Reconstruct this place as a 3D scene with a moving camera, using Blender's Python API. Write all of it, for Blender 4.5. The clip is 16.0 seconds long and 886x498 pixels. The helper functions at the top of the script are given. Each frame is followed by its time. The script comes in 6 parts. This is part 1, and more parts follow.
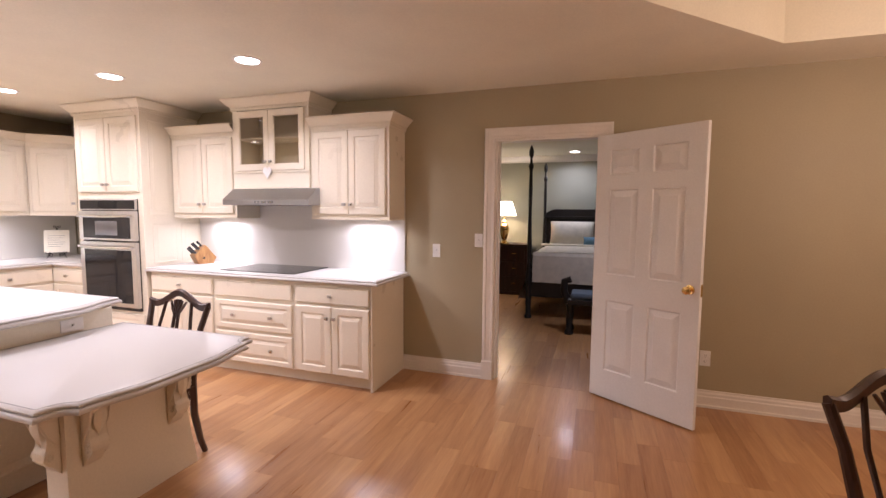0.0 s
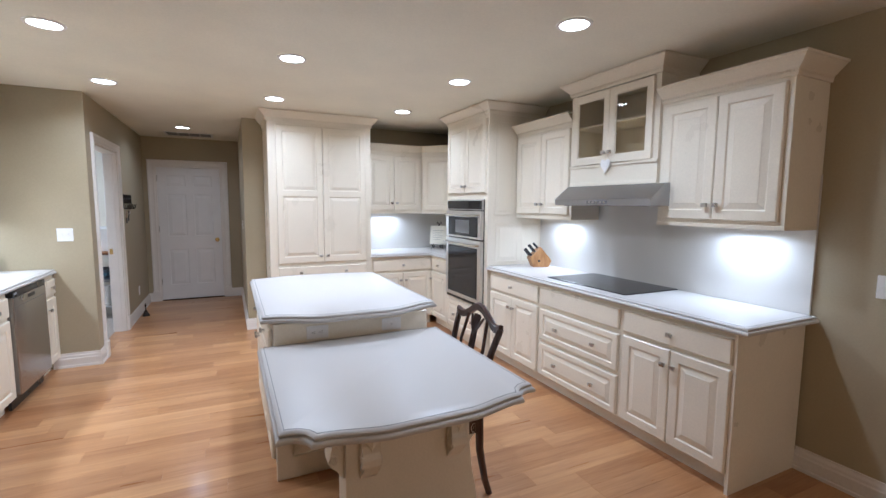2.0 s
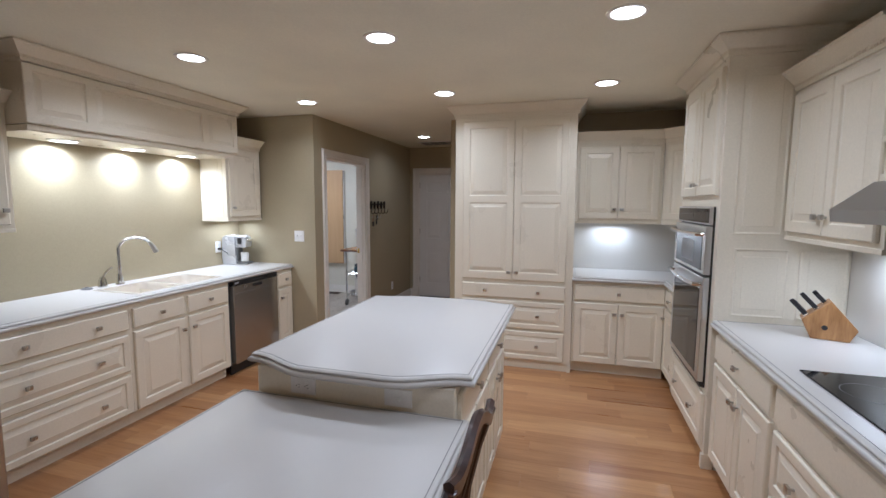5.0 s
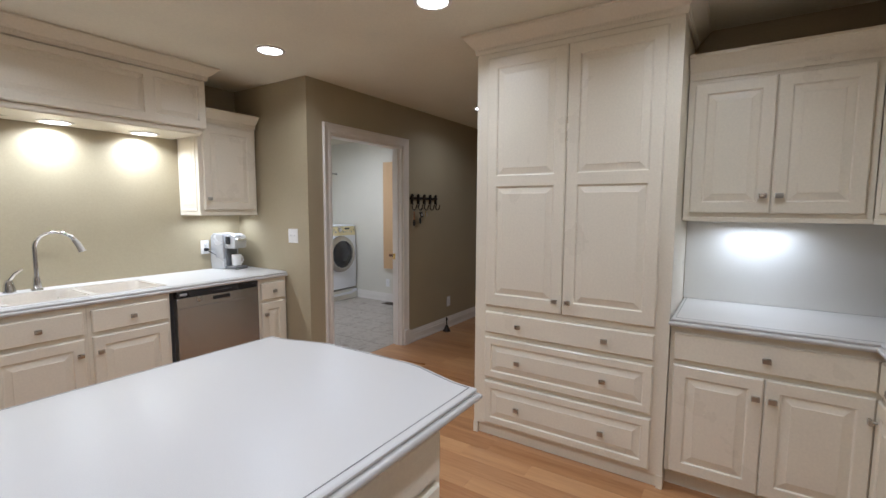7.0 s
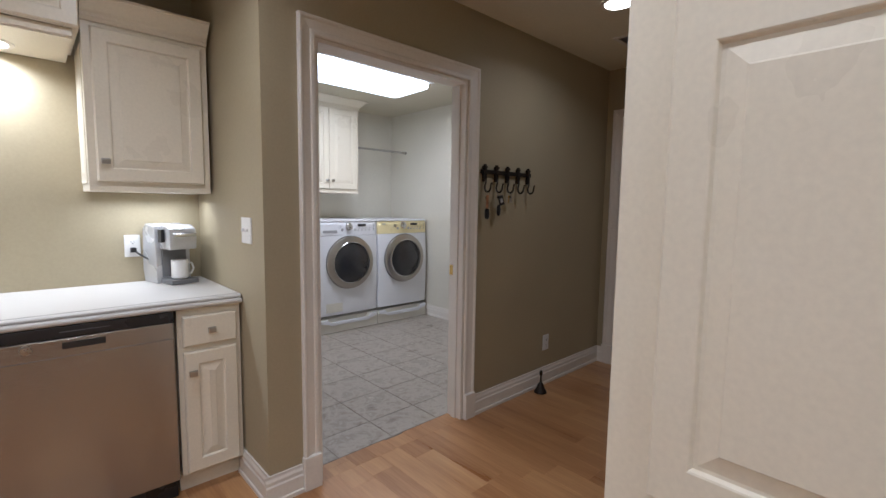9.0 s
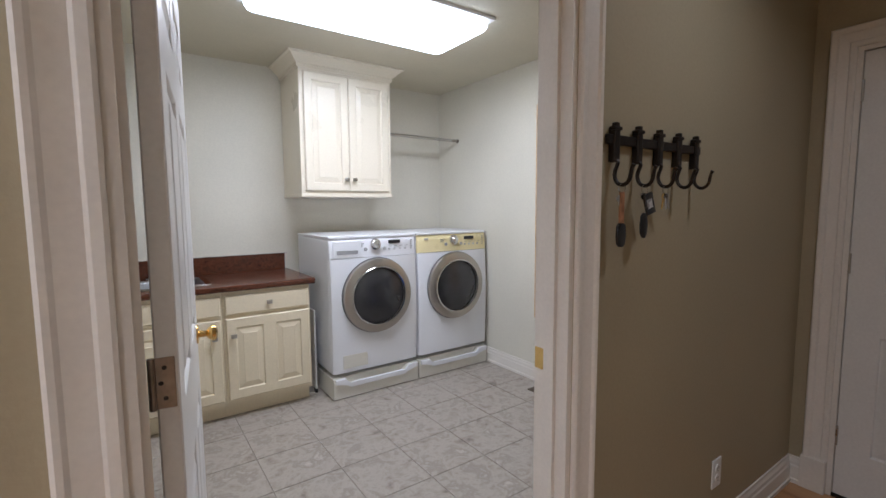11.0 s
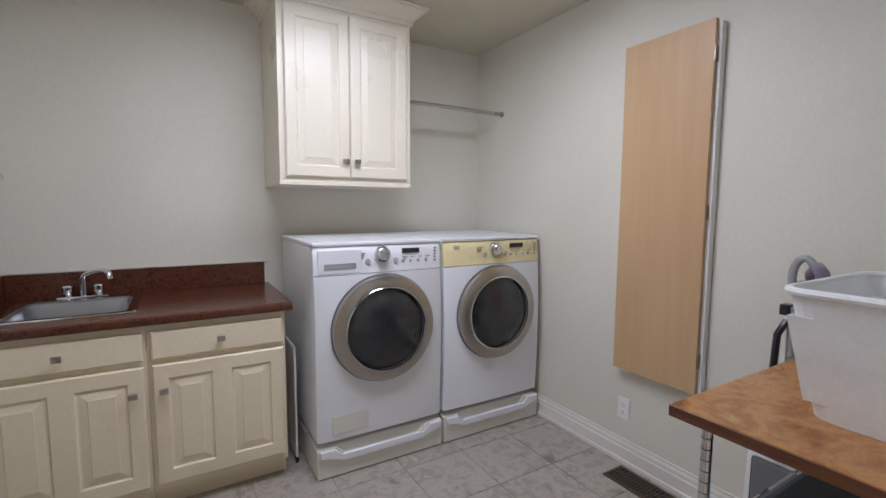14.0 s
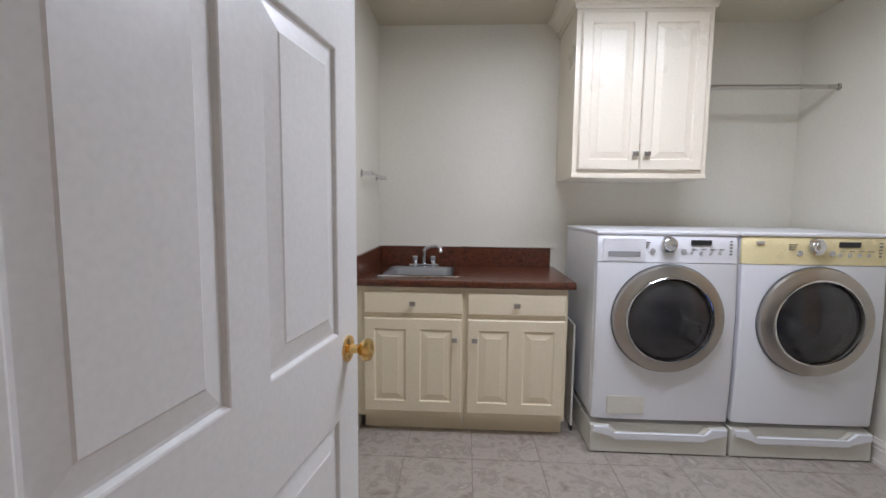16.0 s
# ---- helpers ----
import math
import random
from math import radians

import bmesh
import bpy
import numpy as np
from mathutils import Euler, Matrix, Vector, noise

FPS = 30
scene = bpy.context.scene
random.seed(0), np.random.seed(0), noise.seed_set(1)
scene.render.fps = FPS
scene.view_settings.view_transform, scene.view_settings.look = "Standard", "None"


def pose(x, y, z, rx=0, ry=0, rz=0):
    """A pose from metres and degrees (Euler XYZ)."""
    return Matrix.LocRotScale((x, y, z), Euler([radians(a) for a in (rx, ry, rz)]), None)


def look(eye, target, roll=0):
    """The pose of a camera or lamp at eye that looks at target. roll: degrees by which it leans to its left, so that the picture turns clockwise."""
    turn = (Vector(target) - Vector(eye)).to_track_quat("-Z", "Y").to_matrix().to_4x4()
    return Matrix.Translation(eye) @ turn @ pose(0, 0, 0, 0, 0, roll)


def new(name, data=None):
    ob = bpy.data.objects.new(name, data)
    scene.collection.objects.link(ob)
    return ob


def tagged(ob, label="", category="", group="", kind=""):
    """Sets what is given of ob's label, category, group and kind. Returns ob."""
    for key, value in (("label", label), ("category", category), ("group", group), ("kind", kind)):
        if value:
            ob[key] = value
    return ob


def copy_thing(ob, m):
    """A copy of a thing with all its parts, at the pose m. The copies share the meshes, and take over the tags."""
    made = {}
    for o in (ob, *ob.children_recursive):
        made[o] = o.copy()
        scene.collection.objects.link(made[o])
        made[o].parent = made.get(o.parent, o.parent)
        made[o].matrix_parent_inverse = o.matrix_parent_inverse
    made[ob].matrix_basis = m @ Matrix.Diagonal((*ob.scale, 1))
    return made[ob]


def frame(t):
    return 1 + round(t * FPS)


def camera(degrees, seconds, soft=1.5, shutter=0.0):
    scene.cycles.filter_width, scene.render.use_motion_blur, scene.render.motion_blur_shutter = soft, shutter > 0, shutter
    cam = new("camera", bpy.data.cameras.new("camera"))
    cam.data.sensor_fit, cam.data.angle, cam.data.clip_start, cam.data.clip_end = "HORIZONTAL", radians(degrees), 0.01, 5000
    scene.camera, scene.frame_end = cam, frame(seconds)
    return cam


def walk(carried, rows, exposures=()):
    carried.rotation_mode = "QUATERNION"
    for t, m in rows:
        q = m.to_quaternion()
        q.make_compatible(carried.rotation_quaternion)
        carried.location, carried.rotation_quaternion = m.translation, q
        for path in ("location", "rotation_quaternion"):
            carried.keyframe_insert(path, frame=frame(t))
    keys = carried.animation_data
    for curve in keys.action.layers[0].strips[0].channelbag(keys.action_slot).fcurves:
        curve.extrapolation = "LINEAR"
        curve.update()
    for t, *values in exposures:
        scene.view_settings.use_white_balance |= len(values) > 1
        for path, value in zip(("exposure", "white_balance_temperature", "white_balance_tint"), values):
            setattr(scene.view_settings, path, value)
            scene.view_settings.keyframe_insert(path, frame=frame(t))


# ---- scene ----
cam = camera(89.6, 16.0)
PATH = [
    (0, (0.635, 0.307, 1.438), (-0.007, 2.194, 1.273), 0.4),
    (0.5, (0.574, 0.495, 1.455), (-0.477, 2.186, 1.271), 0.6),
    (1, (0.499, 0.71, 1.473), (-0.867, 2.157, 1.274), 0.6),
    (1.5, (0.397, 0.902, 1.467), (-1.203, 2.086, 1.272), 0.6),
    (2, (0.321, 1.116, 1.49), (-1.473, 1.977, 1.291), 0.4),
    (2.5, (0.248, 1.357, 1.517), (-1.66, 1.918, 1.313), 0.4),
    (3, (0.134, 1.6, 1.547), (-1.84, 1.845, 1.345), 0.4),
    (3.5, (0.036, 1.891, 1.577), (-1.953, 1.876, 1.372), 0.3),
    (4, (-0.099, 2.148, 1.558), (-2.077, 1.934, 1.355), 0.3),
    (4.5, (-0.289, 2.367, 1.55), (-2.246, 2.006, 1.348), 0.3),
    (5, (-0.543, 2.563, 1.549), (-2.457, 2.018, 1.347), 0.3),
    (7.3, (-2.576, 2.845, 1.417), (-4.203, 1.698, 1.229), 0.4),
    (7.5, (-2.779, 2.799, 1.406), (-4.38, 1.615, 1.214), 0.5),
    (8, (-3.231, 2.552, 1.37), (-4.761, 1.278, 1.18), 0.7),
    (8.5, (-3.629, 2.227, 1.339), (-5.074, 0.858, 1.143), 0.7),
    (8.8, (-3.82, 2.014, 1.318), (-5.211, 0.59, 1.127), 0.8),
    (9.2, (-4.072, 1.712, 1.329), (-5.395, 0.225, 1.133), 0.8),
    (11.3, (-4.97, 0.65, 1.364), (-6.079, -1.004, 1.179), -0.1),
    (11.5, (-4.99, 0.589, 1.389), (-6.068, -1.085, 1.2), 0.2),
    (12, (-5.103, 0.424, 1.431), (-6.064, -1.32, 1.244), 0.3),
    (12.5, (-5.242, 0.298, 1.456), (-6.168, -1.465, 1.267), 0.3),
    (13, (-5.388, 0.156, 1.443), (-6.286, -1.621, 1.257), 0.2),
    (13.5, (-5.467, 0.014, 1.384), (-6.38, -1.756, 1.199), 0.2),
    (14, (-5.5, -0.114, 1.332), (-6.516, -1.826, 1.145), 0.3),
    (14.5, (-5.558, -0.226, 1.287), (-6.628, -1.904, 1.089), 0.1),
    (15, (-5.494, -0.355, 1.181), (-6.412, -2.123, 0.999), 0.3),
    (15.5, (-5.399, -0.225, 1.189), (-5.894, -2.154, 1.004), 0.5),
    (16, (-5.364, 0.087, 1.274), (-5.262, -1.901, 1.084), 0.6),
]
EXPOSURES = [
    (0.0, 0.72, 5920, 28), (0.5, 0.64, 5700, 22), (1.0, 0.47, 5220, 16), (1.5, 0.38, 5020, 12), (2.0, 0.23, 4900, 10), (2.5, 0.08, 4950, 10), (3.5, -0.16, 5080, 9),
    (4.5, -0.42, 5150, 10), (5.0, -0.48, 5160, 11), (7.5, -0.55, 5350, 10), (9.0, -0.57, 5380, 12), (11.5, -0.24, 5380, 12), (12.5, -0.36, 5500, 15), (13.5, -0.51, 5470, 15),
    (14.5, -0.6, 5400, 15), (15.5, -0.45, 5420, 14), (16.0, -0.38, 5440, 14),
]
walk(cam, [(t, look(eye, target, roll)) for t, eye, target, roll in PATH], EXPOSURES)
# ---- world and lamps ----
world = bpy.data.worlds.new("world")
scene.world = world
world.use_nodes = True
world.node_tree.nodes["Background"].inputs[0].default_value = (0.02, 0.022, 0.03, 1)
world.node_tree.nodes["Background"].inputs[1].default_value = 0.3

CEIL = 2.45
WARM = (1.0, 0.80, 0.56)
COOL = (1.0, 0.965, 0.93)


def lamp(name, kind, at, energy, colour, size=0.1, turn=(0, 0, 0), spread=180, size_y=None):
    data = bpy.data.lights.new(name, kind)
    data.energy, data.color = energy, colour
    if kind == "AREA":
        data.shape = "RECTANGLE" if size_y else "DISK"
        data.size, data.spread = size, radians(spread)
        if size_y:
            data.size_y = size_y
    else:
        data.shadow_soft_size = size
    ob = new(name, data)
    ob.matrix_world = pose(*at, *turn)
    return ob


CANS = [(x, y) for x in (-4.165, -2.89) for y in (0.255, 1.535, 2.79)] + [(-1.62, 2.815), (-6.4, 0.62)]
for i, (x, y) in enumerate(CANS):
    lamp("can_lamp", "AREA", (x, y, CEIL - 0.012), (9.3 if x > -4 else 6.7) if x > -5 else 3.4, COOL, 0.13, spread=148)
SINK_CANS = [(-2.83, -0.80), (-3.34, -0.80), (-3.85, -0.80)]
for x, y in SINK_CANS:
    lamp("valance_lamp", "AREA", (x, y - 0.045, 1.955), 7.0, (1, 0.975, 0.93), 0.14, spread=150)
UNDER = [(-1.3, 3.86, 1.335), (-2.92, 3.86, 1.335)]
for x, y, z in UNDER:
    lamp("under_cabinet_lamp", "AREA", (x, y, z), 2.4, (0.98, 0.98, 0.97), 0.3, spread=170, size_y=0.05)
lamp("under_cabinet_lamp", "AREA", (-5.2, 2.95, 1.345), 2.4, (0.98, 0.98, 0.97), 0.05, spread=170, size_y=0.3)
lamp("under_cabinet_lamp", "AREA", (-4.40, -0.80, 1.342), 2.6, (1, 0.98, 0.93), 0.38, spread=170, size_y=0.06)
lamp("laundry_lamp", "AREA", (-6.08, -1.56, 2.365), 23.0, (1.0, 0.90, 0.83), 1.15, spread=180, size_y=0.46)
lamp("bedside_lamp_bulb", "POINT", (-0.88, 8.12, 1.5), 6.0, (1, 0.86, 0.62), 0.05)
lamp("bedroom_can_lamp", "AREA", (0.28, 8.0, 2.43), 5.0, (0.9, 0.96, 1), 0.12, spread=150)
# Unseen second bedroom lamp, added to brighten the front of the bed.
lamp("bedroom_can_lamp", "AREA", (0.9, 5.2, 2.43), 6.0, (0.95, 0.97, 1), 0.12, spread=140)
lamp("dining_lamp", "POINT", (2.6, 2.3, 1.9), 34.0, (1.0, 0.74, 0.50), 0.12)

# ---- materials ----


def material(name, rgb, rough=0.5, metal=0.0, vary=0.06, scale=6.0, bump=0.0, bump_scale=60.0, coat=0.0, fine=0.03, fine_scale=90.0, spec=0.5, gloss=0.06):
    """A surface with two scales of colour variation, uneven gloss and a fine relief."""
    m = bpy.data.materials.new(name)
    m.use_nodes = True
    nt, b = m.node_tree, m.node_tree.nodes["Principled BSDF"]
    b.inputs["Metallic"].default_value, b.inputs["Coat Weight"].default_value = metal, coat
    b.inputs["Specular IOR Level"].default_value = spec
    geo = nt.nodes.new("ShaderNodeNewGeometry")
    n1, n2 = nt.nodes.new("ShaderNodeTexNoise"), nt.nodes.new("ShaderNodeTexNoise")
    for n, s in ((n1, scale), (n2, fine_scale)):
        n.inputs["Scale"].default_value, n.inputs["Detail"].default_value = s, 4
        nt.links.new(geo.outputs["Position"], n.inputs["Vector"])
    ramp = nt.nodes.new("ShaderNodeMapRange")
    ramp.inputs["From Min"].default_value, ramp.inputs["From Max"].default_value = 0.3, 0.7
    ramp.inputs["To Min"].default_value, ramp.inputs["To Max"].default_value = 1 - vary, 1 + vary
    nt.links.new(n1.outputs["Fac"], ramp.inputs["Value"])
    ramp2 = nt.nodes.new("ShaderNodeMapRange")
    ramp2.inputs["From Min"].default_value, ramp2.inputs["From Max"].default_value = 0.3, 0.7
    ramp2.inputs["To Min"].default_value, ramp2.inputs["To Max"].default_value = 1 - fine, 1 + fine
    nt.links.new(n2.outputs["Fac"], ramp2.inputs["Value"])
    mul = nt.nodes.new("ShaderNodeMath")
    mul.operation = "MULTIPLY"
    nt.links.new(ramp.outputs[0], mul.inputs[0])
    nt.links.new(ramp2.outputs[0], mul.inputs[1])
    mix = nt.nodes.new("ShaderNodeVectorMath")
    mix.operation = "SCALE"
    mix.inputs[0].default_value = rgb
    nt.links.new(mul.outputs[0], mix.inputs["Scale"])
    nt.links.new(mix.outputs[0], b.inputs["Base Color"])
    rr = nt.nodes.new("ShaderNodeMapRange")
    rr.inputs["From Min"].default_value, rr.inputs["From Max"].default_value = 0.3, 0.7
    rr.inputs["To Min"].default_value, rr.inputs["To Max"].default_value = max(rough - gloss, 0.02), min(rough + gloss, 1)
    nt.links.new(n1.outputs["Fac"], rr.inputs["Value"])
    nt.links.new(rr.outputs[0], b.inputs["Roughness"])
    if bump:
        n3 = nt.nodes.new("ShaderNodeTexNoise")
        n3.inputs["Scale"].default_value, n3.inputs["Detail"].default_value = bump_scale, 3
        nt.links.new(geo.outputs["Position"], n3.inputs["Vector"])
        bp = nt.nodes.new("ShaderNodeBump")
        bp.inputs["Strength"].default_value, bp.inputs["Distance"].default_value = bump, 0.002
        nt.links.new(n3.outputs["Fac"], bp.inputs["Height"])
        nt.links.new(bp.outputs[0], b.inputs["Normal"])
    return m


def grained(name, dark, light, rough=0.35, stretch=(30, 2.0, 30), piece=None, spread=0.3, coat=0.0, knots=0.0, low=0.42, high=0.95, fine=5.0, streak=0.35):
    """Wood whose grain runs along the short stretch; piece: 'object' or 'island' gives each piece its own tone."""
    m = bpy.data.materials.new(name)
    m.use_nodes = True
    nt, b = m.node_tree, m.node_tree.nodes["Principled BSDF"]
    b.inputs["Coat Weight"].default_value = coat
    b.inputs["Coat Roughness"].default_value = 0.15
    geo = nt.nodes.new("ShaderNodeNewGeometry")
    mp = nt.nodes.new("ShaderNodeMapping")
    mp.inputs["Scale"].default_value = stretch
    nt.links.new(geo.outputs["Position"], mp.inputs["Vector"])
    rnd = None
    if piece == "object":
        rnd = nt.nodes.new("ShaderNodeObjectInfo").outputs["Random"]
    elif piece == "island":
        rnd = geo.outputs["Random Per Island"]
    if rnd is not None:
        sc = nt.nodes.new("ShaderNodeMath")
        sc.operation = "MULTIPLY"
        sc.inputs[1].default_value = 37.0
        nt.links.new(rnd, sc.inputs[0])
        cb = nt.nodes.new("ShaderNodeCombineXYZ")
        for k in range(3):
            nt.links.new(sc.outputs[0], cb.inputs[k])
        nt.links.new(cb.outputs[0], mp.inputs["Location"])
    n1 = nt.nodes.new("ShaderNodeTexNoise")
    n1.inputs["Scale"].default_value, n1.inputs["Detail"].default_value, n1.inputs["Distortion"].default_value = 1.0, 6, 0.6
    nt.links.new(mp.outputs[0], n1.inputs["Vector"])
    n2 = nt.nodes.new("ShaderNodeTexNoise")
    n2.inputs["Scale"].default_value, n2.inputs["Detail"].default_value = fine, 5
    nt.links.new(mp.outputs[0], n2.inputs["Vector"])
    add = nt.nodes.new("ShaderNodeMath")
    add.operation = "MULTIPLY_ADD"
    add.inputs[1].default_value = streak
    nt.links.new(n2.outputs["Fac"], add.inputs[0])
    nt.links.new(n1.outputs["Fac"], add.inputs[2])
    last = add.outputs[0]
    if rnd is not None:
        r2 = nt.nodes.new("ShaderNodeMath")
        r2.operation = "MULTIPLY_ADD"
        r2.inputs[1].default_value = spread
        nt.links.new(rnd, r2.inputs[0])
        nt.links.new(last, r2.inputs[2])
        last = r2.outputs[0]
    if knots:
        n4 = nt.nodes.new("ShaderNodeTexNoise")
        n4.inputs["Scale"].default_value, n4.inputs["Detail"].default_value = 6.0, 3
        nt.links.new(geo.outputs["Position"], n4.inputs["Vector"])
        k2 = nt.nodes.new("ShaderNodeMath")
        k2.operation = "MULTIPLY_ADD"
        k2.inputs[1].default_value = -knots
        nt.links.new(n4.outputs["Fac"], k2.inputs[0])
        nt.links.new(last, k2.inputs[2])
        last = k2.outputs[0]
    ramp = nt.nodes.new("ShaderNodeValToRGB")
    ramp.color_ramp.elements[0].position, ramp.color_ramp.elements[0].color = 0.0, (*dark, 1)
    ramp.color_ramp.elements[1].position, ramp.color_ramp.elements[1].color = 1.0, (*light, 1)
    fit = nt.nodes.new("ShaderNodeMapRange")
    fit.inputs["From Min"].default_value, fit.inputs["From Max"].default_value = low, high
    nt.links.new(last, fit.inputs["Value"])
    nt.links.new(fit.outputs[0], ramp.inputs[0])
    nt.links.new(ramp.outputs[0], b.inputs["Base Color"])
    mr = nt.nodes.new("ShaderNodeMapRange")
    mr.inputs["To Min"].default_value, mr.inputs["To Max"].default_value = rough - 0.06, rough + 0.12
    nt.links.new(n1.outputs["Fac"], mr.inputs["Value"])
    nt.links.new(mr.outputs[0], b.inputs["Roughness"])
    bp = nt.nodes.new("ShaderNodeBump")
    bp.inputs["Strength"].default_value, bp.inputs["Distance"].default_value = 0.12, 0.001
    nt.links.new(n2.outputs["Fac"], bp.inputs["Height"])
    nt.links.new(bp.outputs[0], b.inputs["Normal"])
    return m


def mottled(name, colours, scale, rough, piece=None, bump=0.1, warp=1.4):
    """Stone or laminate: a many-stepped colour ramp over warped noise."""
    m = bpy.data.materials.new(name)
    m.use_nodes = True
    nt, b = m.node_tree, m.node_tree.nodes["Principled BSDF"]
    b.inputs["Roughness"].default_value = rough
    geo = nt.nodes.new("ShaderNodeNewGeometry")
    mp = nt.nodes.new("ShaderNodeMapping")
    nt.links.new(geo.outputs["Position"], mp.inputs["Vector"])
    if piece:
        sc = nt.nodes.new("ShaderNodeMath")
        sc.operation = "MULTIPLY"
        sc.inputs[1].default_value = 23.0
        nt.links.new(nt.nodes.new("ShaderNodeObjectInfo").outputs["Random"], sc.inputs[0])
        nt.links.new(sc.outputs[0], mp.inputs["Location"])
    n = nt.nodes.new("ShaderNodeTexNoise")
    n.inputs["Scale"].default_value, n.inputs["Detail"].default_value, n.inputs["Distortion"].default_value = scale, 8, warp
    n.inputs["Roughness"].default_value = 0.65
    nt.links.new(mp.outputs[0], n.inputs["Vector"])
    ramp = nt.nodes.new("ShaderNodeValToRGB")
    els = ramp.color_ramp.elements
    for i, c in enumerate(colours):
        p = 0.3 + 0.4 * i / (len(colours) - 1)
        e = els[i] if i < 2 else els.new(p)
        e.position, e.color = p, (*c, 1)
    nt.links.new(n.outputs["Fac"], ramp.inputs[0])
    nt.links.new(ramp.outputs[0], b.inputs["Base Color"])
    bp = nt.nodes.new("ShaderNodeBump")
    bp.inputs["Strength"].default_value, bp.inputs["Distance"].default_value = bump, 0.002
    nt.links.new(n.outputs["Fac"], bp.inputs["Height"])
    nt.links.new(bp.outputs[0], b.inputs["Normal"])
    return m


def steel(name, rgb, rough, along, relief=0.06):
    """Brushed metal: fine streaks along one axis."""
    m = material(name, rgb, rough, 1.0, vary=0.01, fine=0.0, gloss=0.01)
    nt, b = m.node_tree, m.node_tree.nodes["Principled BSDF"]
    geo, mp, n = nt.nodes.new("ShaderNodeNewGeometry"), nt.nodes.new("ShaderNodeMapping"), nt.nodes.new("ShaderNodeTexNoise")
    mp.inputs["Scale"].default_value = [6 if k == along else 500 for k in range(3)]
    n.inputs["Scale"].default_value = 1.0
    nt.links.new(geo.outputs["Position"], mp.inputs["Vector"])
    nt.links.new(mp.outputs[0], n.inputs["Vector"])
    bp = nt.nodes.new("ShaderNodeBump")
    bp.inputs["Strength"].default_value, bp.inputs["Distance"].default_value = relief, 0.001
    nt.links.new(n.outputs["Fac"], bp.inputs["Height"])
    nt.links.new(bp.outputs[0], b.inputs["Normal"])
    return m


def glowing(name, rgb, strength):
    m = bpy.data.materials.new(name)
    m.use_nodes = True
    b = m.node_tree.nodes["Principled BSDF"]
    b.inputs["Base Color"].default_value = (*rgb, 1)
    b.inputs["Emission Color"].default_value, b.inputs["Emission Strength"].default_value = (*rgb, 1), strength
    return m


def clear_glass(name, rgb=(1, 1, 1), rough=0.0):
    m = bpy.data.materials.new(name)
    m.use_nodes = True
    b = m.node_tree.nodes["Principled BSDF"]
    b.inputs["Base Color"].default_value = (*rgb, 1)
    b.inputs["Transmission Weight"].default_value, b.inputs["Roughness"].default_value, b.inputs["IOR"].default_value = 1, rough, 1.45
    return m


LCREAM = material("yellowed_cream_paint", (0.80, 0.705, 0.515), 0.4, vary=0.02, scale=3, bump=0.012, bump_scale=140)
CREAM = material("cream_paint", (0.80, 0.735, 0.60), 0.32, vary=0.015, scale=3, bump=0.012, bump_scale=140)
TRIM = material("white_trim_paint", (0.80, 0.76, 0.70), 0.35, vary=0.03, bump=0.02)
DOORWHITE = material("white_door_paint", (0.80, 0.79, 0.77), 0.34, vary=0.02, bump=0.015, bump_scale=200)
WALL = material("khaki_wall_paint", (0.40, 0.342, 0.224), 0.62, vary=0.04, scale=2, bump=0.12, bump_scale=220)
CEILING = material("ceiling_paint", (0.80, 0.755, 0.615), 0.75, vary=0.04, scale=2, bump=0.15, bump_scale=160)
LWALL = material("pale_laundry_paint", (0.72, 0.69, 0.595), 0.6, vary=0.03, scale=2, bump=0.12, bump_scale=220)
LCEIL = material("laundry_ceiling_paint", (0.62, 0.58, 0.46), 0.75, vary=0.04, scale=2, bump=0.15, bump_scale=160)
BWALL = material("grey_green_wall_paint", (0.33, 0.32, 0.25), 0.65, vary=0.05, scale=2, bump=0.1, bump_scale=220)
COUNTER = material("white_solid_surface", (0.60, 0.578, 0.548), 0.34, vary=0.008, scale=2, fine=0.03, fine_scale=420, gloss=0.012)
SPLASH = material("white_splash", (0.66, 0.64, 0.60), 0.32, vary=0.01, scale=2, fine=0.02, fine_scale=300, gloss=0.015)
EDGELINE = material("grey_edge_inlay", (0.24, 0.23, 0.22), 0.4)
NICKEL = material("satin_nickel", (0.50, 0.48, 0.45), 0.28, 1.0, vary=0.03, gloss=0.02)
CHROME = material("chrome", (0.72, 0.72, 0.73), 0.1, 1.0, vary=0.02)
STEEL_X = steel("brushed_steel_across", (0.41, 0.415, 0.425), 0.32, 0)
STEEL_Z = steel("brushed_steel_upright", (0.44, 0.42, 0.405), 0.3, 2)
STEEL_DW = steel("brushed_steel_door", (0.40, 0.385, 0.37), 0.16, 0, 0.45)
STEEL_DW.node_tree.nodes["Principled BSDF"].inputs["Metallic"].default_value = 0.88
STEEL_OVEN = steel("bright_brushed_steel", (0.66, 0.655, 0.65), 0.3, 0)
BRASS = material("polished_brass", (0.80, 0.55, 0.20), 0.18, 1.0, vary=0.04)
BLACK = material("black_plastic", (0.02, 0.02, 0.022), 0.3)
BLACKGLASS = material("black_glass", (0.012, 0.012, 0.013), 0.06, vary=0.02, spec=0.35)
OVENGLASS = material("smoked_oven_glass", (0.016, 0.016, 0.018), 0.08, vary=0.02, spec=0.35)
PORTHOLE = material("smoked_porthole_glass", (0.03, 0.03, 0.033), 0.1, vary=0.25, scale=9, gloss=0.03, coat=0.4)
IRON = material("dark_bronze_iron", (0.035, 0.028, 0.024), 0.45, 0.7, vary=0.2, bump=0.2)
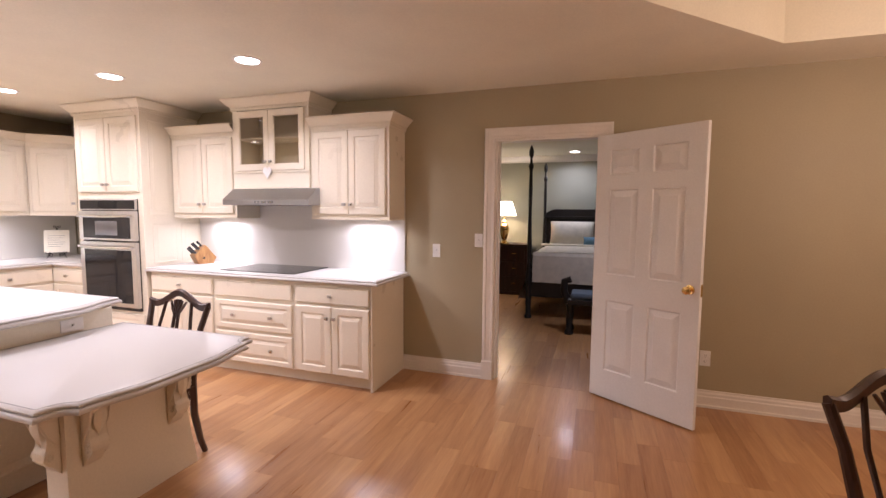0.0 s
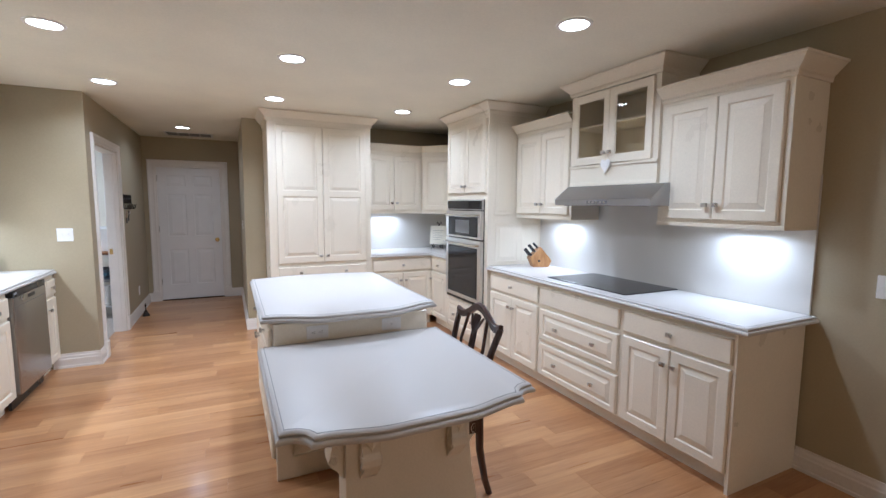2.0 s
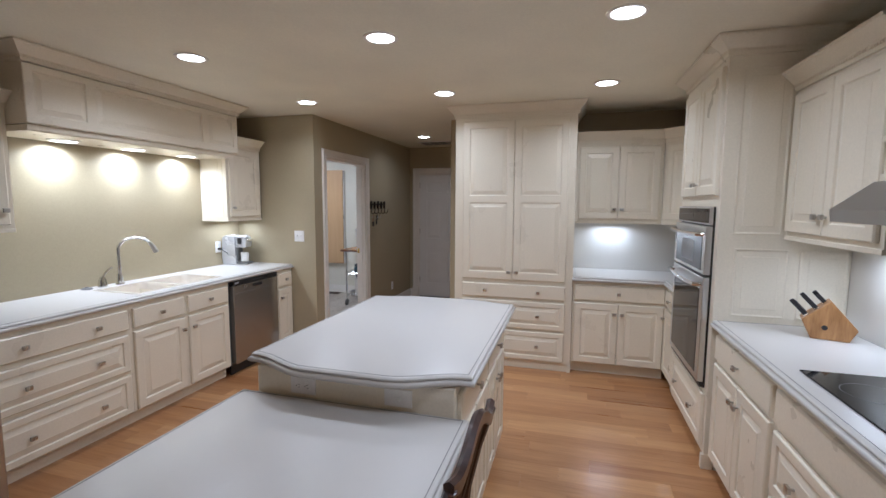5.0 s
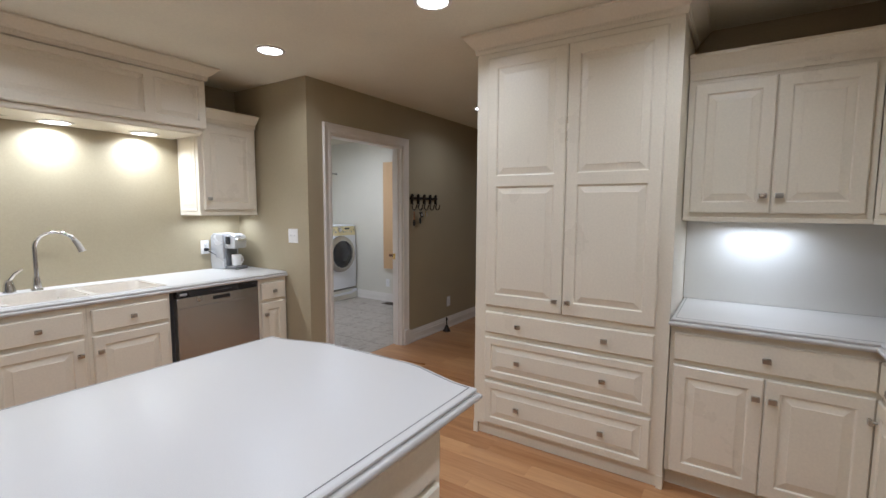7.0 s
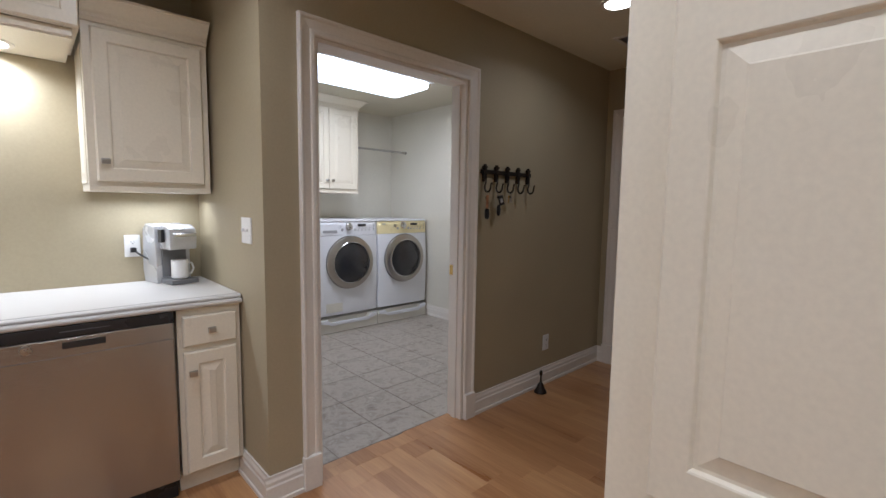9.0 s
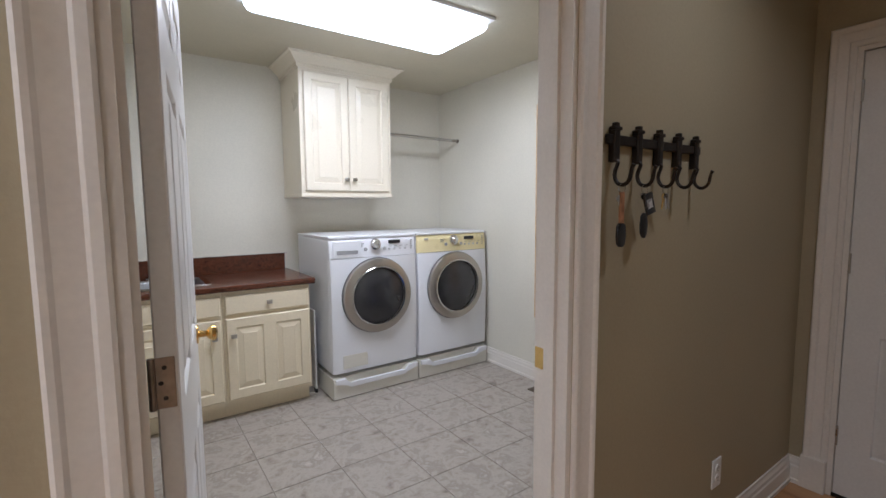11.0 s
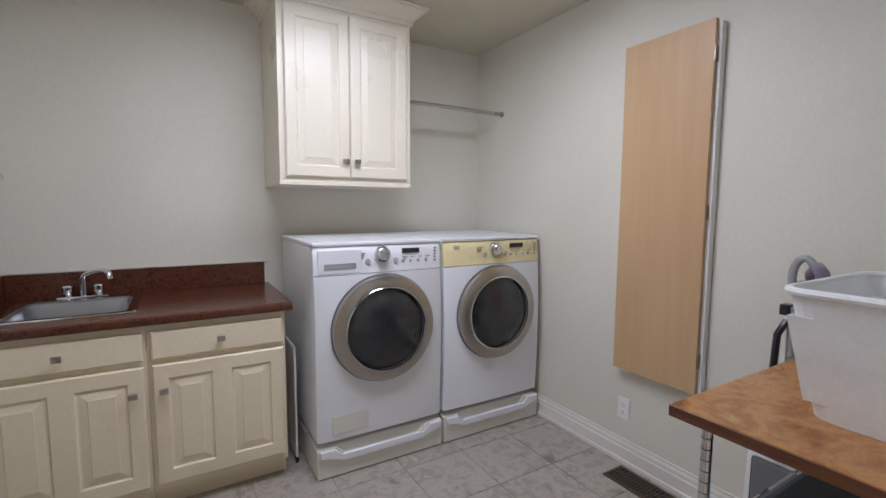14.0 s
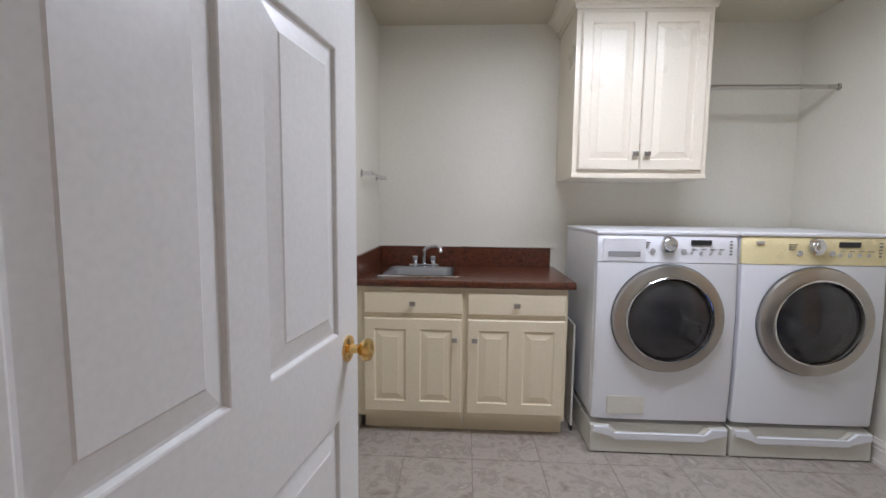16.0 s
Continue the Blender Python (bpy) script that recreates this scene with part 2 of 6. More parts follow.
DARKWOOD = grained("dark_mahogany", (0.018, 0.007, 0.005), (0.07, 0.026, 0.016), 0.3, (40, 40, 4), coat=0.3)
BRONZE = material("tarnished_bronze", (0.30, 0.24, 0.19), 0.35, 0.9, vary=0.25, scale=40)
EBONY = material("near_black_bed_wood", (0.018, 0.015, 0.014), 0.35, vary=0.2)
BOARDWOOD = grained("maple_board", (0.52, 0.335, 0.17), (0.61, 0.415, 0.23), 0.42, (7, 7, 0.7))
BUTCHER = mottled("worn_butcher_block", [(0.10, 0.035, 0.009), (0.30, 0.125, 0.034), (0.45, 0.22, 0.07), (0.30, 0.125, 0.036), (0.50, 0.275, 0.10)], 6.0, 0.26, bump=0.03, warp=0.4)
KNIFEWOOD = grained("knife_block_wood", (0.26, 0.12, 0.04), (0.48, 0.26, 0.10), 0.4, (40, 40, 5))
OAK_PIECE = grained("oak_plank", (0.27, 0.105, 0.034), (0.585, 0.33, 0.145), 0.28, (13, 0.8, 13), "object", 0.42, coat=0.25, low=0.47, high=1.42, fine=8.0, streak=0.55)
OAK_ISLAND = grained("oak_planks_far", (0.27, 0.105, 0.034), (0.585, 0.33, 0.145), 0.28, (13, 0.8, 13), "island", 0.42, coat=0.25, low=0.47, high=1.42, fine=8.0, streak=0.55)
SUBFLOOR = material("dark_joint", (0.06, 0.03, 0.015), 0.8)
TILE = mottled("grey_brown_tile", [(0.21, 0.175, 0.14), (0.36, 0.315, 0.265), (0.44, 0.40, 0.35), (0.32, 0.28, 0.235), (0.52, 0.48, 0.43)], 9.0, 0.4, True, warp=0.35)
GROUT = material("tile_grout", (0.33, 0.30, 0.26), 0.85, bump=0.2)
LAMINATE = mottled("red_brown_laminate", [(0.022, 0.009, 0.006), (0.075, 0.022, 0.011), (0.12, 0.04, 0.019), (0.035, 0.013, 0.008), (0.15, 0.062, 0.03)], 26.0, 0.22, bump=0.02)
APPLIANCE = material("white_appliance", (0.82, 0.83, 0.86), 0.3, vary=0.008, fine=0.01, gloss=0.008)
RINGMETAL = material("satin_door_ring", (0.46, 0.43, 0.39), 0.3, 1.0, vary=0.015, fine=0.01, gloss=0.008)
YELLOWED = material("yellowed_panel", (0.78, 0.68, 0.38), 0.3, vary=0.04)
PEDESTAL = material("pedestal_plastic", (0.74, 0.72, 0.64), 0.32, vary=0.02)
GRIPGREY = material("mid_grey_plastic", (0.36, 0.36, 0.37), 0.4)
SILVERP = material("silver_plastic", (0.58, 0.585, 0.60), 0.28, 0.4)
GREYP = material("grey_plastic", (0.17, 0.17, 0.175), 0.4)
PURPLEP = material("purple_grey_plastic", (0.12, 0.10, 0.16), 0.35)
WHITEP = material("white_plastic", (0.82, 0.81, 0.79), 0.35)
BASKETP = material("translucent_white_plastic", (0.82, 0.83, 0.83), 0.4)
BLUEBAG = material("blue_bag", (0.05, 0.14, 0.48), 0.25, vary=0.3, scale=30)
SINKCREAM = material("biscuit_sink", (0.72, 0.66, 0.57), 0.22, vary=0.02)
LINEN = material("cream_linen", (0.62, 0.57, 0.48), 0.9, vary=0.08, scale=14, bump=0.3, bump_scale=400)
BLUECLOTH = material("blue_cushion", (0.10, 0.20, 0.28), 0.9, vary=0.1)
BENCHCLOTH = material("slate_upholstery", (0.10, 0.13, 0.17), 0.9, vary=0.1)
PAPER = material("cream_card", (0.78, 0.74, 0.62), 0.8)
INK = material("grey_print", (0.22, 0.21, 0.2), 0.8)
CAN_GLOW = glowing("lit_can_lens", (1, 0.95, 0.86), 14.0)
TUBE_GLOW = glowing("lit_diffuser", (0.95, 0.98, 1.0), 7.0)
SHADE_GLOW = glowing("lit_lampshade", (1.0, 0.88, 0.62), 3.2)
PANE = clear_glass("cabinet_pane", (0.75, 0.68, 0.55))

# ---- building helpers ----


def part(name, bm, mat, parent=None, label="", smooth=False, at=None):
    """Links a bmesh as one mesh object under a thing or a part."""
    bmesh.ops.recalc_face_normals(bm, faces=bm.faces[:])
    me = bpy.data.meshes.new(name)
    if smooth:
        for f in bm.faces:
            f.smooth = True
    bm.to_mesh(me)
    bm.free()
    me.materials.append(mat)
    if smooth:
        me.set_sharp_from_angle(angle=radians(38))
    ob = new(name, me)
    if parent:
        ob.parent = parent
    if at is not None:
        ob.matrix_basis = at
    if label:
        ob["label"] = label
    return ob


def thing(name, m, label, category, group="", kind=""):
    e = new(name)
    e.empty_display_size = 0.1
    e.matrix_basis = m
    return tagged(e, label, category, group, kind)


def structure(name, bm, mat, label, category, smooth=False):
    return tagged(part(name, bm, mat, smooth=smooth), label, category, kind="structure")


def box(x0, x1, y0, y1, z0, z1, bm=None, bevel=0.0):
    own = bmesh.new()
    x0, x1, y0, y1, z0, z1 = min(x0, x1), max(x0, x1), min(y0, y1), max(y0, y1), min(z0, z1), max(z0, z1)
    v = [own.verts.new((x, y, z)) for z in (z0, z1) for y in (y0, y1) for x in (x0, x1)]
    for q in ((0, 2, 3, 1), (4, 5, 7, 6), (0, 1, 5, 4), (2, 6, 7, 3), (0, 4, 6, 2), (1, 3, 7, 5)):
        own.faces.new([v[i] for i in q])
    if bevel:
        bmesh.ops.bevel(own, geom=own.edges[:], offset=bevel, segments=2, profile=0.6, affect="EDGES")
    if bm is None:
        return own
    return merge(bm, own)


def merge(bm, other, m=None):
    """Adds other's faces to bm."""
    if m is not None:
        other.transform(m)
    vs = {v: bm.verts.new(v.co) for v in other.verts}
    for f in other.faces:
        bm.faces.new([vs[v] for v in f.verts])
    other.free()
    return bm


def ribbon(rings, closed=False, cap=False, bm=None, loop=False):
    """Skins a row of rings, each a list of points; closed: each ring is a loop; loop: the last ring meets the first."""
    bm = bm or bmesh.new()
    vs = [[bm.verts.new(p) for p in r] for r in rings]
    n = len(rings[0])
    pairs = list(zip(vs, vs[1:])) + ([(vs[-1], vs[0])] if loop else [])
    for a, b in pairs:
        for i in range(n if closed else n - 1):
            j = (i + 1) % n
            bm.faces.new((a[i], a[j], b[j], b[i]))
    if cap:
        bm.faces.new(vs[0])
        bm.faces.new(vs[-1][::-1])
    return bm


def lathe(profile, seg=24, bm=None, m=None):
    """Turns a profile of (radius, height) round the z axis."""
    own = bmesh.new()
    rings = [[(r * math.cos(2 * math.pi * i / seg), r * math.sin(2 * math.pi * i / seg), z) for i in range(seg)] for r, z in profile]
    ribbon(rings, True, True, own)
    if m is not None:
        own.transform(m)
    return own if bm is None else merge(bm, own)


def tube(points, r, seg=10, bm=None):
    """A round bar through points; r: one radius or one for each point."""
    pts = [Vector(p) for p in points]
    rs = r if isinstance(r, (list, tuple)) else [r] * len(pts)
    rings, side = [], None
    for i, p in enumerate(pts):
        d = (pts[min(i + 1, len(pts) - 1)] - pts[max(i - 1, 0)]).normalized()
        if side is None:
            side = d.cross(Vector((0, 0, 1)) if abs(d.z) < 0.9 else Vector((1, 0, 0))).normalized()
        side = (side - d * side.dot(d)).normalized()
        up = d.cross(side)
        rings.append([p + rs[i] * (side * math.cos(a) + up * math.sin(a)) for a in (2 * math.pi * k / seg for k in range(seg))])
    own = ribbon(rings, True, True)
    return own if bm is None else merge(bm, own)


def arc(cx, cy, r, a0, a1, n):
    return [(cx + r * math.cos(radians(a0 + (a1 - a0) * i / n)), cy + r * math.sin(radians(a0 + (a1 - a0) * i / n))) for i in range(n + 1)]


def prism(outline, z0, z1, bm=None, m=None, bevel=0.0):
    own = bmesh.new()
    ribbon([[(x, y, z0) for x, y in outline], [(x, y, z1) for x, y in outline]], True, True, own)
    if bevel:
        bmesh.ops.bevel(own, geom=own.edges[:], offset=bevel, segments=2, profile=0.6, affect="EDGES")
    if m is not None:
        own.transform(m)
    return own if bm is None else merge(bm, own)


def offset(outline, d):
    """The outline (anticlockwise) pushed outward by d, with mitred corners."""
    out, n = [], len(outline)
    for i in range(n):
        a, p, b = Vector(outline[i - 1]), Vector(outline[i]), Vector(outline[(i + 1) % n])
        u, w = (p - a).normalized(), (b - p).normalized()
        nu, nw = Vector((u.y, -u.x)), Vector((w.y, -w.x))
        k = (nu + nw) / max(1 + nu.dot(nw), 0.35)
        out.append(tuple(p + k * d))
    return out


LIP = [(-0.016, 0.0), (-0.007, -0.002), (-0.002, -0.007), (-0.002, -0.013), (-0.007, -0.0165)]
NOSE = [(-0.007, -0.0165), (0.003, -0.018), (0.009, -0.024), (0.010, -0.031), (0.006, -0.038), (-0.004, -0.042), (-0.03, -0.042)]


def worktop(name, outline, top, label, mat=None):
    """A slab with a lip and a rounded nose below it, over an inlaid grey line."""
    t = thing(name, pose(0, 0, 0), label, "worktop")
    rings = [[(x, y, top + z) for x, y in offset(outline, d)] for d, z in LIP + NOSE[1:]]
    part("slab", ribbon(rings, True, True), mat or COUNTER, t, smooth=True)
    line = [[(x, y, top + z) for x, y in offset(outline, d)] for d, z in ((-0.0215, 0.0004), (-0.0215, 0.0012), (-0.0185, 0.0012), (-0.0185, 0.0004))]
    part("edge_line", ribbon(line, True), EDGELINE, t, "thin grey inlaid line")
    return t


def panel_slab(w, h, t, panels, dip=0.008, slope=0.035, edge=0.005, bm=None):
    """A slab from x 0..w, z 0..h, its face at y = -t, with raised panels (x0, x1, z0, z1) in sunk frames."""
    own = bmesh.new()
    e = edge
    back = [(0, 0, 0), (w, 0, 0), (w, 0, h), (0, 0, h)]
    mid = [(0, -t + e, 0), (w, -t + e, 0), (w, -t + e, h), (0, -t + e, h)]
    ribbon([back, mid, [(e, -t, e), (w - e, -t, e), (w - e, -t, h - e), (e, -t, h - e)]], True, False, own)
    own.faces.new([own.verts[:][i] for i in range(4)])
    xs = sorted({e, w - e, *[v for p in panels for v in p[:2]]})
    zs = sorted({e, h - e, *[v for p in panels for v in p[2:]]})
    for xa, xb in zip(xs, xs[1:]):
        for za, zb in zip(zs, zs[1:]):
            if not any(p[0] <= xa and xb <= p[1] and p[2] <= za and zb <= p[3] for p in panels):
                own.faces.new([own.verts.new(c) for c in ((xa, -t, za), (xb, -t, za), (xb, -t, zb), (xa, -t, zb))])
    for x0, x1, z0, z1 in panels:
        rings = []
        s = min(slope, (x1 - x0) / 3.2, (z1 - z0) / 3.2)
        for d, y in ((0, -t), (0.003, -t + 0.0015), (0.007, -t + dip), (0.013, -t + dip), (0.013 + s * 0.8, -t + 0.0015), (0.013 + s * 0.88, -t - 0.0005)):
            rings.append([(x0 + d, y, z0 + d), (x1 - d, y, z0 + d), (x1 - d, y, z1 - d), (x0 + d, y, z1 - d)])
        ribbon(rings, True, False, own)
        d = 0.013 + s * 0.88
        own.faces.new([own.verts.new(c) for c in ((x0 + d, -t - 0.0005, z0 + d), (x1 - d, -t - 0.0005, z0 + d), (x1 - d, -t - 0.0005, z1 - d), (x0 + d, -t - 0.0005, z1 - d))])
    bmesh.ops.remove_doubles(own, verts=own.verts[:], dist=0.00005)
    return own if bm is None else merge(bm, own)


KNOB = {}


def knob(parent, x, y, z):
    """A small square nickel knob on a stem, facing -y."""
    if not KNOB:
        b = lathe([(0.006, 0), (0.005, 0.012), (0.007, 0.016)], 10, m=pose(0, 0, 0, 90))
        box(-0.0165, 0.0165, -0.029, -0.016, -0.0125, 0.0125, b, 0.003)
        KNOB["ob"] = part("knob", b, NICKEL, parent, "square satin nickel knob", True, pose(x, y, z))
        return
    o = new("knob", KNOB["ob"].data)
    o.parent, o.matrix_basis = parent, pose(x, y, z)
    o["label"] = "square satin nickel knob"


def front(cab, kind, x, z, w, h, knobs=(), panels=None, mat=None):
    """A door or drawer front on a cabinet's face (y = 0)."""
    t = 0.02
    if panels is None:
        f = 0.055 if kind == "door" else 0.04
        panels = [(f, w - f, f, h - f)] if (kind == "door" or h > 0.19) else []
    f = part("door" if kind == "door" else "drawer_front", panel_slab(w, h, t, panels, edge=0.006), mat or CREAM, cab, smooth=False, at=pose(x, -0.001, z))
    for kx, kz in knobs:
        knob(f, kx, -t, kz)
    return f


def cabinet(name, m, w, d, h, label, toe=0.1, toe_in=0.06, mat=None, category="cabinet", group="kitchen cabinets"):
    """A carcass: x 0..w, y 0 (face) .. d, z 0..h, with a toe space; at m facing -y."""
    c = thing(name, m, label, category, group)
    b = bmesh.new()
    if toe:
        ribbon([[(x, 0.0, toe), (x, 0.0, h), (x, d, h), (x, d, 0), (x, toe_in, 0), (x, toe_in, toe)] for x in (0.0005, w - 0.0005)], True, True, b)
        if h < 1:
            bmesh.ops.delete(b, geom=[f for f in b.faces if all(abs(v.co.z - h) < 1e-5 for v in f.verts)], context="FACES_ONLY")
    else:
        box(0.0005, w - 0.0005, 0, d, 0, h, b, 0.002)
    part("carcass", b, mat or CREAM, c)
    return c


def crown(cab, x0, x1, yf, yb, z0, z1, out=0.075, left=True, right=True, dentil=True, mat=None):
    """A crown moulding round the top of a cabinet, with a dentil course."""
    h = z1 - z0
    prof = [(0.0, 0.0), (0.010, 0.0), (0.012, 0.14), (0.016, 0.30), (0.018, 0.34), (0.028, 0.42), (0.045, 0.60), (0.062, 0.78), (0.068, 0.86), (out, 0.88), (out, 1.0), (0.0, 1.0)]
    rings = []
    for o, f in prof:
        z = z0 + h * f
        p = []
        p.append((x0 - o, yb, z) if left else (x0, yf - o, z))
        if left:
            p.append((x0 - o, yf - o, z))
        p.append((x1 + o, yf - o, z) if right else (x1, yf - o, z))
        if right:
            p.append((x1 + o, yb, z))
        rings.append(p)
    part("crown_moulding", ribbon(rings), mat or CREAM, cab, "stepped crown moulding")
    if dentil:
        b, zt, zb = bmesh.new(), z0 + h * 0.30, z0 + h * 0.17
        x = x0 + 0.004
        while x < x1 - 0.008:
            box(x, x + 0.009, yf - 0.0185, yf - 0.010, zb, zt, b)
            x += 0.018
        for on, sx in ((left, -1), (right, 1)):
            y = yf + 0.004
            while on and y < yb - 0.01:
                xe = x0 if sx < 0 else x1
                box(xe + sx * 0.010, xe + sx * 0.0185, y, y + 0.009, zb, zt, b)
                y += 0.018
        tagged(part("dentil_course", b, mat or CREAM, cab), kind="stuff")


def casing(parent, w, h, name="casing", wide=0.09, mat=None, plinth=True, at=None):
    """Door casing in the plane y = 0, proud to -y, round an opening x 0..w, z 0..h."""
    prof = [(0.0, 0.0), (0.0, 0.010), (0.006, 0.014), (0.020, 0.014), (0.026, 0.010), (0.060, 0.016), (0.066, 0.022), (wide - 0.006, 0.024), (wide, 0.020), (wide, 0.0)]
    bottom = 0.16 if plinth else 0
    rings = [[(-o, -p, bottom), (-o, -p, h + o), (w + o, -p, h + o), (w + o, -p, bottom)] for o, p in prof]
    b = ribbon(rings)
    c = part(name, b, mat or TRIM, parent, at=at)
    if plinth:
        for x in (-wide - 0.006, w):
            part("plinth_block", box(x, x + wide + 0.006, -0.03, 0, 0, 0.16, bevel=0.004), mat or TRIM, parent, at=at)
    return c


def six_panel(w, h):
    """Both faces of a moulded six-panel leaf, x 0..w, 36 mm thick about y = 0."""
    s, mid = 0.115, 0.10
    pw = (w - 2 * s - mid) / 2
    rows = [(0.22, 0.765), (0.965, 1.60), (1.71, h - 0.115)]
    ps = [(x, x + pw, a, b) for a, b in rows for x in (s, s + pw + mid)]
    b = panel_slab(w, h, 0.018, ps, dip=0.009, slope=0.045, edge=0.003)
    other = panel_slab(w, h, 0.018, ps, dip=0.009, slope=0.045, edge=0.003)
    merge(b, other, pose(w, 0, 0, 0, 0, 180))
    return b


def door_knob(parent, x, z, side, mat=None):
    prof = [(0.032, 0), (0.031, 0.005), (0.012, 0.009), (0.010, 0.028), (0.020, 0.036), (0.027, 0.047), (0.025, 0.058), (0.012, 0.064), (0.001, 0.065)]
    m = pose(x, side * 0.018, z, 90 if side < 0 else -90)
    return part("door_knob", lathe(prof, 20, m=m), mat or BRASS, parent, "polished brass door knob", True)


def plate(name, m, kind, label):
    """A wall plate, 70 x 115 mm unless wider, facing -y."""
    w = 0.115 if kind == "double" else 0.07
    t = thing(name, m, label, "switch" if kind != "outlet" else "outlet")
    part("plate", box(-w / 2, w / 2, -0.006, 0, -0.0575, 0.0575, bevel=0.0025), WHITEP, t)
    if kind == "outlet":
        for z in (-0.02, 0.02):
            s = part("socket", lathe([(0.0165, 0), (0.0165, 0.003), (0.001, 0.0031)], 16, m=pose(0, -0.006, z, 90)), WHITEP, t)
            b = bmesh.new()
            for x in (-0.006, 0.006):
                box(x - 0.001, x + 0.001, -0.0098, -0.0092, z - 0.001, z + 0.007, b)
            box(-0.002, 0.002, -0.0098, -0.0092, z - 0.01, z - 0.006, b)
            part("slots", b, BLACK, s)
    else:
        for x in ((-0.023, 0.023) if kind == "double" else (0,)):
            part("toggle", box(x - 0.005, x + 0.005, -0.018, -0.006, -0.004, 0.010, bevel=0.002), WHITEP, t)
    return t


def skirting(name, runs, label, h=0.105, mat=None):
    """Baseboards: each run is (x0, y0, x1, y1), the room on its left."""
    b = bmesh.new()
    prof = [(0.0, 0.0), (0.022, 0.0), (0.022, 0.018), (0.016, 0.022), (0.016, h * 0.62), (0.012, h * 0.68), (0.012, h * 0.8), (0.007, h * 0.9), (0.007, h), (0.0, h)]
    for x0, y0, x1, y1 in runs:
        d = Vector((x1 - x0, y1 - y0)).normalized()
        n = Vector((-d.y, d.x))
        ribbon([[(x0 + n.x * o, y0 + n.y * o, z) for o, z in prof], [(x1 + n.x * o, y1 + n.y * o, z) for o, z in prof]], True, True, b)
    return structure(name, b, mat or TRIM, label, "baseboard")


def rrect(hx, hy, rad, z):
    return [(px, py, z) for cx, cy, a in ((hx - rad, hy - rad, 0), (-hx + rad, hy - rad, 90), (-hx + rad, -hy + rad, 180), (hx - rad, -hy + rad, 270)) for px, py in arc(cx, cy, rad, a, a + 90, 4)]

# ---- walls, ceilings, doors ----
N, S, W, E_, HALL = 4.0, -0.95, -5.33, 4.3, 1.285
LX0, LX1, LY = -7.47, -4.77, -2.94


def wall(name, x0, x1, y0, y1, label, mat=WALL, openings=(), top=CEIL + 0.1):
    """A thick wall; openings (a, b, head) run along its longer side."""
    b = bmesh.new()
    if abs(x1 - x0) > abs(y1 - y0):
        c = x0
        for a, e, head in sorted(openings):
            box(c, a, y0, y1, 0, top, b)
            box(a, e, y0, y1, head, top, b)
            c = e
        box(c, x1, y0, y1, 0, top, b)
    else:
        c = y0
        for a, e, head in sorted(openings):
            box(x0, x1, c, a, 0, top, b)
            box(x0, x1, a, e, head, top, b)
            c = e
        box(x0, x1, c, y1, 0, top, b)
    return structure(name, b, mat, label, "wall")


BD0, BD1 = -0.164, 0.655
LD0, LD1, LDH = -5.863, -4.897, 2.045
wall("wall_north", -5.45, E_, N, N + 0.06, "khaki painted kitchen wall with a doorway", openings=[(BD0, BD1, 2.04)])
wall("wall_north_bedroom", -2.0, E_, N + 0.06, N + 0.12, "grey-green painted bedroom wall with a doorway", BWALL, [(BD0, BD1, 2.04)])
wall("wall_west", W - 0.1, W, HALL, N, "khaki painted wall behind the corner cabinets")
wall("wall_hall_north", -7.53, W - 0.1, HALL, HALL + 0.12, "khaki painted hallway wall")
wall("wall_hall_end", -7.65, -7.53, -0.06, HALL + 0.12, "khaki painted hallway end wall with a white door", openings=[(0.15, 1.03, 2.03)])
wall("wall_hall_south", -7.53, -4.66, -0.06, 0.0, "khaki painted hallway wall with the laundry doorway", openings=[(LD0, LD1, LDH)])
wall("wall_laundry_north", LX0 - 0.18, -4.73, -0.12, -0.06, "pale painted laundry wall with a doorway", LWALL, [(LD0, LD1, LDH)])
wall("wall_sink_end", -4.73, -4.66, S, -0.06, "khaki painted short wall at the end of the sink counter")
wall("wall_south", -4.73, E_, S - 0.12, S, "khaki painted wall behind the kitchen sink")
wall("wall_laundry_east", LX1, -4.731, LY, -0.12, "pale painted laundry wall", LWALL)
wall("wall_laundry_west", LX0 - 0.12, LX0, LY, -0.12, "pale painted laundry wall", LWALL)
wall("wall_laundry_south", LX0 - 0.12, LX1 + 0.06, LY - 0.12, LY, "pale painted laundry wall", LWALL)
wall("wall_east", E_, E_ + 0.12, S - 0.12, N + 0.12, "khaki painted dining end wall")
wall("wall_bedroom_far", -2.12, E_, 8.5, 8.62, "grey-green painted bedroom wall", BWALL)
wall("wall_bedroom_west", -2.12, -2.0, N + 0.06, 8.5, "grey-green painted bedroom wall", BWALL)
wall("wall_bedroom_east", E_, E_ + 0.12, N + 0.12, 8.62, "grey-green painted bedroom wall", BWALL)

# Kitchen ceiling with an eight-sided raised tray over the dining end.
TX, TY, TR = 2.33, 1.93, 1.62
k = TR * math.tan(radians(22.5))
OCT = [(TX - TR, TY - k), (TX - k, TY - TR), (TX + k, TY - TR), (TX + TR, TY - k), (TX + TR, TY + k), (TX + k, TY + TR), (TX - k, TY + TR), (TX - TR, TY + k)]
b = bmesh.new()
box(-7.53, TX - TR, S, N, CEIL, CEIL + 0.08, b)
box(TX + TR, E_, S, N, CEIL, CEIL + 0.08, b)
box(TX - TR, TX + TR, TY + TR, N, CEIL, CEIL + 0.08, b)
box(TX - TR, TX + TR, S, TY - TR, CEIL, CEIL + 0.08, b)
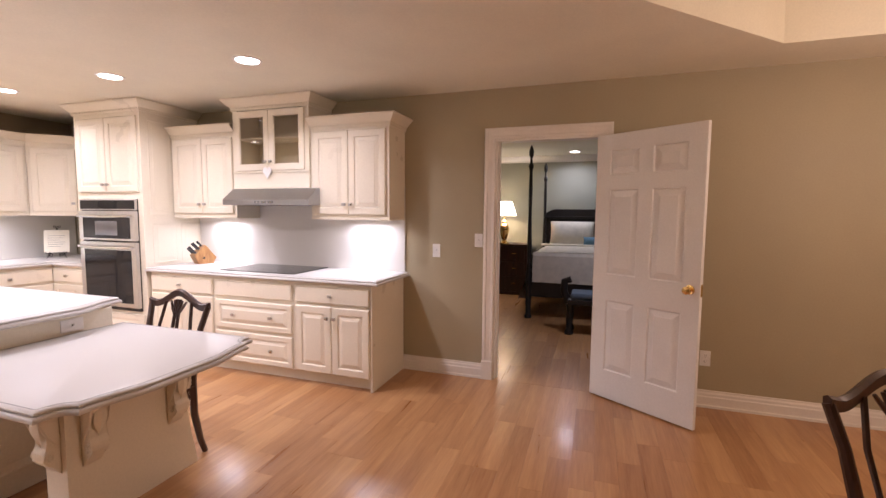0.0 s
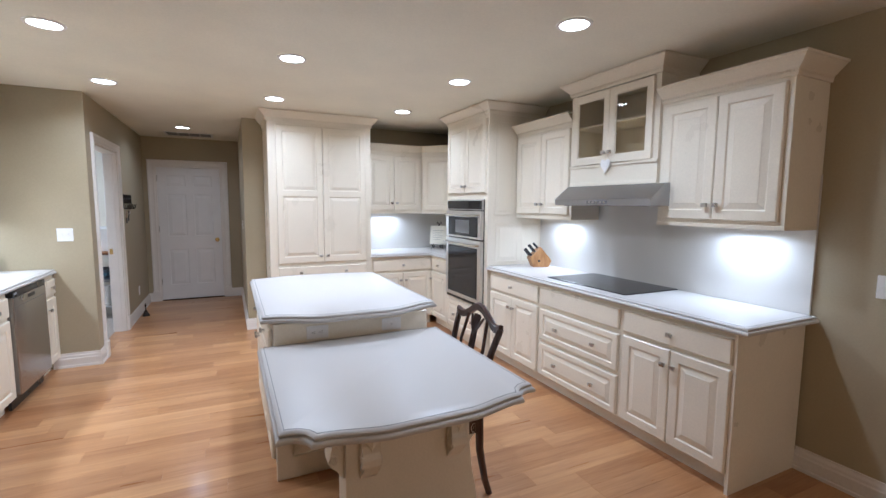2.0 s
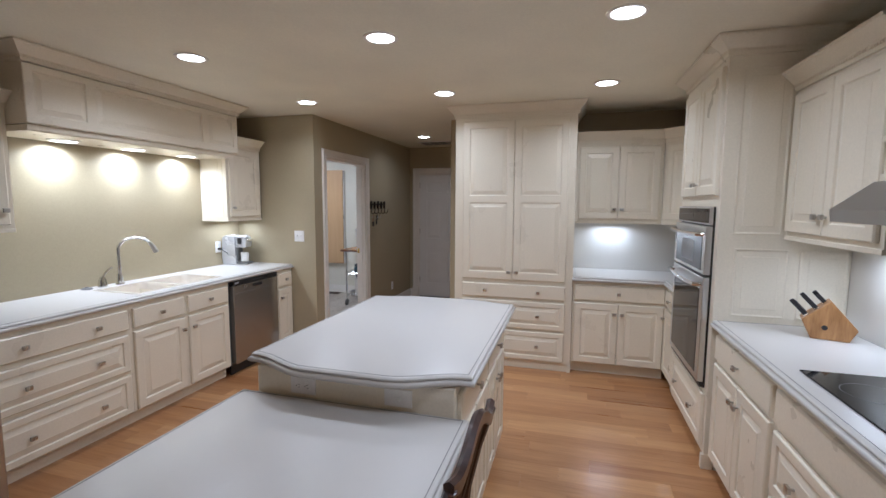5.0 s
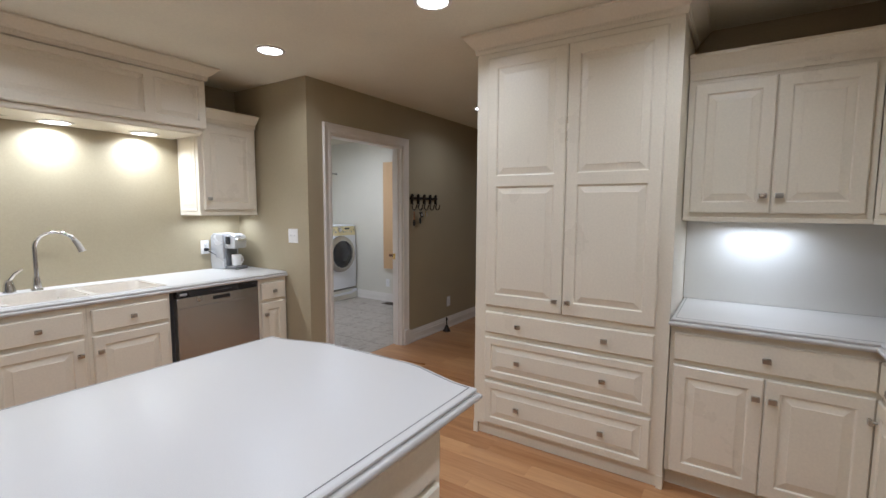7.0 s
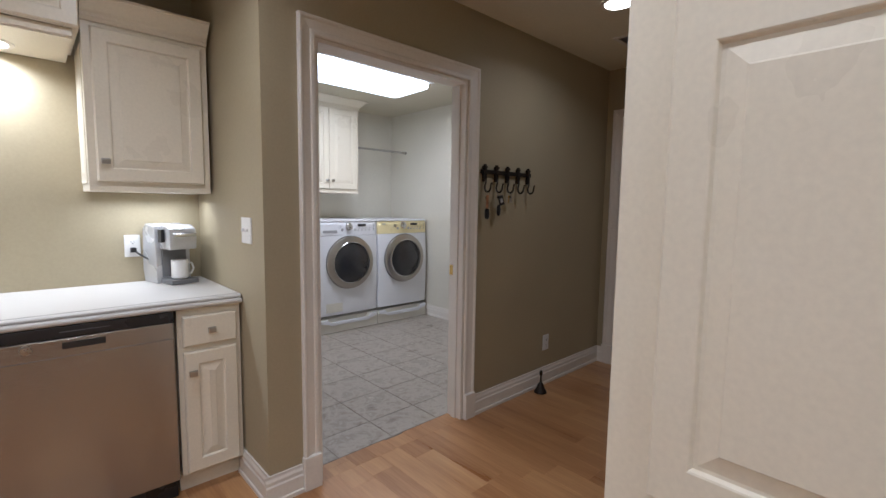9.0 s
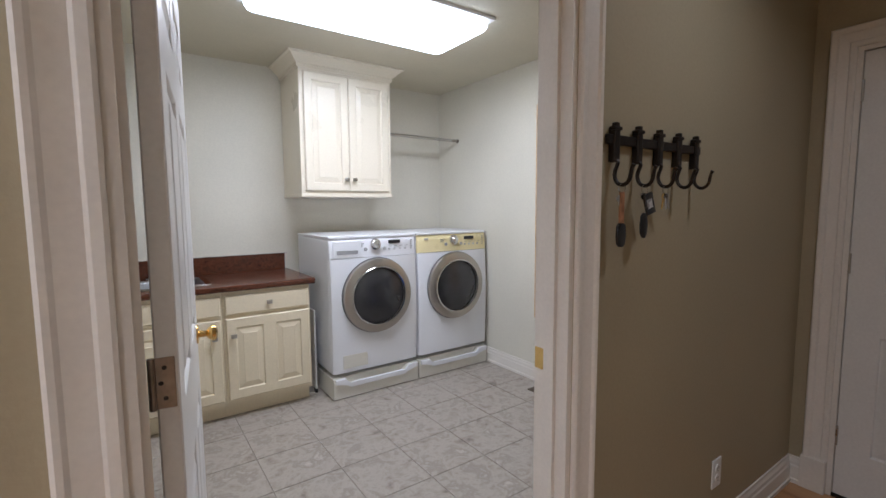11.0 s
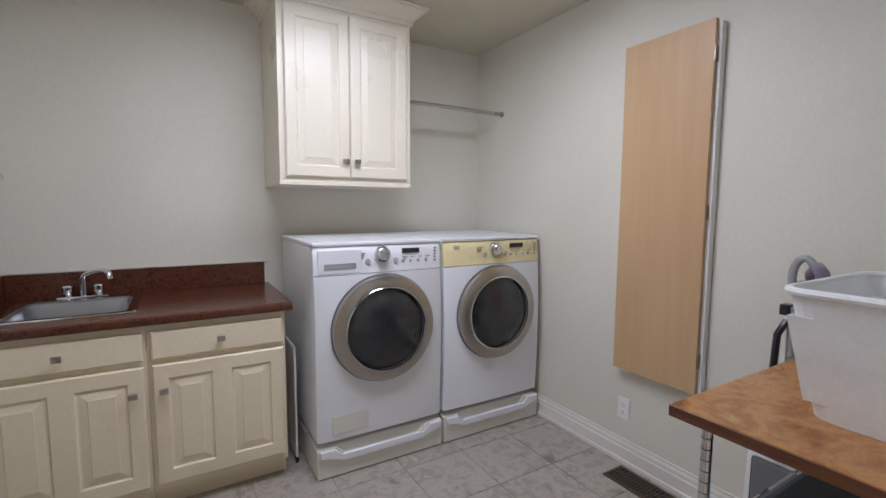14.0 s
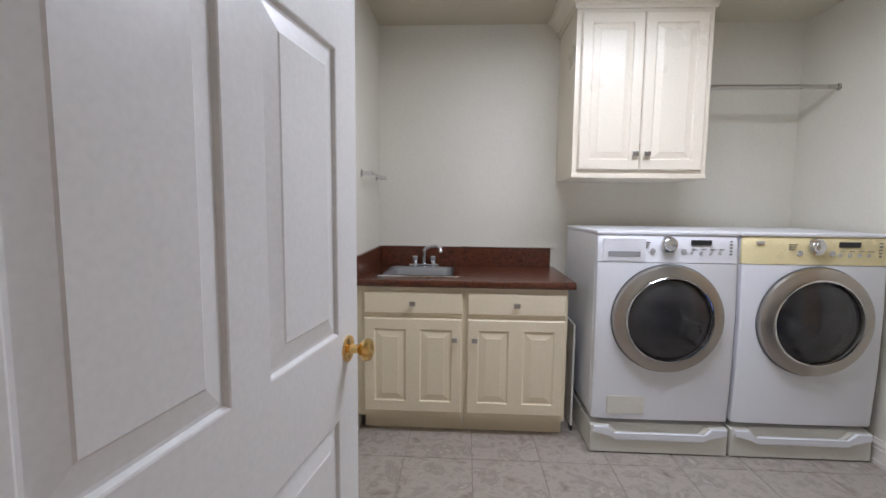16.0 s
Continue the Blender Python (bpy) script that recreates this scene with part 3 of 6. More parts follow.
for sx in (-1, 1):
    for sy in (-1, 1):
        tri = [(TX + sx * TR, TY + sy * TR), (TX + sx * k, TY + sy * TR), (TX + sx * TR, TY + sy * k)]
        prism(tri, CEIL, CEIL + 0.08, b)
structure("ceiling", b, CEILING, "warm off-white painted kitchen ceiling", "ceiling")
b = bmesh.new()
ribbon([[(x, y, z) for x, y in offset(OCT, d)] for d, z in ((0.004, CEIL + 0.002), (0.004, CEIL + 0.42), (0.05, CEIL + 0.42), (0.05, CEIL + 0.081))], True, False, b)
prism(offset(OCT, 0.05), CEIL + 0.42, CEIL + 0.5, b)
structure("ceiling_tray", b, CEILING, "raised eight-sided ceiling tray", "ceiling")
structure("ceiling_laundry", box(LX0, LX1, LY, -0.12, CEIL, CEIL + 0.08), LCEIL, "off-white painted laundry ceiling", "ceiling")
structure("ceiling_bedroom", box(-2.0, E_, N + 0.12, 8.5, CEIL - 0.01, CEIL + 0.07), CEILING, "painted bedroom ceiling", "ceiling")
b = bmesh.new()
ribbon([[(x, 8.5 - o, z) for o, z in ((0, 2.33), (0.012, 2.33), (0.02, 2.36), (0.07, 2.42), (0.08, 2.44), (0, 2.44))] for x in (-2, E_)], True, True, b)
structure("trim_bedroom_crown", b, TRIM, "white crown moulding in the bedroom", "trim")

# Baseboards; the room lies on the left of each run.
skirting("baseboard_north", [(BD0 - 0.097, N, -0.994, N), (E_, N, BD1 + 0.097, N)], "white stepped baseboard along the kitchen wall", 0.13)
skirting("baseboard_hall", [(-7.53, 0.0, LD0 - 0.087, 0.0), (LD1 + 0.087, 0.0, -4.638, 0.0)], "white stepped baseboard along the hallway wall", 0.13)
skirting("baseboard_sink_end", [(-4.66, 0.0, -4.66, -0.34)], "white stepped baseboard on the short wall", 0.13)
skirting("baseboard_hall_north", [(W, HALL + 0.206, W, HALL - 0.022), (W, HALL, -7.53, HALL)], "white stepped baseboard along the hallway", 0.13)
skirting("baseboard_hall_end", [(-7.53, HALL, -7.53, 1.127), (-7.53, 0.053, -7.53, 0.0)], "white stepped baseboard beside the hallway door", 0.13)
skirting("baseboard_laundry", [(LX0, -0.12, LX0, LY), (LX0, LY, LX1, LY)], "white stepped baseboard in the laundry", 0.125)
skirting("baseboard_bedroom", [(E_, 8.5, -2.0, 8.5)], "white baseboard in the bedroom", 0.13)

# Bedroom doorway: the leaf stands open into the kitchen.
d1 = thing("door_1", pose(BD0, N, 0), "open white six-panel door with brass knob in a white casing", "door", kind="structure")
w1 = BD1 - BD0
casing(d1, w1, 2.04)
b = bmesh.new()
for x0, x1 in ((-0.0, 0.018), (w1 - 0.018, w1)):
    box(x0, x1, 0.002, 0.118, 0, 2.022, b)
box(0, w1, 0.002, 0.118, 2.022, 2.04, b)
box(0.018, 0.03, 0.05, 0.085, 0, 2.022, b)
part("jamb", b, TRIM, d1)
leaf = part("leaf", six_panel(0.79, 2.01), DOORWHITE, d1, at=pose(w1 - 0.012, -0.022, 0.012, 0, 0, -34))
door_knob(leaf, 0.725, 0.93, -1)
door_knob(leaf, 0.725, 0.93, 1)
for z in (0.2, 1.0, 1.8):
    part("hinge", lathe([(0.007, 0), (0.007, 0.09)], 8, m=pose(w1 - 0.012, -0.03, z)), BRASS, d1)
part("latch_plate", box(0.7902, 0.7918, -0.012, 0.012, 0.89, 0.97), BRASS, leaf)

# Laundry doorway: the leaf stands open into the laundry.
d2 = thing("door_2", pose(LD0, 0, 0, 0, 0, 0), "open white six-panel laundry door with brass knob", "door", kind="structure")
w2 = LD1 - LD0
casing(d2, w2, LDH, wide=0.08, at=pose(w2, 0, 0, 0, 0, 180))
casing(d2, w2, LDH, "inner_casing", at=pose(0, -0.12, 0), plinth=False)
b = bmesh.new()
for x0, x1 in ((0, 0.018), (w2 - 0.018, w2)):
    box(x0, x1, -0.118, -0.002, 0, LDH - 0.018, b)
box(0, w2, -0.118, -0.002, LDH - 0.018, LDH, b)
for x0, x1 in ((0.018, 0.03), (w2 - 0.03, w2 - 0.018)):
    box(x0, x1, -0.075, -0.04, 0, LDH - 0.018, b)
part("jamb", b, TRIM, d2)
leaf = part("leaf", six_panel(0.885, 2.005), DOORWHITE, d2, at=pose(w2 - 0.061, -0.134, 0.012, 0, 0, 262.4))
BRONZE_Z = (0.20, 1.0, 1.80)
for z in BRONZE_Z:
    hp = part("hinge_plate", box(-0.0018, -0.0002, -0.012, 0.0185, z, z + 0.09, bevel=0.0006), BRONZE, leaf, "tarnished bronze hinge plate")
    part("barrel", tube([(-0.003, 0.023, z), (-0.003, 0.023, z + 0.09)], 0.006, 10), BRONZE, hp, smooth=True)
    for q in (0.018, 0.045, 0.072):
        part("screw", lathe([(0.004, 0), (0.003, 0.0008), (0.001, 0.0009)], 10, m=pose(-0.0018, 0.004 if q != 0.045 else 0.010, z + q, 0, -90)), IRON, hp)
door_knob(leaf, 0.82, 0.92, -1)
door_knob(leaf, 0.82, 0.92, 1)
part("strike_plate", box(0.0182, 0.0195, -0.115, -0.085, 0.90, 0.96), BRASS, d2, "brass strike plate")
for z in (0.22, 1.02, 1.82):
    part("hinge", box(w2 - 0.0205, w2 - 0.0182, -0.118, -0.08, z - 0.045, z + 0.045), BRONZE, d2)

# Hallway end door, shut.
d3 = thing("door_3", pose(-7.53, 0.15, 0, 0, 0, 90), "closed white six-panel door at the end of the hallway", "door", kind="structure")
casing(d3, 0.88, 2.03)
b = bmesh.new()
box(0, 0.02, 0.0, 0.12, 0, 2.03, b)
box(0.86, 0.88, 0.0, 0.12, 0, 2.03, b)
box(0.02, 0.86, 0.0, 0.12, 2.012, 2.03, b)
part("jamb", b, TRIM, d3)
leaf = part("leaf", six_panel(0.836, 1.995), DOORWHITE, d3, at=pose(0.022, 0.03, 0.014))
door_knob(leaf, 0.77, 0.9, -1)
part("threshold", box(0.02, 0.86, 0.0, 0.12, 0, 0.013), IRON, d3, "dark metal threshold")
for z in (0.25, 1.05, 1.8):
    part("hinge", lathe([(0.007, 0), (0.007, 0.09)], 8, m=pose(0.022, 0.008, z)), NICKEL, d3)
# Unseen wall, added to block the opening behind the shut door.
wall("wall_behind_hall_door", -7.75, -7.66, -0.06, HALL + 0.12, "unseen khaki wall closing off the opening behind the hallway door")

# Ceiling cans, ceiling vent and laundry light.
base_can = thing("recessed_light", pose(CANS[0][0], CANS[0][1], CEIL), "lit round recessed ceiling light with white ring", "ceiling light", "ceiling cans")
part("trim_ring", ribbon([[(r * math.cos(a), r * math.sin(a), z) for a in (2 * math.pi * i / 32 for i in range(32))] for r, z in ((0.096, -0.0005), (0.094, -0.006), (0.078, -0.008), (0.074, -0.003))], True), TRIM, base_can, smooth=True)
part("lens", lathe([(0.074, -0.0045), (0.05, -0.0052), (0.001, -0.0055)], 32), CAN_GLOW, base_can, "glowing frosted lens")
# The can at (0.9, 5.2) is unseen, a fixture for the added bedroom lamp.
for x, y in CANS[1:] + [(0.28, 8.0), (0.9, 5.2)]:
    copy_thing(base_can, pose(x, y, CEIL if y < 4 else CEIL - 0.01))
for x, y in SINK_CANS:
    copy_thing(base_can, pose(x, y, 1.966))
v = thing("ceiling_vent", pose(-7.04, 0.655, CEIL), "white framed ceiling return-air grille with grey louvres", "vent")
b = bmesh.new()
for x0, x1, y0, y1 in ((-0.18, 0.18, -0.30, -0.272), (-0.18, 0.18, 0.272, 0.30), (-0.18, -0.152, -0.272, 0.272), (0.152, 0.18, -0.272, 0.272)):
    box(x0, x1, y0, y1, -0.008, 0, b)
part("frame", b, TRIM, v)
for y in (-0.136, 0.0, 0.136):
    part("crossbar", box(-0.152, 0.152, y - 0.006, y + 0.006, -0.0075, -0.001), TRIM, v)
part("backing", box(-0.152, 0.152, -0.272, 0.272, -0.0015, -0.0005), GREYP, v)
for i in range(17):
    part("slat", box(-0.007, 0.007, -0.272, 0.272, -0.0008, 0.0), GRIPGREY, v, at=pose(-0.144 + 0.018 * i, 0, -0.004, 0, 25, 0))

f = thing("fluorescent_light", pose(-6.08, -1.56, CEIL), "lit fluorescent ceiling light with rounded white diffuser", "ceiling light")
part("frame", box(-0.64, 0.64, -0.29, 0.29, -0.02, 0, bevel=0.006), WHITEP, f)
rr = [p for cx, cy, a in ((0.56, 0.21, 0), (-0.56, 0.21, 90), (-0.56, -0.21, 180), (0.56, -0.21, 270)) for p in arc(cx, cy, 0.06, a, a + 90, 5)]
part("diffuser", ribbon([[(x, y, z) for x, y in offset(rr, d)] for d, z in ((0.0, -0.021), (0.002, -0.05), (-0.012, -0.068), (-0.05, -0.075))], True, True), TUBE_GLOW, f, "glowing acrylic diffuser", True)

# ---- kitchen: north run ----
FY, TOP = 3.39, 0.90


def drawer_over_doors(name, m, w, d, label, n=2, group="kitchen base cabinets", mat=None, knob_side=1):
    c = cabinet(name, m, w, d, 0.858, label, group=group, mat=mat)
    front(c, "drawer", 0.02, 0.69, w - 0.04, 0.135, [((w - 0.04) / 2, 0.0675)], mat=mat)
    dw = (w - 0.04 - 0.004 * (n - 1)) / n
    for i in range(n):
        kx = (dw - 0.03 if i == 0 else 0.03) if n == 2 else (dw - 0.03 if knob_side > 0 else 0.03)
        front(c, "door", 0.02 + i * (dw + 0.004), 0.11, dw, 0.555, [(kx, 0.465)], mat=mat)
    return c


def drawer_bank(name, m, w, d, label, group="kitchen base cabinets", top_knobs=()):
    c = cabinet(name, m, w, d, 0.858, label, group=group)
    fw = w - 0.04
    two = [(fw * 0.255, 0), (fw * 0.745, 0)]
    front(c, "drawer", 0.02, 0.69, fw, 0.135, [(fw * q, 0.0675) for q in top_knobs])
    for z, h in ((0.405, 0.25), (0.11, 0.265)):
        front(c, "drawer", 0.02, z, fw, h, [(x, h / 2) for x, _ in two])
    return c


drawer_over_doors("base_cabinet", pose(-3.335, FY, 0), 0.768, 0.60, "cream base cabinet with drawer over two doors beside the oven")
drawer_bank("drawer_cabinet", pose(-2.567, FY, 0), 0.847, 0.60, "cream three-drawer base cabinet under the cooktop")
c = drawer_over_doors("base_cabinet", pose(-1.72, FY, 0), 0.725, 0.60, "cream end base cabinet with drawer over two doors")
part("end_panel", box(0.707, 0.7255, -0.006, 0.60, 0.0, 0.858, bevel=0.001), CREAM, c)
worktop("worktop_north", [(-3.358, 3.36), (-0.943, 3.36), (-0.943, 3.983), (-3.358, 3.983)], TOP, "white solid-surface worktop with rounded double edge")
tagged(part("backsplash_north", box(-3.355, -0.98, 3.984, 3.999, 0.86, 1.66), SPLASH), "white backsplash panel on the kitchen wall", "backsplash", kind="structure")

ck = thing("cooktop", pose(-2.165, 3.705, TOP), "black glass electric cooktop set in the white worktop", "cooktop")
part("glass", box(-0.40, 0.40, -0.255, 0.255, 0.0005, 0.007, bevel=0.002), BLACKGLASS, ck)
for x, y, r in ((-0.2, -0.12, 0.09), (-0.2, 0.12, 0.075), (0.2, -0.12, 0.075), (0.2, 0.12, 0.1), (0.0, 0.02, 0.06)):
    part("burner_ring", ribbon([[(x + q * math.cos(a), y + q * math.sin(a), 0.0073) for a in (2 * math.pi * i / 40 for i in range(40))] for q in (r, r + 0.002)], True), GREYP, ck)

# Oven tower.
tw = cabinet("oven_tower", pose(-4.24, 3.36, 0), 0.88, 0.63, 2.35, "tall cream oven cabinet with two doors above and a drawer below", toe=0.09)
for i in (0, 1):
    front(tw, "door", 0.035 + i * 0.407, 1.605, 0.403, 0.70, [(0.373 if i == 0 else 0.03, 0.07)])
front(tw, "drawer", 0.035, 0.13, 0.81, 0.31, [(0.2, 0.15), (0.61, 0.15)], panels=[(0.05, 0.76, 0.05, 0.26)])
crown(tw, 0, 0.88, 0, 0.63, 2.345, 2.447, dentil=True)
for y0, y1, z0, z1 in ((0.07, 0.305, 1.39, 2.28), (0.085, 0.345, 0.93, 1.31), (0.395, 0.615, 0.93, 1.31)):
    part("side_panel", panel_slab(y1 - y0, z1 - z0, 0.004, [(0.006, y1 - y0 - 0.006, 0.006, z1 - z0 - 0.006)], dip=0.003, slope=0.03, edge=0.001), CREAM, tw, at=pose(0.88, y0, z0, 0, 0, 90))
part("foot", box(0.85, 0.883, -0.012, 0.05, 0, 0.09, bevel=0.003), CREAM, tw)

ov = thing("double_wall_oven", pose(-3.80, 3.36, 0.47), "stainless steel double wall oven with dark glass doors", "oven")
part("body", box(-0.378, 0.378, -0.012, 0.5, 0, 1.07, bevel=0.002), BLACK, ov)
part("control_panel", box(-0.38, 0.38, -0.03, -0.011, 0.965, 1.068, bevel=0.004), STEEL_OVEN, ov, "steel control panel")
part("display", box(-0.368, 0.368, -0.0315, -0.0295, 0.975, 1.058), BLACKGLASS, ov, "black glass control display")
part("clock_display", box(-0.10, 0.02, -0.0325, -0.0312, 1.005, 1.03), OVENGLASS, ov)
for nm, z0, z1, wz0, wz1 in (("upper_door", 0.675, 0.955, 0.695, 0.895), ("lower_door", 0.035, 0.66, 0.075, 0.585)):
    dr = part(nm, box(-0.38, 0.38, -0.045, -0.011, z0, z1, bevel=0.005), STEEL_OVEN, ov, "stainless steel oven door")
    part("door_glass", box(-0.318, 0.318, -0.0475, -0.0445, wz0, wz1, bevel=0.001), OVENGLASS, dr, "smoked glass window")
    if z0 > 0.5:
        part("inner_window", box(-0.15, 0.15, -0.0486, -0.0474, 0.725, 0.86), GREYP, dr, "paler window mesh")
    hb = bmesh.new()
    zz = z1 - 0.045
    tube([(-0.345, -0.045, zz), (-0.34, -0.082, zz), (-0.2, -0.092, zz - 0.004), (0, -0.095, zz - 0.006), (0.2, -0.092, zz - 0.004), (0.34, -0.082, zz), (0.345, -0.045, zz)], 0.0125, 10, hb)
    part("handle", hb, CHROME, dr, "curved steel bar handle", True)
part("vent_strip", box(-0.38, 0.38, -0.03, -0.011, 0.003, 0.03, bevel=0.003), BLACK, ov)

# Wall cabinets either side of the hood.
UY = 3.68


def wall_cabinet(name, m, w, d, z0, z1, ztop, label, n=2, left=True, right=True, group="kitchen wall cabinets", knob_side=1, mat=None, out=0.075):
    c = thing(name, m, label, "cabinet", group)
    part("carcass", box(0.0005, w - 0.0005, 0, d, z0, z1 + 0.02, bevel=0.002), mat or CREAM, c)
    dw = (w - 0.06 - 0.004 * (n - 1)) / n
    for i in range(n):
        kx = (dw - 0.03 if i == 0 else 0.03) if n == 2 else (dw - 0.03 if knob_side > 0 else 0.03)
        front(c, "door", 0.03 + i * (dw + 0.004), z0 + 0.04, dw, z1 - z0 - 0.06, [(kx, 0.087)], mat=mat)
    b = box(-0.003 if left else 0, w + (0.003 if right else 0), -0.006, d, z0 - 0.004, z0 + 0.018, bevel=0.003)
    part("bottom_rail", b, mat or CREAM, c)
    crown(c, 0, w, 0, d, z1, ztop, out, left, right, mat=mat)
    return c


wall_cabinet("wall_cabinet", pose(-3.355, UY, 0), 0.789, 0.318, 1.37, 2.14, 2.24, "cream wall cabinet with two raised-panel doors and dentil crown", left=False, right=False)
wall_cabinet("wall_cabinet", pose(-1.74, UY, 0), 0.757, 0.318, 1.37, 2.14, 2.24, "cream end wall cabinet with two raised-panel doors and dentil crown", left=False)

gc = thing("glass_cabinet", pose(-2.565, 3.655, 0), "cream cabinet over the hood with two glass doors", "cabinet", "kitchen wall cabinets")
for nm, *d in (("side", 0, 0.018, 0, 0.343, 1.64, 2.37), ("side", 0.806, 0.824, 0, 0.343, 1.64, 2.37), ("top", 0.018, 0.806, 0, 0.343, 2.35, 2.37), ("back", 0.018, 0.806, 0.325, 0.343, 1.64, 2.35),
               ("lower_box", 0.018, 0.806, 0.0, 0.325, 1.64, 1.80), ("stile", 0.018, 0.05, 0.0, 0.02, 1.80, 2.35), ("stile", 0.774, 0.806, 0.0, 0.02, 1.80, 2.35), ("shelf", 0.018, 0.806, 0.03, 0.32, 2.09, 2.105)):
    part(nm, box(*d), CREAM, gc)
for i in (0, 1):
    w, h = 0.37, 0.53
    x = 0.04 + i * 0.374
    fb = bmesh.new()
    prof = [(0.0, 0.0), (0.0, 0.02), (0.05, 0.02), (0.058, 0.012), (0.058, 0.004), (0.0, 0.0)]
    ribbon([[(o, -q - 0.001, o), (w - o, -q - 0.001, o), (w - o, -q - 0.001, h - o), (o, -q - 0.001, h - o)] for o, q in prof], True, False, fb)
    df = part("door", fb, CREAM, gc, "glazed cream door", at=pose(x, 0, 1.803))
    p = part("pane", box(0.05, w - 0.05, -0.0105, -0.0065, 0.05, h - 0.05), PANE, df, "clear glass pane")
    p.visible_shadow = False
    knob(df, 0.343 if i == 0 else 0.027, -0.021, 0.075)
part("rail", box(-0.004, 0.828, -0.012, 0.0, 1.78, 1.80, bevel=0.004), CREAM, gc)
part("lower_rail", box(-0.003, 0.827, -0.008, 0.0, 1.64, 1.665, bevel=0.003), CREAM, gc)
crown(gc, 0, 0.824, 0, 0.34, 2.345, 2.447, dentil=True)

hd = thing("range_hood", pose(-2.10, 3.985, 1.49), "stainless steel under-cabinet range hood", "range hood")
prof = [(0, 0), (-0.485, 0.0), (-0.49, 0.045), (-0.36, 0.147), (0, 0.147)]
part("canopy", ribbon([[(x, y, z) for y, z in prof] for x in (-0.455, 0.455)], True, True), STEEL_X, hd)
part("control_strip", box(-0.1, 0.1, -0.4925, -0.489, 0.012, 0.034), GREYP, hd)
for i in range(5):
    part("button", box(-0.08 + i * 0.036, -0.064 + i * 0.036, -0.495, -0.4924, 0.017, 0.029, bevel=0.001), NICKEL, hd)
part("filter", box(-0.40, 0.40, -0.44, -0.05, -0.004, 0.0005), GREYP, hd)

h = thing("heart_ornament", pose(-2.165, 3.628, 1.795), "white wooden heart hanging from the glass door knob", "ornament")
pts = []
for i in range(40):
    a = 2 * math.pi * i / 40
    pts.append((0.0028 * 16 * math.sin(a) ** 3, 0.0036 * (13 * math.cos(a) - 5 * math.cos(2 * a) - 2 * math.cos(3 * a) - math.cos(4 * a))))
part("heart", prism(pts, -0.005, 0.005, m=pose(0, 0, -0.01, 90), bevel=0.0015), WHITEP, h)
part("cord", tube([(0, 0, 0.012), (0.012, -0.012, 0.05), (0.005, -0.014, 0.09)], 0.001, 6), LINEN, h)

# Knife block.
kb = thing("knife_block", pose(-3.13, 3.79, TOP + 0.001, 0, 0, 72), "wooden knife block with black-handled knives", "knife block")
part("block", prism([(-0.06, 0), (0.085, 0), (0.115, 0.06), (0.01, 0.19), (-0.10, 0.09)], -0.055, 0.055, m=pose(0, 0, 0, 90), bevel=0.004), KNIFEWOOD, kb)
for i, (u, y) in enumerate(((0.2, -0.035), (0.2, 0.0), (0.2, 0.035), (0.55, -0.03), (0.55, 0.012), (0.85, -0.01))):
    px, pz = -0.10 + 0.11 * u, 0.09 + 0.10 * u
    hk = part("knife_handle", box(-0.010, 0.010, -0.008, 0.008, 0, 0.10 - 0.012 * (i % 3), bevel=0.004), BLACK, kb, at=pose(px, y, pz - 0.004, 0, -42, 0))
    part("bolster", box(-0.0105, 0.0105, -0.0085, 0.0085, -0.001, 0.012), CHROME, hk)
part("badge", lathe([(0.012, 0), (0.012, 0.001), (0.001, 0.0011)], 14, m=pose(-0.01, -0.056, 0.06, 90)), BLACK, kb)

# Corner beside the oven tower.
drawer_over_doors("base_cabinet", pose(-4.73, 2.603, 0, 0, 0, 90), 0.786, 0.595, "cream corner base cabinet with drawer over two doors")
drawer_over_doors("base_cabinet", pose(-4.73, FY, 0), 0.488, 0.60, "cream base cabinet with drawer over one door beside the oven", n=1, knob_side=-1)
worktop("worktop_corner", [(W + 0.001, 2.603), (-4.70, 2.603), (-4.70, 3.36), (-4.243, 3.36), (-4.243, 3.995), (W + 0.001, 3.995)], TOP, "white solid-surface corner worktop with rounded edge")
tagged(part("backsplash_west", box(W + 0.0005, W + 0.014, 2.603, 3.985, TOP, 1.38), SPLASH), "white backsplash panel in the corner", "backsplash", kind="structure")
wall_cabinet("wall_cabinet", pose(-5.0, 2.603, 0, 0, 0, 90), 0.757, 0.325, 1.375, 2.10, 2.215, "cream corner wall cabinet with two doors", left=False, right=False)
dg = wall_cabinet("diagonal_cabinet", pose(-5.0, 3.362, 0, 0, 0, 45), 0.44, 0.05, 1.375, 2.10, 2.215, "cream angled corner wall cabinet with one door", n=1, left=False, right=False)
part("corner_body", prism([(0.0, 0.05), (0.44, 0.05), (0.67, 0.28), (0.22, 0.66), (-0.23, 0.28)], 1.375, 2.12), CREAM, dg)
wall_cabinet("wall_cabinet", pose(-4.69, UY, 0), 0.447, 0.318, 1.375, 2.10, 2.215, "cream wall cabinet beside the oven tower", n=1, left=False, right=False)

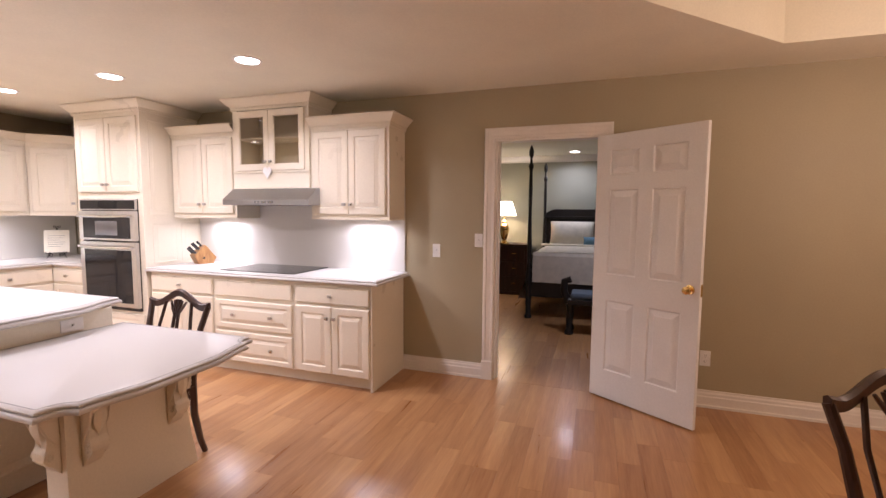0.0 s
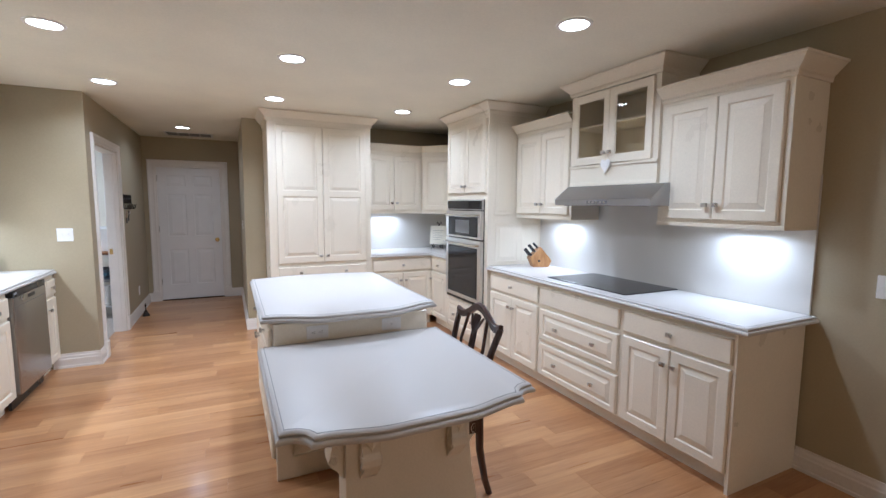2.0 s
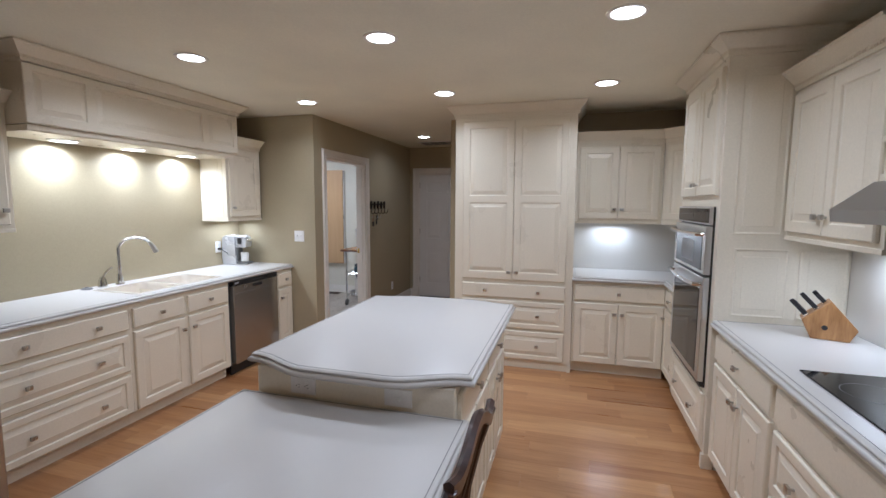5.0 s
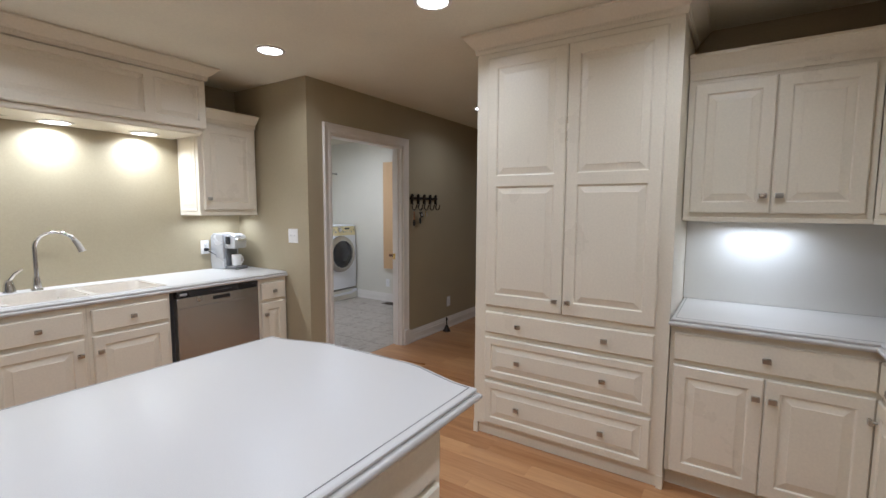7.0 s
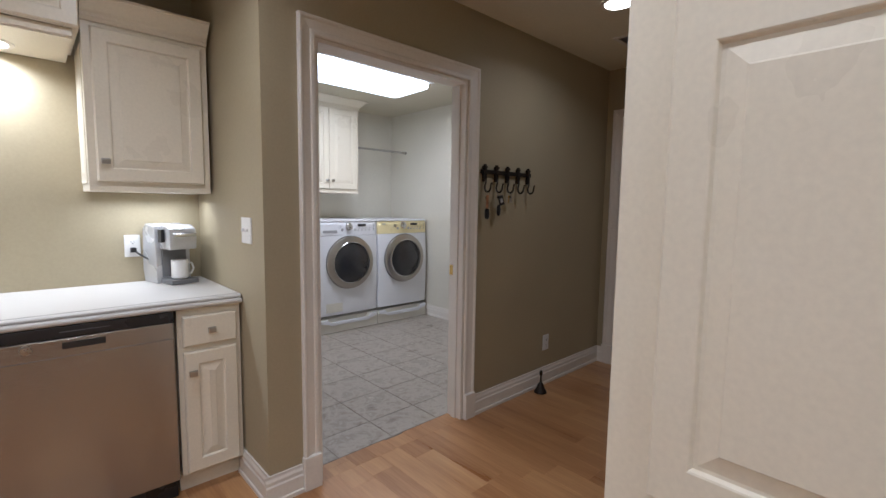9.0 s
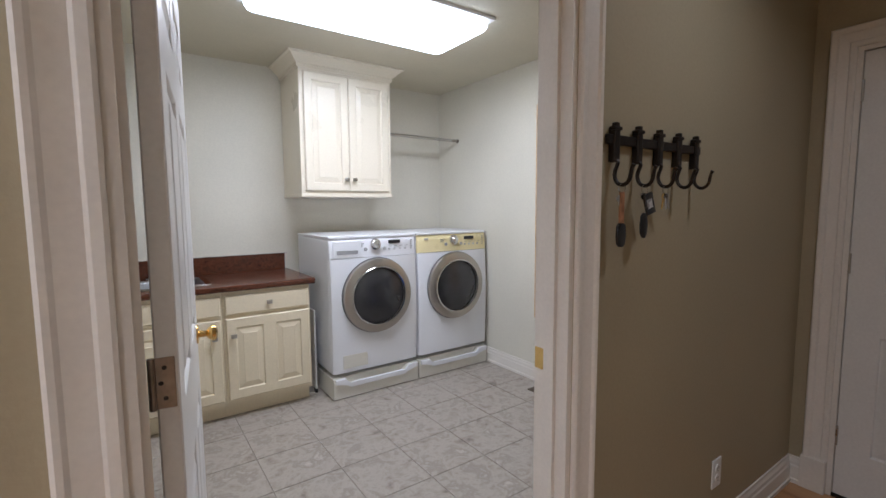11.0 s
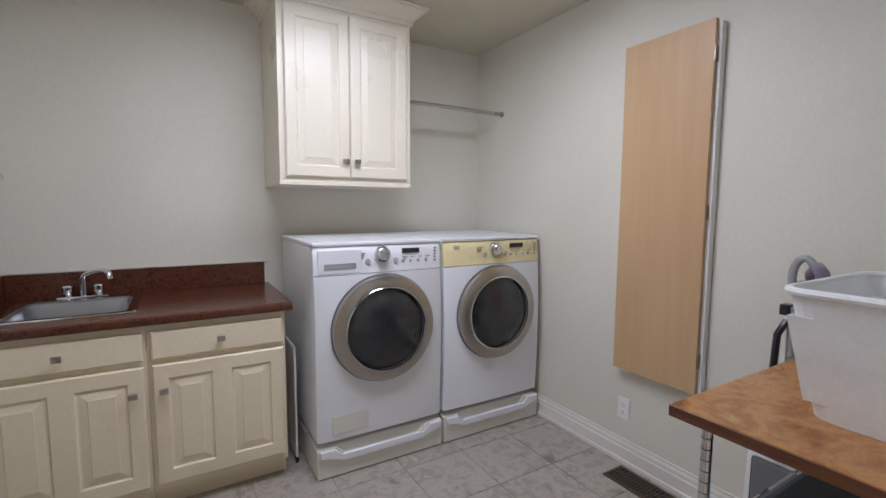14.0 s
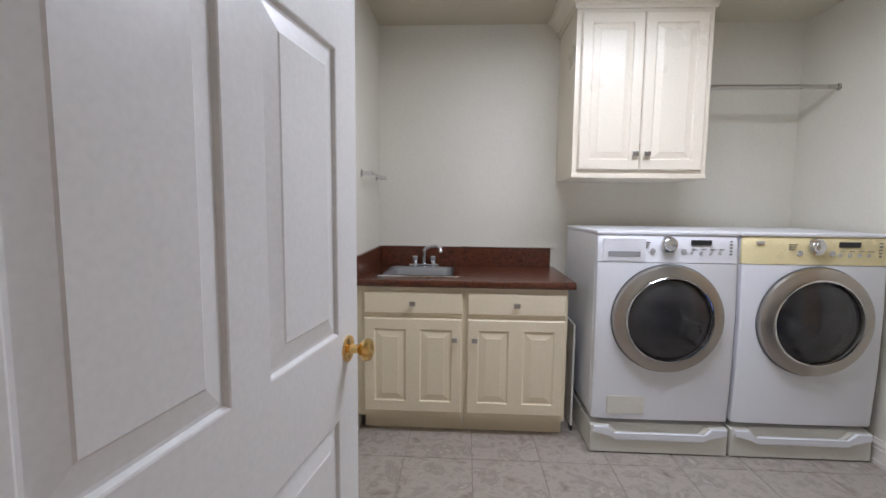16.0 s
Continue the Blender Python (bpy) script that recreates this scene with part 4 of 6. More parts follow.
rs = thing("recipe_stand", pose(-5.02, 3.60, TOP + 0.001, 0, 0, 50), "cream card on a small black iron easel", "recipe stand")
part("card", box(-0.11, 0.11, -0.004, 0.0, 0.06, 0.31, bevel=0.001), PAPER, rs, at=pose(0, 0, 0, -10))
for i in range(6):
    part("text_line", box(-0.075, 0.075 - 0.02 * (i % 3), -0.0046, -0.004, 0.245 - 0.024 * i, 0.249 - 0.024 * i), INK, rs, at=pose(0, 0, 0, -10))
for sx in (-1, 1):
    part("leg", tube([(sx * 0.085, -0.03, 0.0), (sx * 0.07, 0.0, 0.03), (sx * 0.05, 0.02, 0.10), (sx * 0.03, 0.05, 0.22), (0, 0.072, 0.335)], 0.004, 6), IRON, rs, smooth=True)
    part("curl", tube([(sx * (0.05 + 0.022 * (1 - q / 16) * math.cos(q * 0.7)), -0.022, 0.032 + 0.022 * (1 - q / 16) * math.sin(q * 0.7)) for q in range(14)], 0.0035, 6), IRON, rs, smooth=True)
    part("top_scroll", tube([(sx * (0.02 + 0.016 * (1 - q / 14) * math.cos(q * 0.7 + 3.1)), 0.072, 0.345 + 0.016 * (1 - q / 14) * math.sin(q * 0.7 + 3.1)) for q in range(12)], 0.003, 6), IRON, rs, smooth=True)
part("prop", tube([(0, 0.072, 0.33), (0, 0.14, 0.004)], 0.004, 6), IRON, rs)
part("rest", tube([(-0.09, -0.03, 0.068), (-0.09, -0.018, 0.055), (0.09, -0.018, 0.055), (0.09, -0.03, 0.068)], 0.004, 6), IRON, rs)

# Pantry.
pn = cabinet("pantry_cabinet", pose(-4.70, 1.50, 0, 0, 0, 90), 1.10, 0.625, 2.345, "tall cream pantry cabinet with two doors over three drawers", toe=0.07, toe_in=0.015)
for i in (0, 1):
    w, hh = 0.476, 1.465
    front(pn, "door", 0.08 + i * 0.480, 0.842, w, hh, [(w - 0.035 if i == 0 else 0.035, 0.075)], panels=[(0.06, w - 0.06, 0.07, 0.722), (0.06, w - 0.06, 0.782, hh - 0.06)])
for z, hh in ((0.672, 0.13), (0.388, 0.255), (0.092, 0.27)):
    front(pn, "drawer", 0.08, z, 0.956, hh, [(0.225, hh / 2), (0.716, hh / 2)])
crown(pn, 0, 1.10, 0, 0.6, 2.34, 2.447, dentil=True)
for x in (-0.002, 1.072):
    part("foot", box(x, x + 0.03, -0.004, 0.04, 0, 0.07), CREAM, pn)

# ---- island and table ----
def bowed(x, y0, y1, bulge, n=24, end=0.14):
    """Points of a serpentine edge from y0 to y1 at x, pushed out by bulge in the middle."""
    out = []
    for i in range(n + 1):
        u = i / n
        s = min(max((min(u, 1 - u) - 0.02) / 0.30, 0), 1)
        out.append((x + bulge * (s * s * (3 - 2 * s)), y0 + (y1 - y0) * u))
    return out


isl = thing("island_cabinet", pose(-3.285, 1.30, 0), "cream kitchen island cabinet with drawers and doors on both sides", "kitchen island")
b = bmesh.new()
ribbon([[(x, 0.05, 0.0), (x, 0.05, 0.09), (x, 0.0, 0.09), (x, 0.0, 0.86), (x, 0.87, 0.86), (x, 0.87, 0.09), (x, 0.82, 0.09), (x, 0.82, 0.0)] for x in (0, 1.17)], True, True, b)
part("carcass", b, CREAM, isl)
part("end_panel", panel_slab(0.87, 0.86, 0.018, [(0.08, 0.79, 0.12, 0.66)]), CREAM, isl, at=pose(1.1705, 0.0, 0, 0, 0, 90))
for side in (0, 1):
    for i in (0, 1):
        m = pose(0.02 + i * 0.57, -0.001, 0) if not side else pose(1.15 - i * 0.57, 0.871, 0, 0, 0, 180)
        for kind, x, z, w, hh, ks in (("drawer", 0, 0.69, 0.555, 0.135, [(0.277, 0.0675)]), ("door", 0, 0.11, 0.275, 0.555, [(0.245, 0.465)]), ("door", 0.28, 0.11, 0.275, 0.555, [(0.03, 0.465)])):
            f_ = front(isl, kind, x, z, w, hh, ks)
            f_.matrix_basis = m @ pose(x, 0, z)
top = bowed(-2.12, 1.25, 2.232, 0.10)
worktop("island_worktop", top + list(reversed(bowed(-3.40, 1.255, 2.23, -0.065))), 0.905, "white island top with a bowed rounded end")
for y in (1.526, 1.945):
    plate("outlet", pose(-2.0945, y, 0.80, 0, 0, 90) @ pose(0, 0, 0, 0, 90, 0), "outlet", "white double outlet lying on its side on the island end") if y < 1.7 else plate("switch_plate", pose(-2.0945, y, 0.80, 0, 0, 90) @ pose(0, 0, 0, 0, 90, 0), "blank", "white wall plate on the island end")

fr = bowed(-1.062, 1.332, 2.128, 0.045)
notch0 = [(-1.128, 1.232), (-1.130, 1.262), (-1.122, 1.29), (-1.105, 1.312), (-1.082, 1.325)]
notch1 = [(x, 3.46 - y) for x, y in reversed(notch0)]
worktop("table_worktop", [(-2.09, 1.232)] + notch0 + fr + notch1 + [(-2.09, 2.228)], 0.755, "white lower table top with notched corners and a bowed end")

pd = thing("table_pedestal", pose(-1.56, 1.83, 0), "cream panel pedestal with carved corbels under the table", "table base")
edge = [(0.30, 0.712), (0.30, 0.5), (0.305, 0.35), (0.32, 0.2), (0.345, 0.08), (0.355, 0.0)]
outline = [(-0.30, 0.712), (-0.30, 0.0)] + [(y, z) for y, z in reversed(edge)]
part("panel", ribbon([[(x, y, z) for y, z in outline] for x in (-0.07, 0.07)], True, True), CREAM, pd)
corb = [(0, 0), (0.12, 0), (0.12, -0.02), (0.112, -0.026), (0.118, -0.042), (0.112, -0.062), (0.094, -0.072), (0.076, -0.078), (0.062, -0.095), (0.05, -0.12), (0.042, -0.145), (0.046, -0.165), (0.058, -0.178), (0.06, -0.196), (0.048, -0.21), (0.028, -0.216), (0.018, -0.232), (0, -0.245)]


def spiral(cx, cz, r, turns, wire, y):
    n = int(turns * 14)
    return tube([(cx + r * (1 - 0.8 * q / n) * math.cos(q * turns * 6.283 / n), y, cz + r * (1 - 0.8 * q / n) * math.sin(q * turns * 6.283 / n)) for q in range(n + 1)], wire, 6)


for m in (pose(0.07, -0.20, 0.712), pose(0.07, 0.22, 0.712), pose(0.0, -0.30, 0.712, 0, 0, -90), pose(0.0, 0.30, 0.712, 0, 0, 90)):
    cb = part("corbel", prism(corb, -0.031, 0.031, m=pose(0, 0, 0, 90), bevel=0.003), CREAM, pd, "carved scroll corbel", at=m @ Matrix.Diagonal((1.12, 1.25, 1.72, 1)))
    part("cap", box(0.0, 0.128, -0.038, 0.038, -0.016, -0.0005, bevel=0.004), CREAM, cb)
    for sy in (-1, 1):
        part("scroll", spiral(0.088, -0.046, 0.026, 1.7, 0.005, sy * 0.032), CREAM, cb, smooth=True)
        part("lower_scroll", spiral(0.04, -0.19, 0.018, 1.5, 0.004, sy * 0.032), CREAM, cb, smooth=True)
        part("side_bead", tube([(0.07 - 0.05 * u + 0.01 * math.sin(4 * u), sy * 0.032, -0.075 - 0.095 * u) for u in (q / 8 for q in range(9))], 0.004, 6), CREAM, cb, smooth=True)
    part("leaf", ribbon([[(0.064 - 0.03 * u + 0.012 * math.sin(3.1 * u) + 0.006 * (1 - abs(s)), s * 0.024 * math.sin(math.pi * min(u + 0.2, 1)), -0.088 - 0.085 * u) for s in (-1, -0.5, 0, 0.5, 1)] for u in (q / 8 for q in range(9))]), CREAM, cb)


# ---- dining chairs ----
def dining_chair(m, label):
    """A camel-back chair: sits facing -y, back at y = 0.2."""
    c = thing("dining_chair", m, label, "chair", "dark wooden dining chairs")
    b = bmesh.new()
    ribbon([[(x * s, y * s - 0.0, z) for x, y in ((-0.24, -0.24), (0.24, -0.24), (0.20, 0.2), (-0.20, 0.2))] for s, z in ((0.97, 0.43), (1, 0.435), (1, 0.465), (0.94, 0.485), (0.7, 0.492))], True, True, b)
    part("seat", b, LINEN, c, "upholstered seat", True)
    b = bmesh.new()
    for x0, x1, y0, y1 in ((-0.225, 0.225, -0.225, -0.20), (-0.19, 0.19, 0.165, 0.19), (-0.225, -0.20, -0.2, 0.17), (0.20, 0.225, -0.2, 0.17)):
        box(x0, x1, y0, y1, 0.36, 0.429, b)
    part("seat_rail", b, DARKWOOD, c)
    for sx in (-1, 1):
        part("leg", tube([(sx * 0.215, -0.213, 0.43), (sx * 0.215, -0.214, 0.2), (sx * 0.215, -0.214, 0.0)], [0.022, 0.018, 0.013], 8), DARKWOOD, c, smooth=True)
        part("leg", tube([(sx * 0.19, 0.185, 0.46), (sx * 0.19, 0.19, 0.25), (sx * 0.195, 0.22, 0.08), (sx * 0.2, 0.245, 0.0)], [0.022, 0.021, 0.018, 0.016], 8), DARKWOOD, c, smooth=True)
        part("back_post", tube([(sx * 0.19, 0.185, 0.44), (sx * 0.198, 0.20, 0.60), (sx * 0.212, 0.235, 0.75), (sx * 0.232, 0.275, 0.875)], [0.021, 0.019, 0.017, 0.017], 8), DARKWOOD, c, smooth=True)
    pts = []
    for i in range(25):
        u = -1 + i / 12
        pts.append((0.24 * u, 0.272 + 0.012 * (1 - u * u), 0.868 + 0.075 * (0.5 + 0.5 * math.cos(math.pi * min(abs(u) / 0.8, 1))) + 0.012 * max(abs(u) - 0.8, 0) * 5))
    rings = []
    for x, y, z in pts:
        rings.append([(x, y - 0.012, z - 0.024), (x, y + 0.012, z - 0.024), (x, y + 0.014, z + 0.012), (x, y, z + 0.02), (x, y - 0.014, z + 0.012)])
    part("crest_rail", ribbon(rings, True, True), DARKWOOD, c, smooth=True)
    for x0, x1 in ((-0.03, -0.015), (0.03, 0.015), (-0.11, -0.115), (0.11, 0.115)):
        ln = [(x0 * 0.75, 0.19, 0.47), (x0 * 0.95, 0.205, 0.6), (x1 * 1.1, 0.235, 0.74), (x1 * 0.9, 0.272, 0.90 if abs(x0) < 0.05 else 0.885)]
        part("splat", tube(ln, [0.010, 0.009, 0.010, 0.010], 6), DARKWOOD, c, smooth=True)
    for a in (-2, -1, 0, 1, 2):
        part("fan_leaf", tube([(0.0, 0.243, 0.79), (0.016 * a, 0.256, 0.84), (0.032 * a, 0.272, 0.90 - 0.006 * abs(a))], [0.005, 0.010, 0.006], 6), DARKWOOD, c, smooth=True)
    part("back_shoe", box(-0.19, 0.19, 0.175, 0.205, 0.455, 0.485, bevel=0.004), DARKWOOD, c)
    return c


dining_chair(pose(-1.745, 2.045, 0, 0, 0, -2), "dark mahogany camel-back dining chair tucked under the table")
dining_chair(pose(1.655, 1.79, 0, 0, 0, 30), "dark mahogany camel-back dining chair by the dining end")

# ---- kitchen: sink run (faces the island) ----
SY = -0.30


def south(x):
    return pose(x, SY, 0, 0, 0, 180)


drawer_over_doors("base_cabinet", south(-4.39), 0.262, 0.60, "narrow cream base cabinet with drawer and door beside the dishwasher", n=1, knob_side=-1)
drawer_over_doors("base_cabinet", south(-3.27), 0.46, 0.60, "cream sink base cabinet with drawer over one door", n=1, knob_side=-1)
drawer_over_doors("base_cabinet", south(-2.812), 0.458, 0.60, "cream sink base cabinet with drawer over one door", n=1, knob_side=1)
drawer_bank("drawer_cabinet", south(-1.96), 0.852, 0.60, "cream three-drawer base cabinet by the refrigerator", top_knobs=(0.255, 0.745))
dw = thing("dishwasher", south(-3.757), "stainless steel dishwasher with black control strip", "dishwasher")
part("tub", box(0.005, 0.62, 0.02, 0.6, 0.1, 0.855), GREYP, dw)
part("door", box(0.006, 0.619, -0.03, 0.02, 0.105, 0.813, bevel=0.006), STEEL_DW, dw, "brushed stainless steel door")
part("control_strip", box(0.006, 0.619, -0.027, 0.02, 0.8145, 0.857, bevel=0.003), BLACK, dw, "black control strip")
part("handle_pocket", box(0.255, 0.385, -0.032, -0.029, 0.772, 0.798, bevel=0.001), BLACK, dw)
part("vent_knob", lathe([(0.018, 0), (0.016, 0.006), (0.001, 0.007)], 18, m=pose(0.155, -0.03, 0.787, 90)), NICKEL, dw, smooth=True)
part("seam", box(0.006, 0.619, -0.0308, -0.0298, 0.742, 0.7445), GREYP, dw)
part("badge", box(0.028, 0.075, -0.0278, -0.0268, 0.829, 0.845, bevel=0.0003), SILVERP, dw, "small silver badge")
part("strip_marks", box(0.25, 0.40, -0.0276, -0.0268, 0.835, 0.8375), GREYP, dw)
part("kick_plate", box(0.006, 0.619, 0.03, 0.05, 0.0, 0.1), BLACK, dw)

ct = thing("worktop_south", pose(0, 0, 0), "white solid-surface worktop with a biscuit double sink", "worktop")
SX0, SX1, SY0, SY1 = -3.735, -2.945, -0.765, -0.38
prof = [(-0.32, 0.0)] + [(-0.27 - 0.01 + d, z) for d, z in LIP[1:] + NOSE[1:]]
part("front_edge", ribbon([[(x, y, TOP + z) for y, z in prof] for x in (-4.655, -1.955)], False), COUNTER, ct, smooth=True)
for x0, x1, y0, y1 in ((-4.655, SX0, -0.948, -0.32), (SX1, -1.955, -0.948, -0.32), (SX0, SX1, -0.948, SY0), (SX0, SX1, SY1, -0.32)):
    part("slab", box(x0, x1, y0, y1, TOP - 0.042, TOP), COUNTER, ct)
part("edge_line", box(-4.655, -1.955, -0.3085, -0.3055, TOP + 0.0002, TOP + 0.001), EDGELINE, ct, "thin grey inlaid line")
sk = thing("kitchen_sink", pose((SX0 + SX1) / 2, (SY0 + SY1) / 2, TOP), "biscuit-coloured double bowl kitchen sink", "sink")
hw, hd_ = (SX1 - SX0) / 2, (SY1 - SY0) / 2
for x0, x1 in ((-hw + 0.004, -0.012), (0.012, hw - 0.004)):
    b = bmesh.new()
    def rect(d, z):
        rad = 0.06
        return [(px, py, z) for cx, cy, a in ((x1 - d - rad, hd_ - d - rad, 0), (x0 + d + rad, hd_ - d - rad, 90), (x0 + d + rad, -hd_ + d + rad, 180), (x1 - d - rad, -hd_ + d + rad, 270)) for px, py in arc(cx, cy, rad, a, a + 90, 4)]
    ribbon([rect(-0.0, 0.002), rect(0.004, 0.0015), rect(0.012, -0.02), rect(0.02, -0.15), rect(0.05, -0.17)], True, False, b)
    b.faces.new(b.verts[-20:])
    part("bowl", b, SINKCREAM, sk, smooth=True)
b = bmesh.new()
box(-hw - 0.012, hw + 0.012, hd_ - 0.006, hd_ + 0.014, 0.0005, 0.005, b, 0.002)
box(-hw - 0.012, hw + 0.012, -hd_ - 0.014, -hd_ + 0.006, 0.0005, 0.005, b, 0.002)
for x in (-hw, 0, hw):
    box(x - 0.016, x + 0.016, -hd_ + 0.006, hd_ - 0.006, 0.0005, 0.005, b, 0.002)
part("rim", b, SINKCREAM, sk)

fa = thing("kitchen_faucet", Matrix.LocRotScale((-3.205, -0.86, TOP + 0.001), Euler((0, 0, radians(180))), (1.08, 1.08, 0.93)), "chrome gooseneck pull-down kitchen faucet", "faucet")
part("base", lathe([(0.03, 0), (0.029, 0.008), (0.021, 0.014), (0.019, 0.07), (0.016, 0.09)], 20), CHROME, fa, smooth=True)
neck = [(0, 0, 0.08), (0, 0, 0.22)] + [(0.0, -0.105 + 0.105 * math.cos(radians(a)), 0.29 + 0.105 * math.sin(radians(a))) for a in range(0, 151, 15)]
neck = [(-0.78 * y, y * 0.63, z) for x, y, z in neck]
part("neck", tube(neck, 0.0125, 14), CHROME, fa, smooth=True)
e1 = Vector(neck[-1])
part("spray_head", tube([e1, e1 + Vector((0.013, -0.012, -0.03)), e1 + Vector((0.03, -0.026, -0.085))], [0.014, 0.017, 0.019], 14), NICKEL, fa, smooth=True)
fh = thing("faucet_handle", Matrix.LocRotScale((-3.075, -0.87, TOP + 0.001), None, (1.25, 1.25, 1.25)), "chrome single-lever faucet handle", "faucet")
part("base", lathe([(0.026, 0), (0.025, 0.02), (0.019, 0.045), (0.014, 0.06), (0.001, 0.066)], 18), CHROME, fh, smooth=True)
part("lever", tube([(0, 0, 0.055), (-0.02, 0.01, 0.09), (-0.05, 0.02, 0.115)], [0.008, 0.007, 0.006], 8), CHROME, fh, smooth=True)
so = thing("drain_stopper", pose(-2.965, -0.88, TOP + 0.001), "dark round sink stopper on the worktop", "stopper")
part("disc", lathe([(0.038, 0), (0.038, 0.004), (0.03, 0.010), (0.012, 0.012), (0.010, 0.018), (0.001, 0.019)], 24), GREYP, so, smooth=True)

# Valance over the sink.
vl = thing("sink_valance", pose(-2.42, -0.49, 0, 0, 0, 180), "cream panelled light valance over the sink with dentil crown", "valance")
b = box(0, 1.715, 0, 0.02, 2.005, 2.375)
box(0, 0.02, 0.02, 0.458, 2.005, 2.375, b)
box(1.695, 1.715, 0.02, 0.458, 2.005, 2.375, b)
box(0.02, 1.695, 0.03, 0.458, 1.966, 2.0, b)
part("box_frame", b, CREAM, vl)
part("bottom_bead", box(0.02, 1.695, 0.02, 0.034, 1.972, 2.004, bevel=0.004), CREAM, vl)
part("face", panel_slab(1.715, 0.34, 0.012, [(0.05, 0.35, 0.05, 0.30), (0.41, 1.305, 0.05, 0.30), (1.365, 1.665, 0.05, 0.30)], slope=0.03), CREAM, vl, at=pose(0, 0, 2.008))
crown(vl, 0, 1.715, -0.012, 0.45, 2.352, 2.447, dentil=True)
for x, side in ((-4.15, 1), (-1.925, -1)):
    c = wall_cabinet("wall_cabinet", pose(x, -0.645, 0, 0, 0, 180), 0.492, 0.303, 1.37, 2.09, 2.19, "cream wall cabinet with one raised-panel door beside the sink", n=1, knob_side=-side, left=False, right=False)
    part("side_panel", panel_slab(0.24, 0.60, 0.004, [(0.01, 0.23, 0.01, 0.59)], dip=0.003, slope=0.03, edge=0.001), CREAM, c, at=pose(0, 0.28, 1.40, 0, 0, -90) if side > 0 else pose(0.492, 0.04, 1.40, 0, 0, 90))

# Coffee maker and mug.
cm = thing("coffee_maker", Matrix.LocRotScale((-4.50, -0.82, TOP + 0.001), Euler((0, 0, radians(194))), (1.08, 1.08, 1.08)), "silver single-cup coffee maker with black trim", "coffee maker")
b = prism([(0.0, 0), (0.13, 0), (0.135, 0.06), (0.13, 0.26), (0.10, 0.285), (0.01, 0.275)], -0.08, 0.08, m=pose(0, 0.0, 0, 90, 0, 90), bevel=0.008)
part("housing", b, SILVERP, cm)
part("brew_head", prism([(-0.095, 0.165), (0.01, 0.165), (0.01, 0.28), (-0.05, 0.282), (-0.09, 0.265), (-0.10, 0.24)], -0.062, 0.062, m=pose(0, 0, 0, 90, 0, 90), bevel=0.008), SILVERP, cm)
part("lever", prism([(-0.115, 0.225), (-0.02, 0.262), (-0.02, 0.272), (-0.12, 0.24)], -0.05, 0.05, m=pose(0, 0, 0, 90, 0, 90), bevel=0.003), CHROME, cm)
part("drip_tray", box(-0.062, 0.062, -0.105, 0.005, 0.0, 0.022, bevel=0.006), GREYP, cm)
part("display", box(-0.079, -0.064, -0.052, -0.02, 0.20, 0.26), BLACK, cm)
part("recess", box(-0.055, 0.055, -0.004, 0.002, 0.03, 0.16), GREYP, cm)
mg = thing("mug", cm.matrix_basis @ pose(0, -0.05, 0.022), "white ceramic mug in the coffee maker", "mug")
part("cup", lathe([(0.03, 0.001), (0.036, 0.006), (0.037, 0.09), (0.034, 0.09), (0.033, 0.012), (0.001, 0.008)], 24), WHITEP, mg, smooth=True)
part("handle", tube([(0.036, -0.003, 0.075), (0.055, -0.006, 0.07), (0.062, -0.008, 0.045), (0.052, -0.006, 0.02), (0.035, -0.003, 0.018)], 0.005, 8), WHITEP, mg, smooth=True)
plate("outlet", pose(-4.338, S, 1.09, 0, 0, 180), "outlet", "white double outlet above the sink worktop with a plug in it")
pc = thing("power_cord", pose(-4.338, -0.944, 1.07), "black power cord from the outlet to the coffee maker", "cord")
part("plug", box(-0.012, 0.012, 0.0, 0.035, -0.012, 0.012, bevel=0.003), BLACK, pc)
part("cable", tube([(0, 0.03, 0), (-0.02, 0.045, -0.02), (-0.06, 0.06, -0.05), (-0.09, 0.07, -0.06)], 0.004, 6), BLACK, pc, smooth=True)
plate("light_switch", pose(-4.66, -0.19, 1.20, 0, 0, 90), "double", "white double toggle light switch on the short khaki wall")

# Refrigerator.
rf = thing("refrigerator", pose(-1.07, -0.17, 0, 0, 0, 180), "stainless steel refrigerator with bottom freezer", "refrigerator")
part("body", box(0, 0.91, 0.0, 0.74, 0.02, 1.77, bevel=0.004), GREYP, rf)
for nm, z0, z1 in (("freezer_drawer", 0.06, 0.585), ("door", 0.60, 1.775)):
    d_ = part(nm, box(0.002, 0.908, -0.06, -0.004, z0, z1, bevel=0.012), STEEL_Z, rf, "brushed stainless steel " + nm.replace("_", " "))
    if nm == "door":
        part("handle", tube([(0.07, -0.06, 0.75), (0.07, -0.105, 0.77), (0.07, -0.11, 1.2), (0.07, -0.105, 1.58), (0.07, -0.06, 1.6)], 0.011, 8), NICKEL, d_, smooth=True)
    else:
        part("handle", tube([(0.10, -0.06, 0.53), (0.12, -0.105, 0.53), (0.79, -0.105, 0.53), (0.81, -0.06, 0.53)], 0.011, 8), NICKEL, d_, smooth=True)
part("foot_grille", box(0.02, 0.89, -0.01, 0.02, 0.0, 0.055), BLACK, rf)

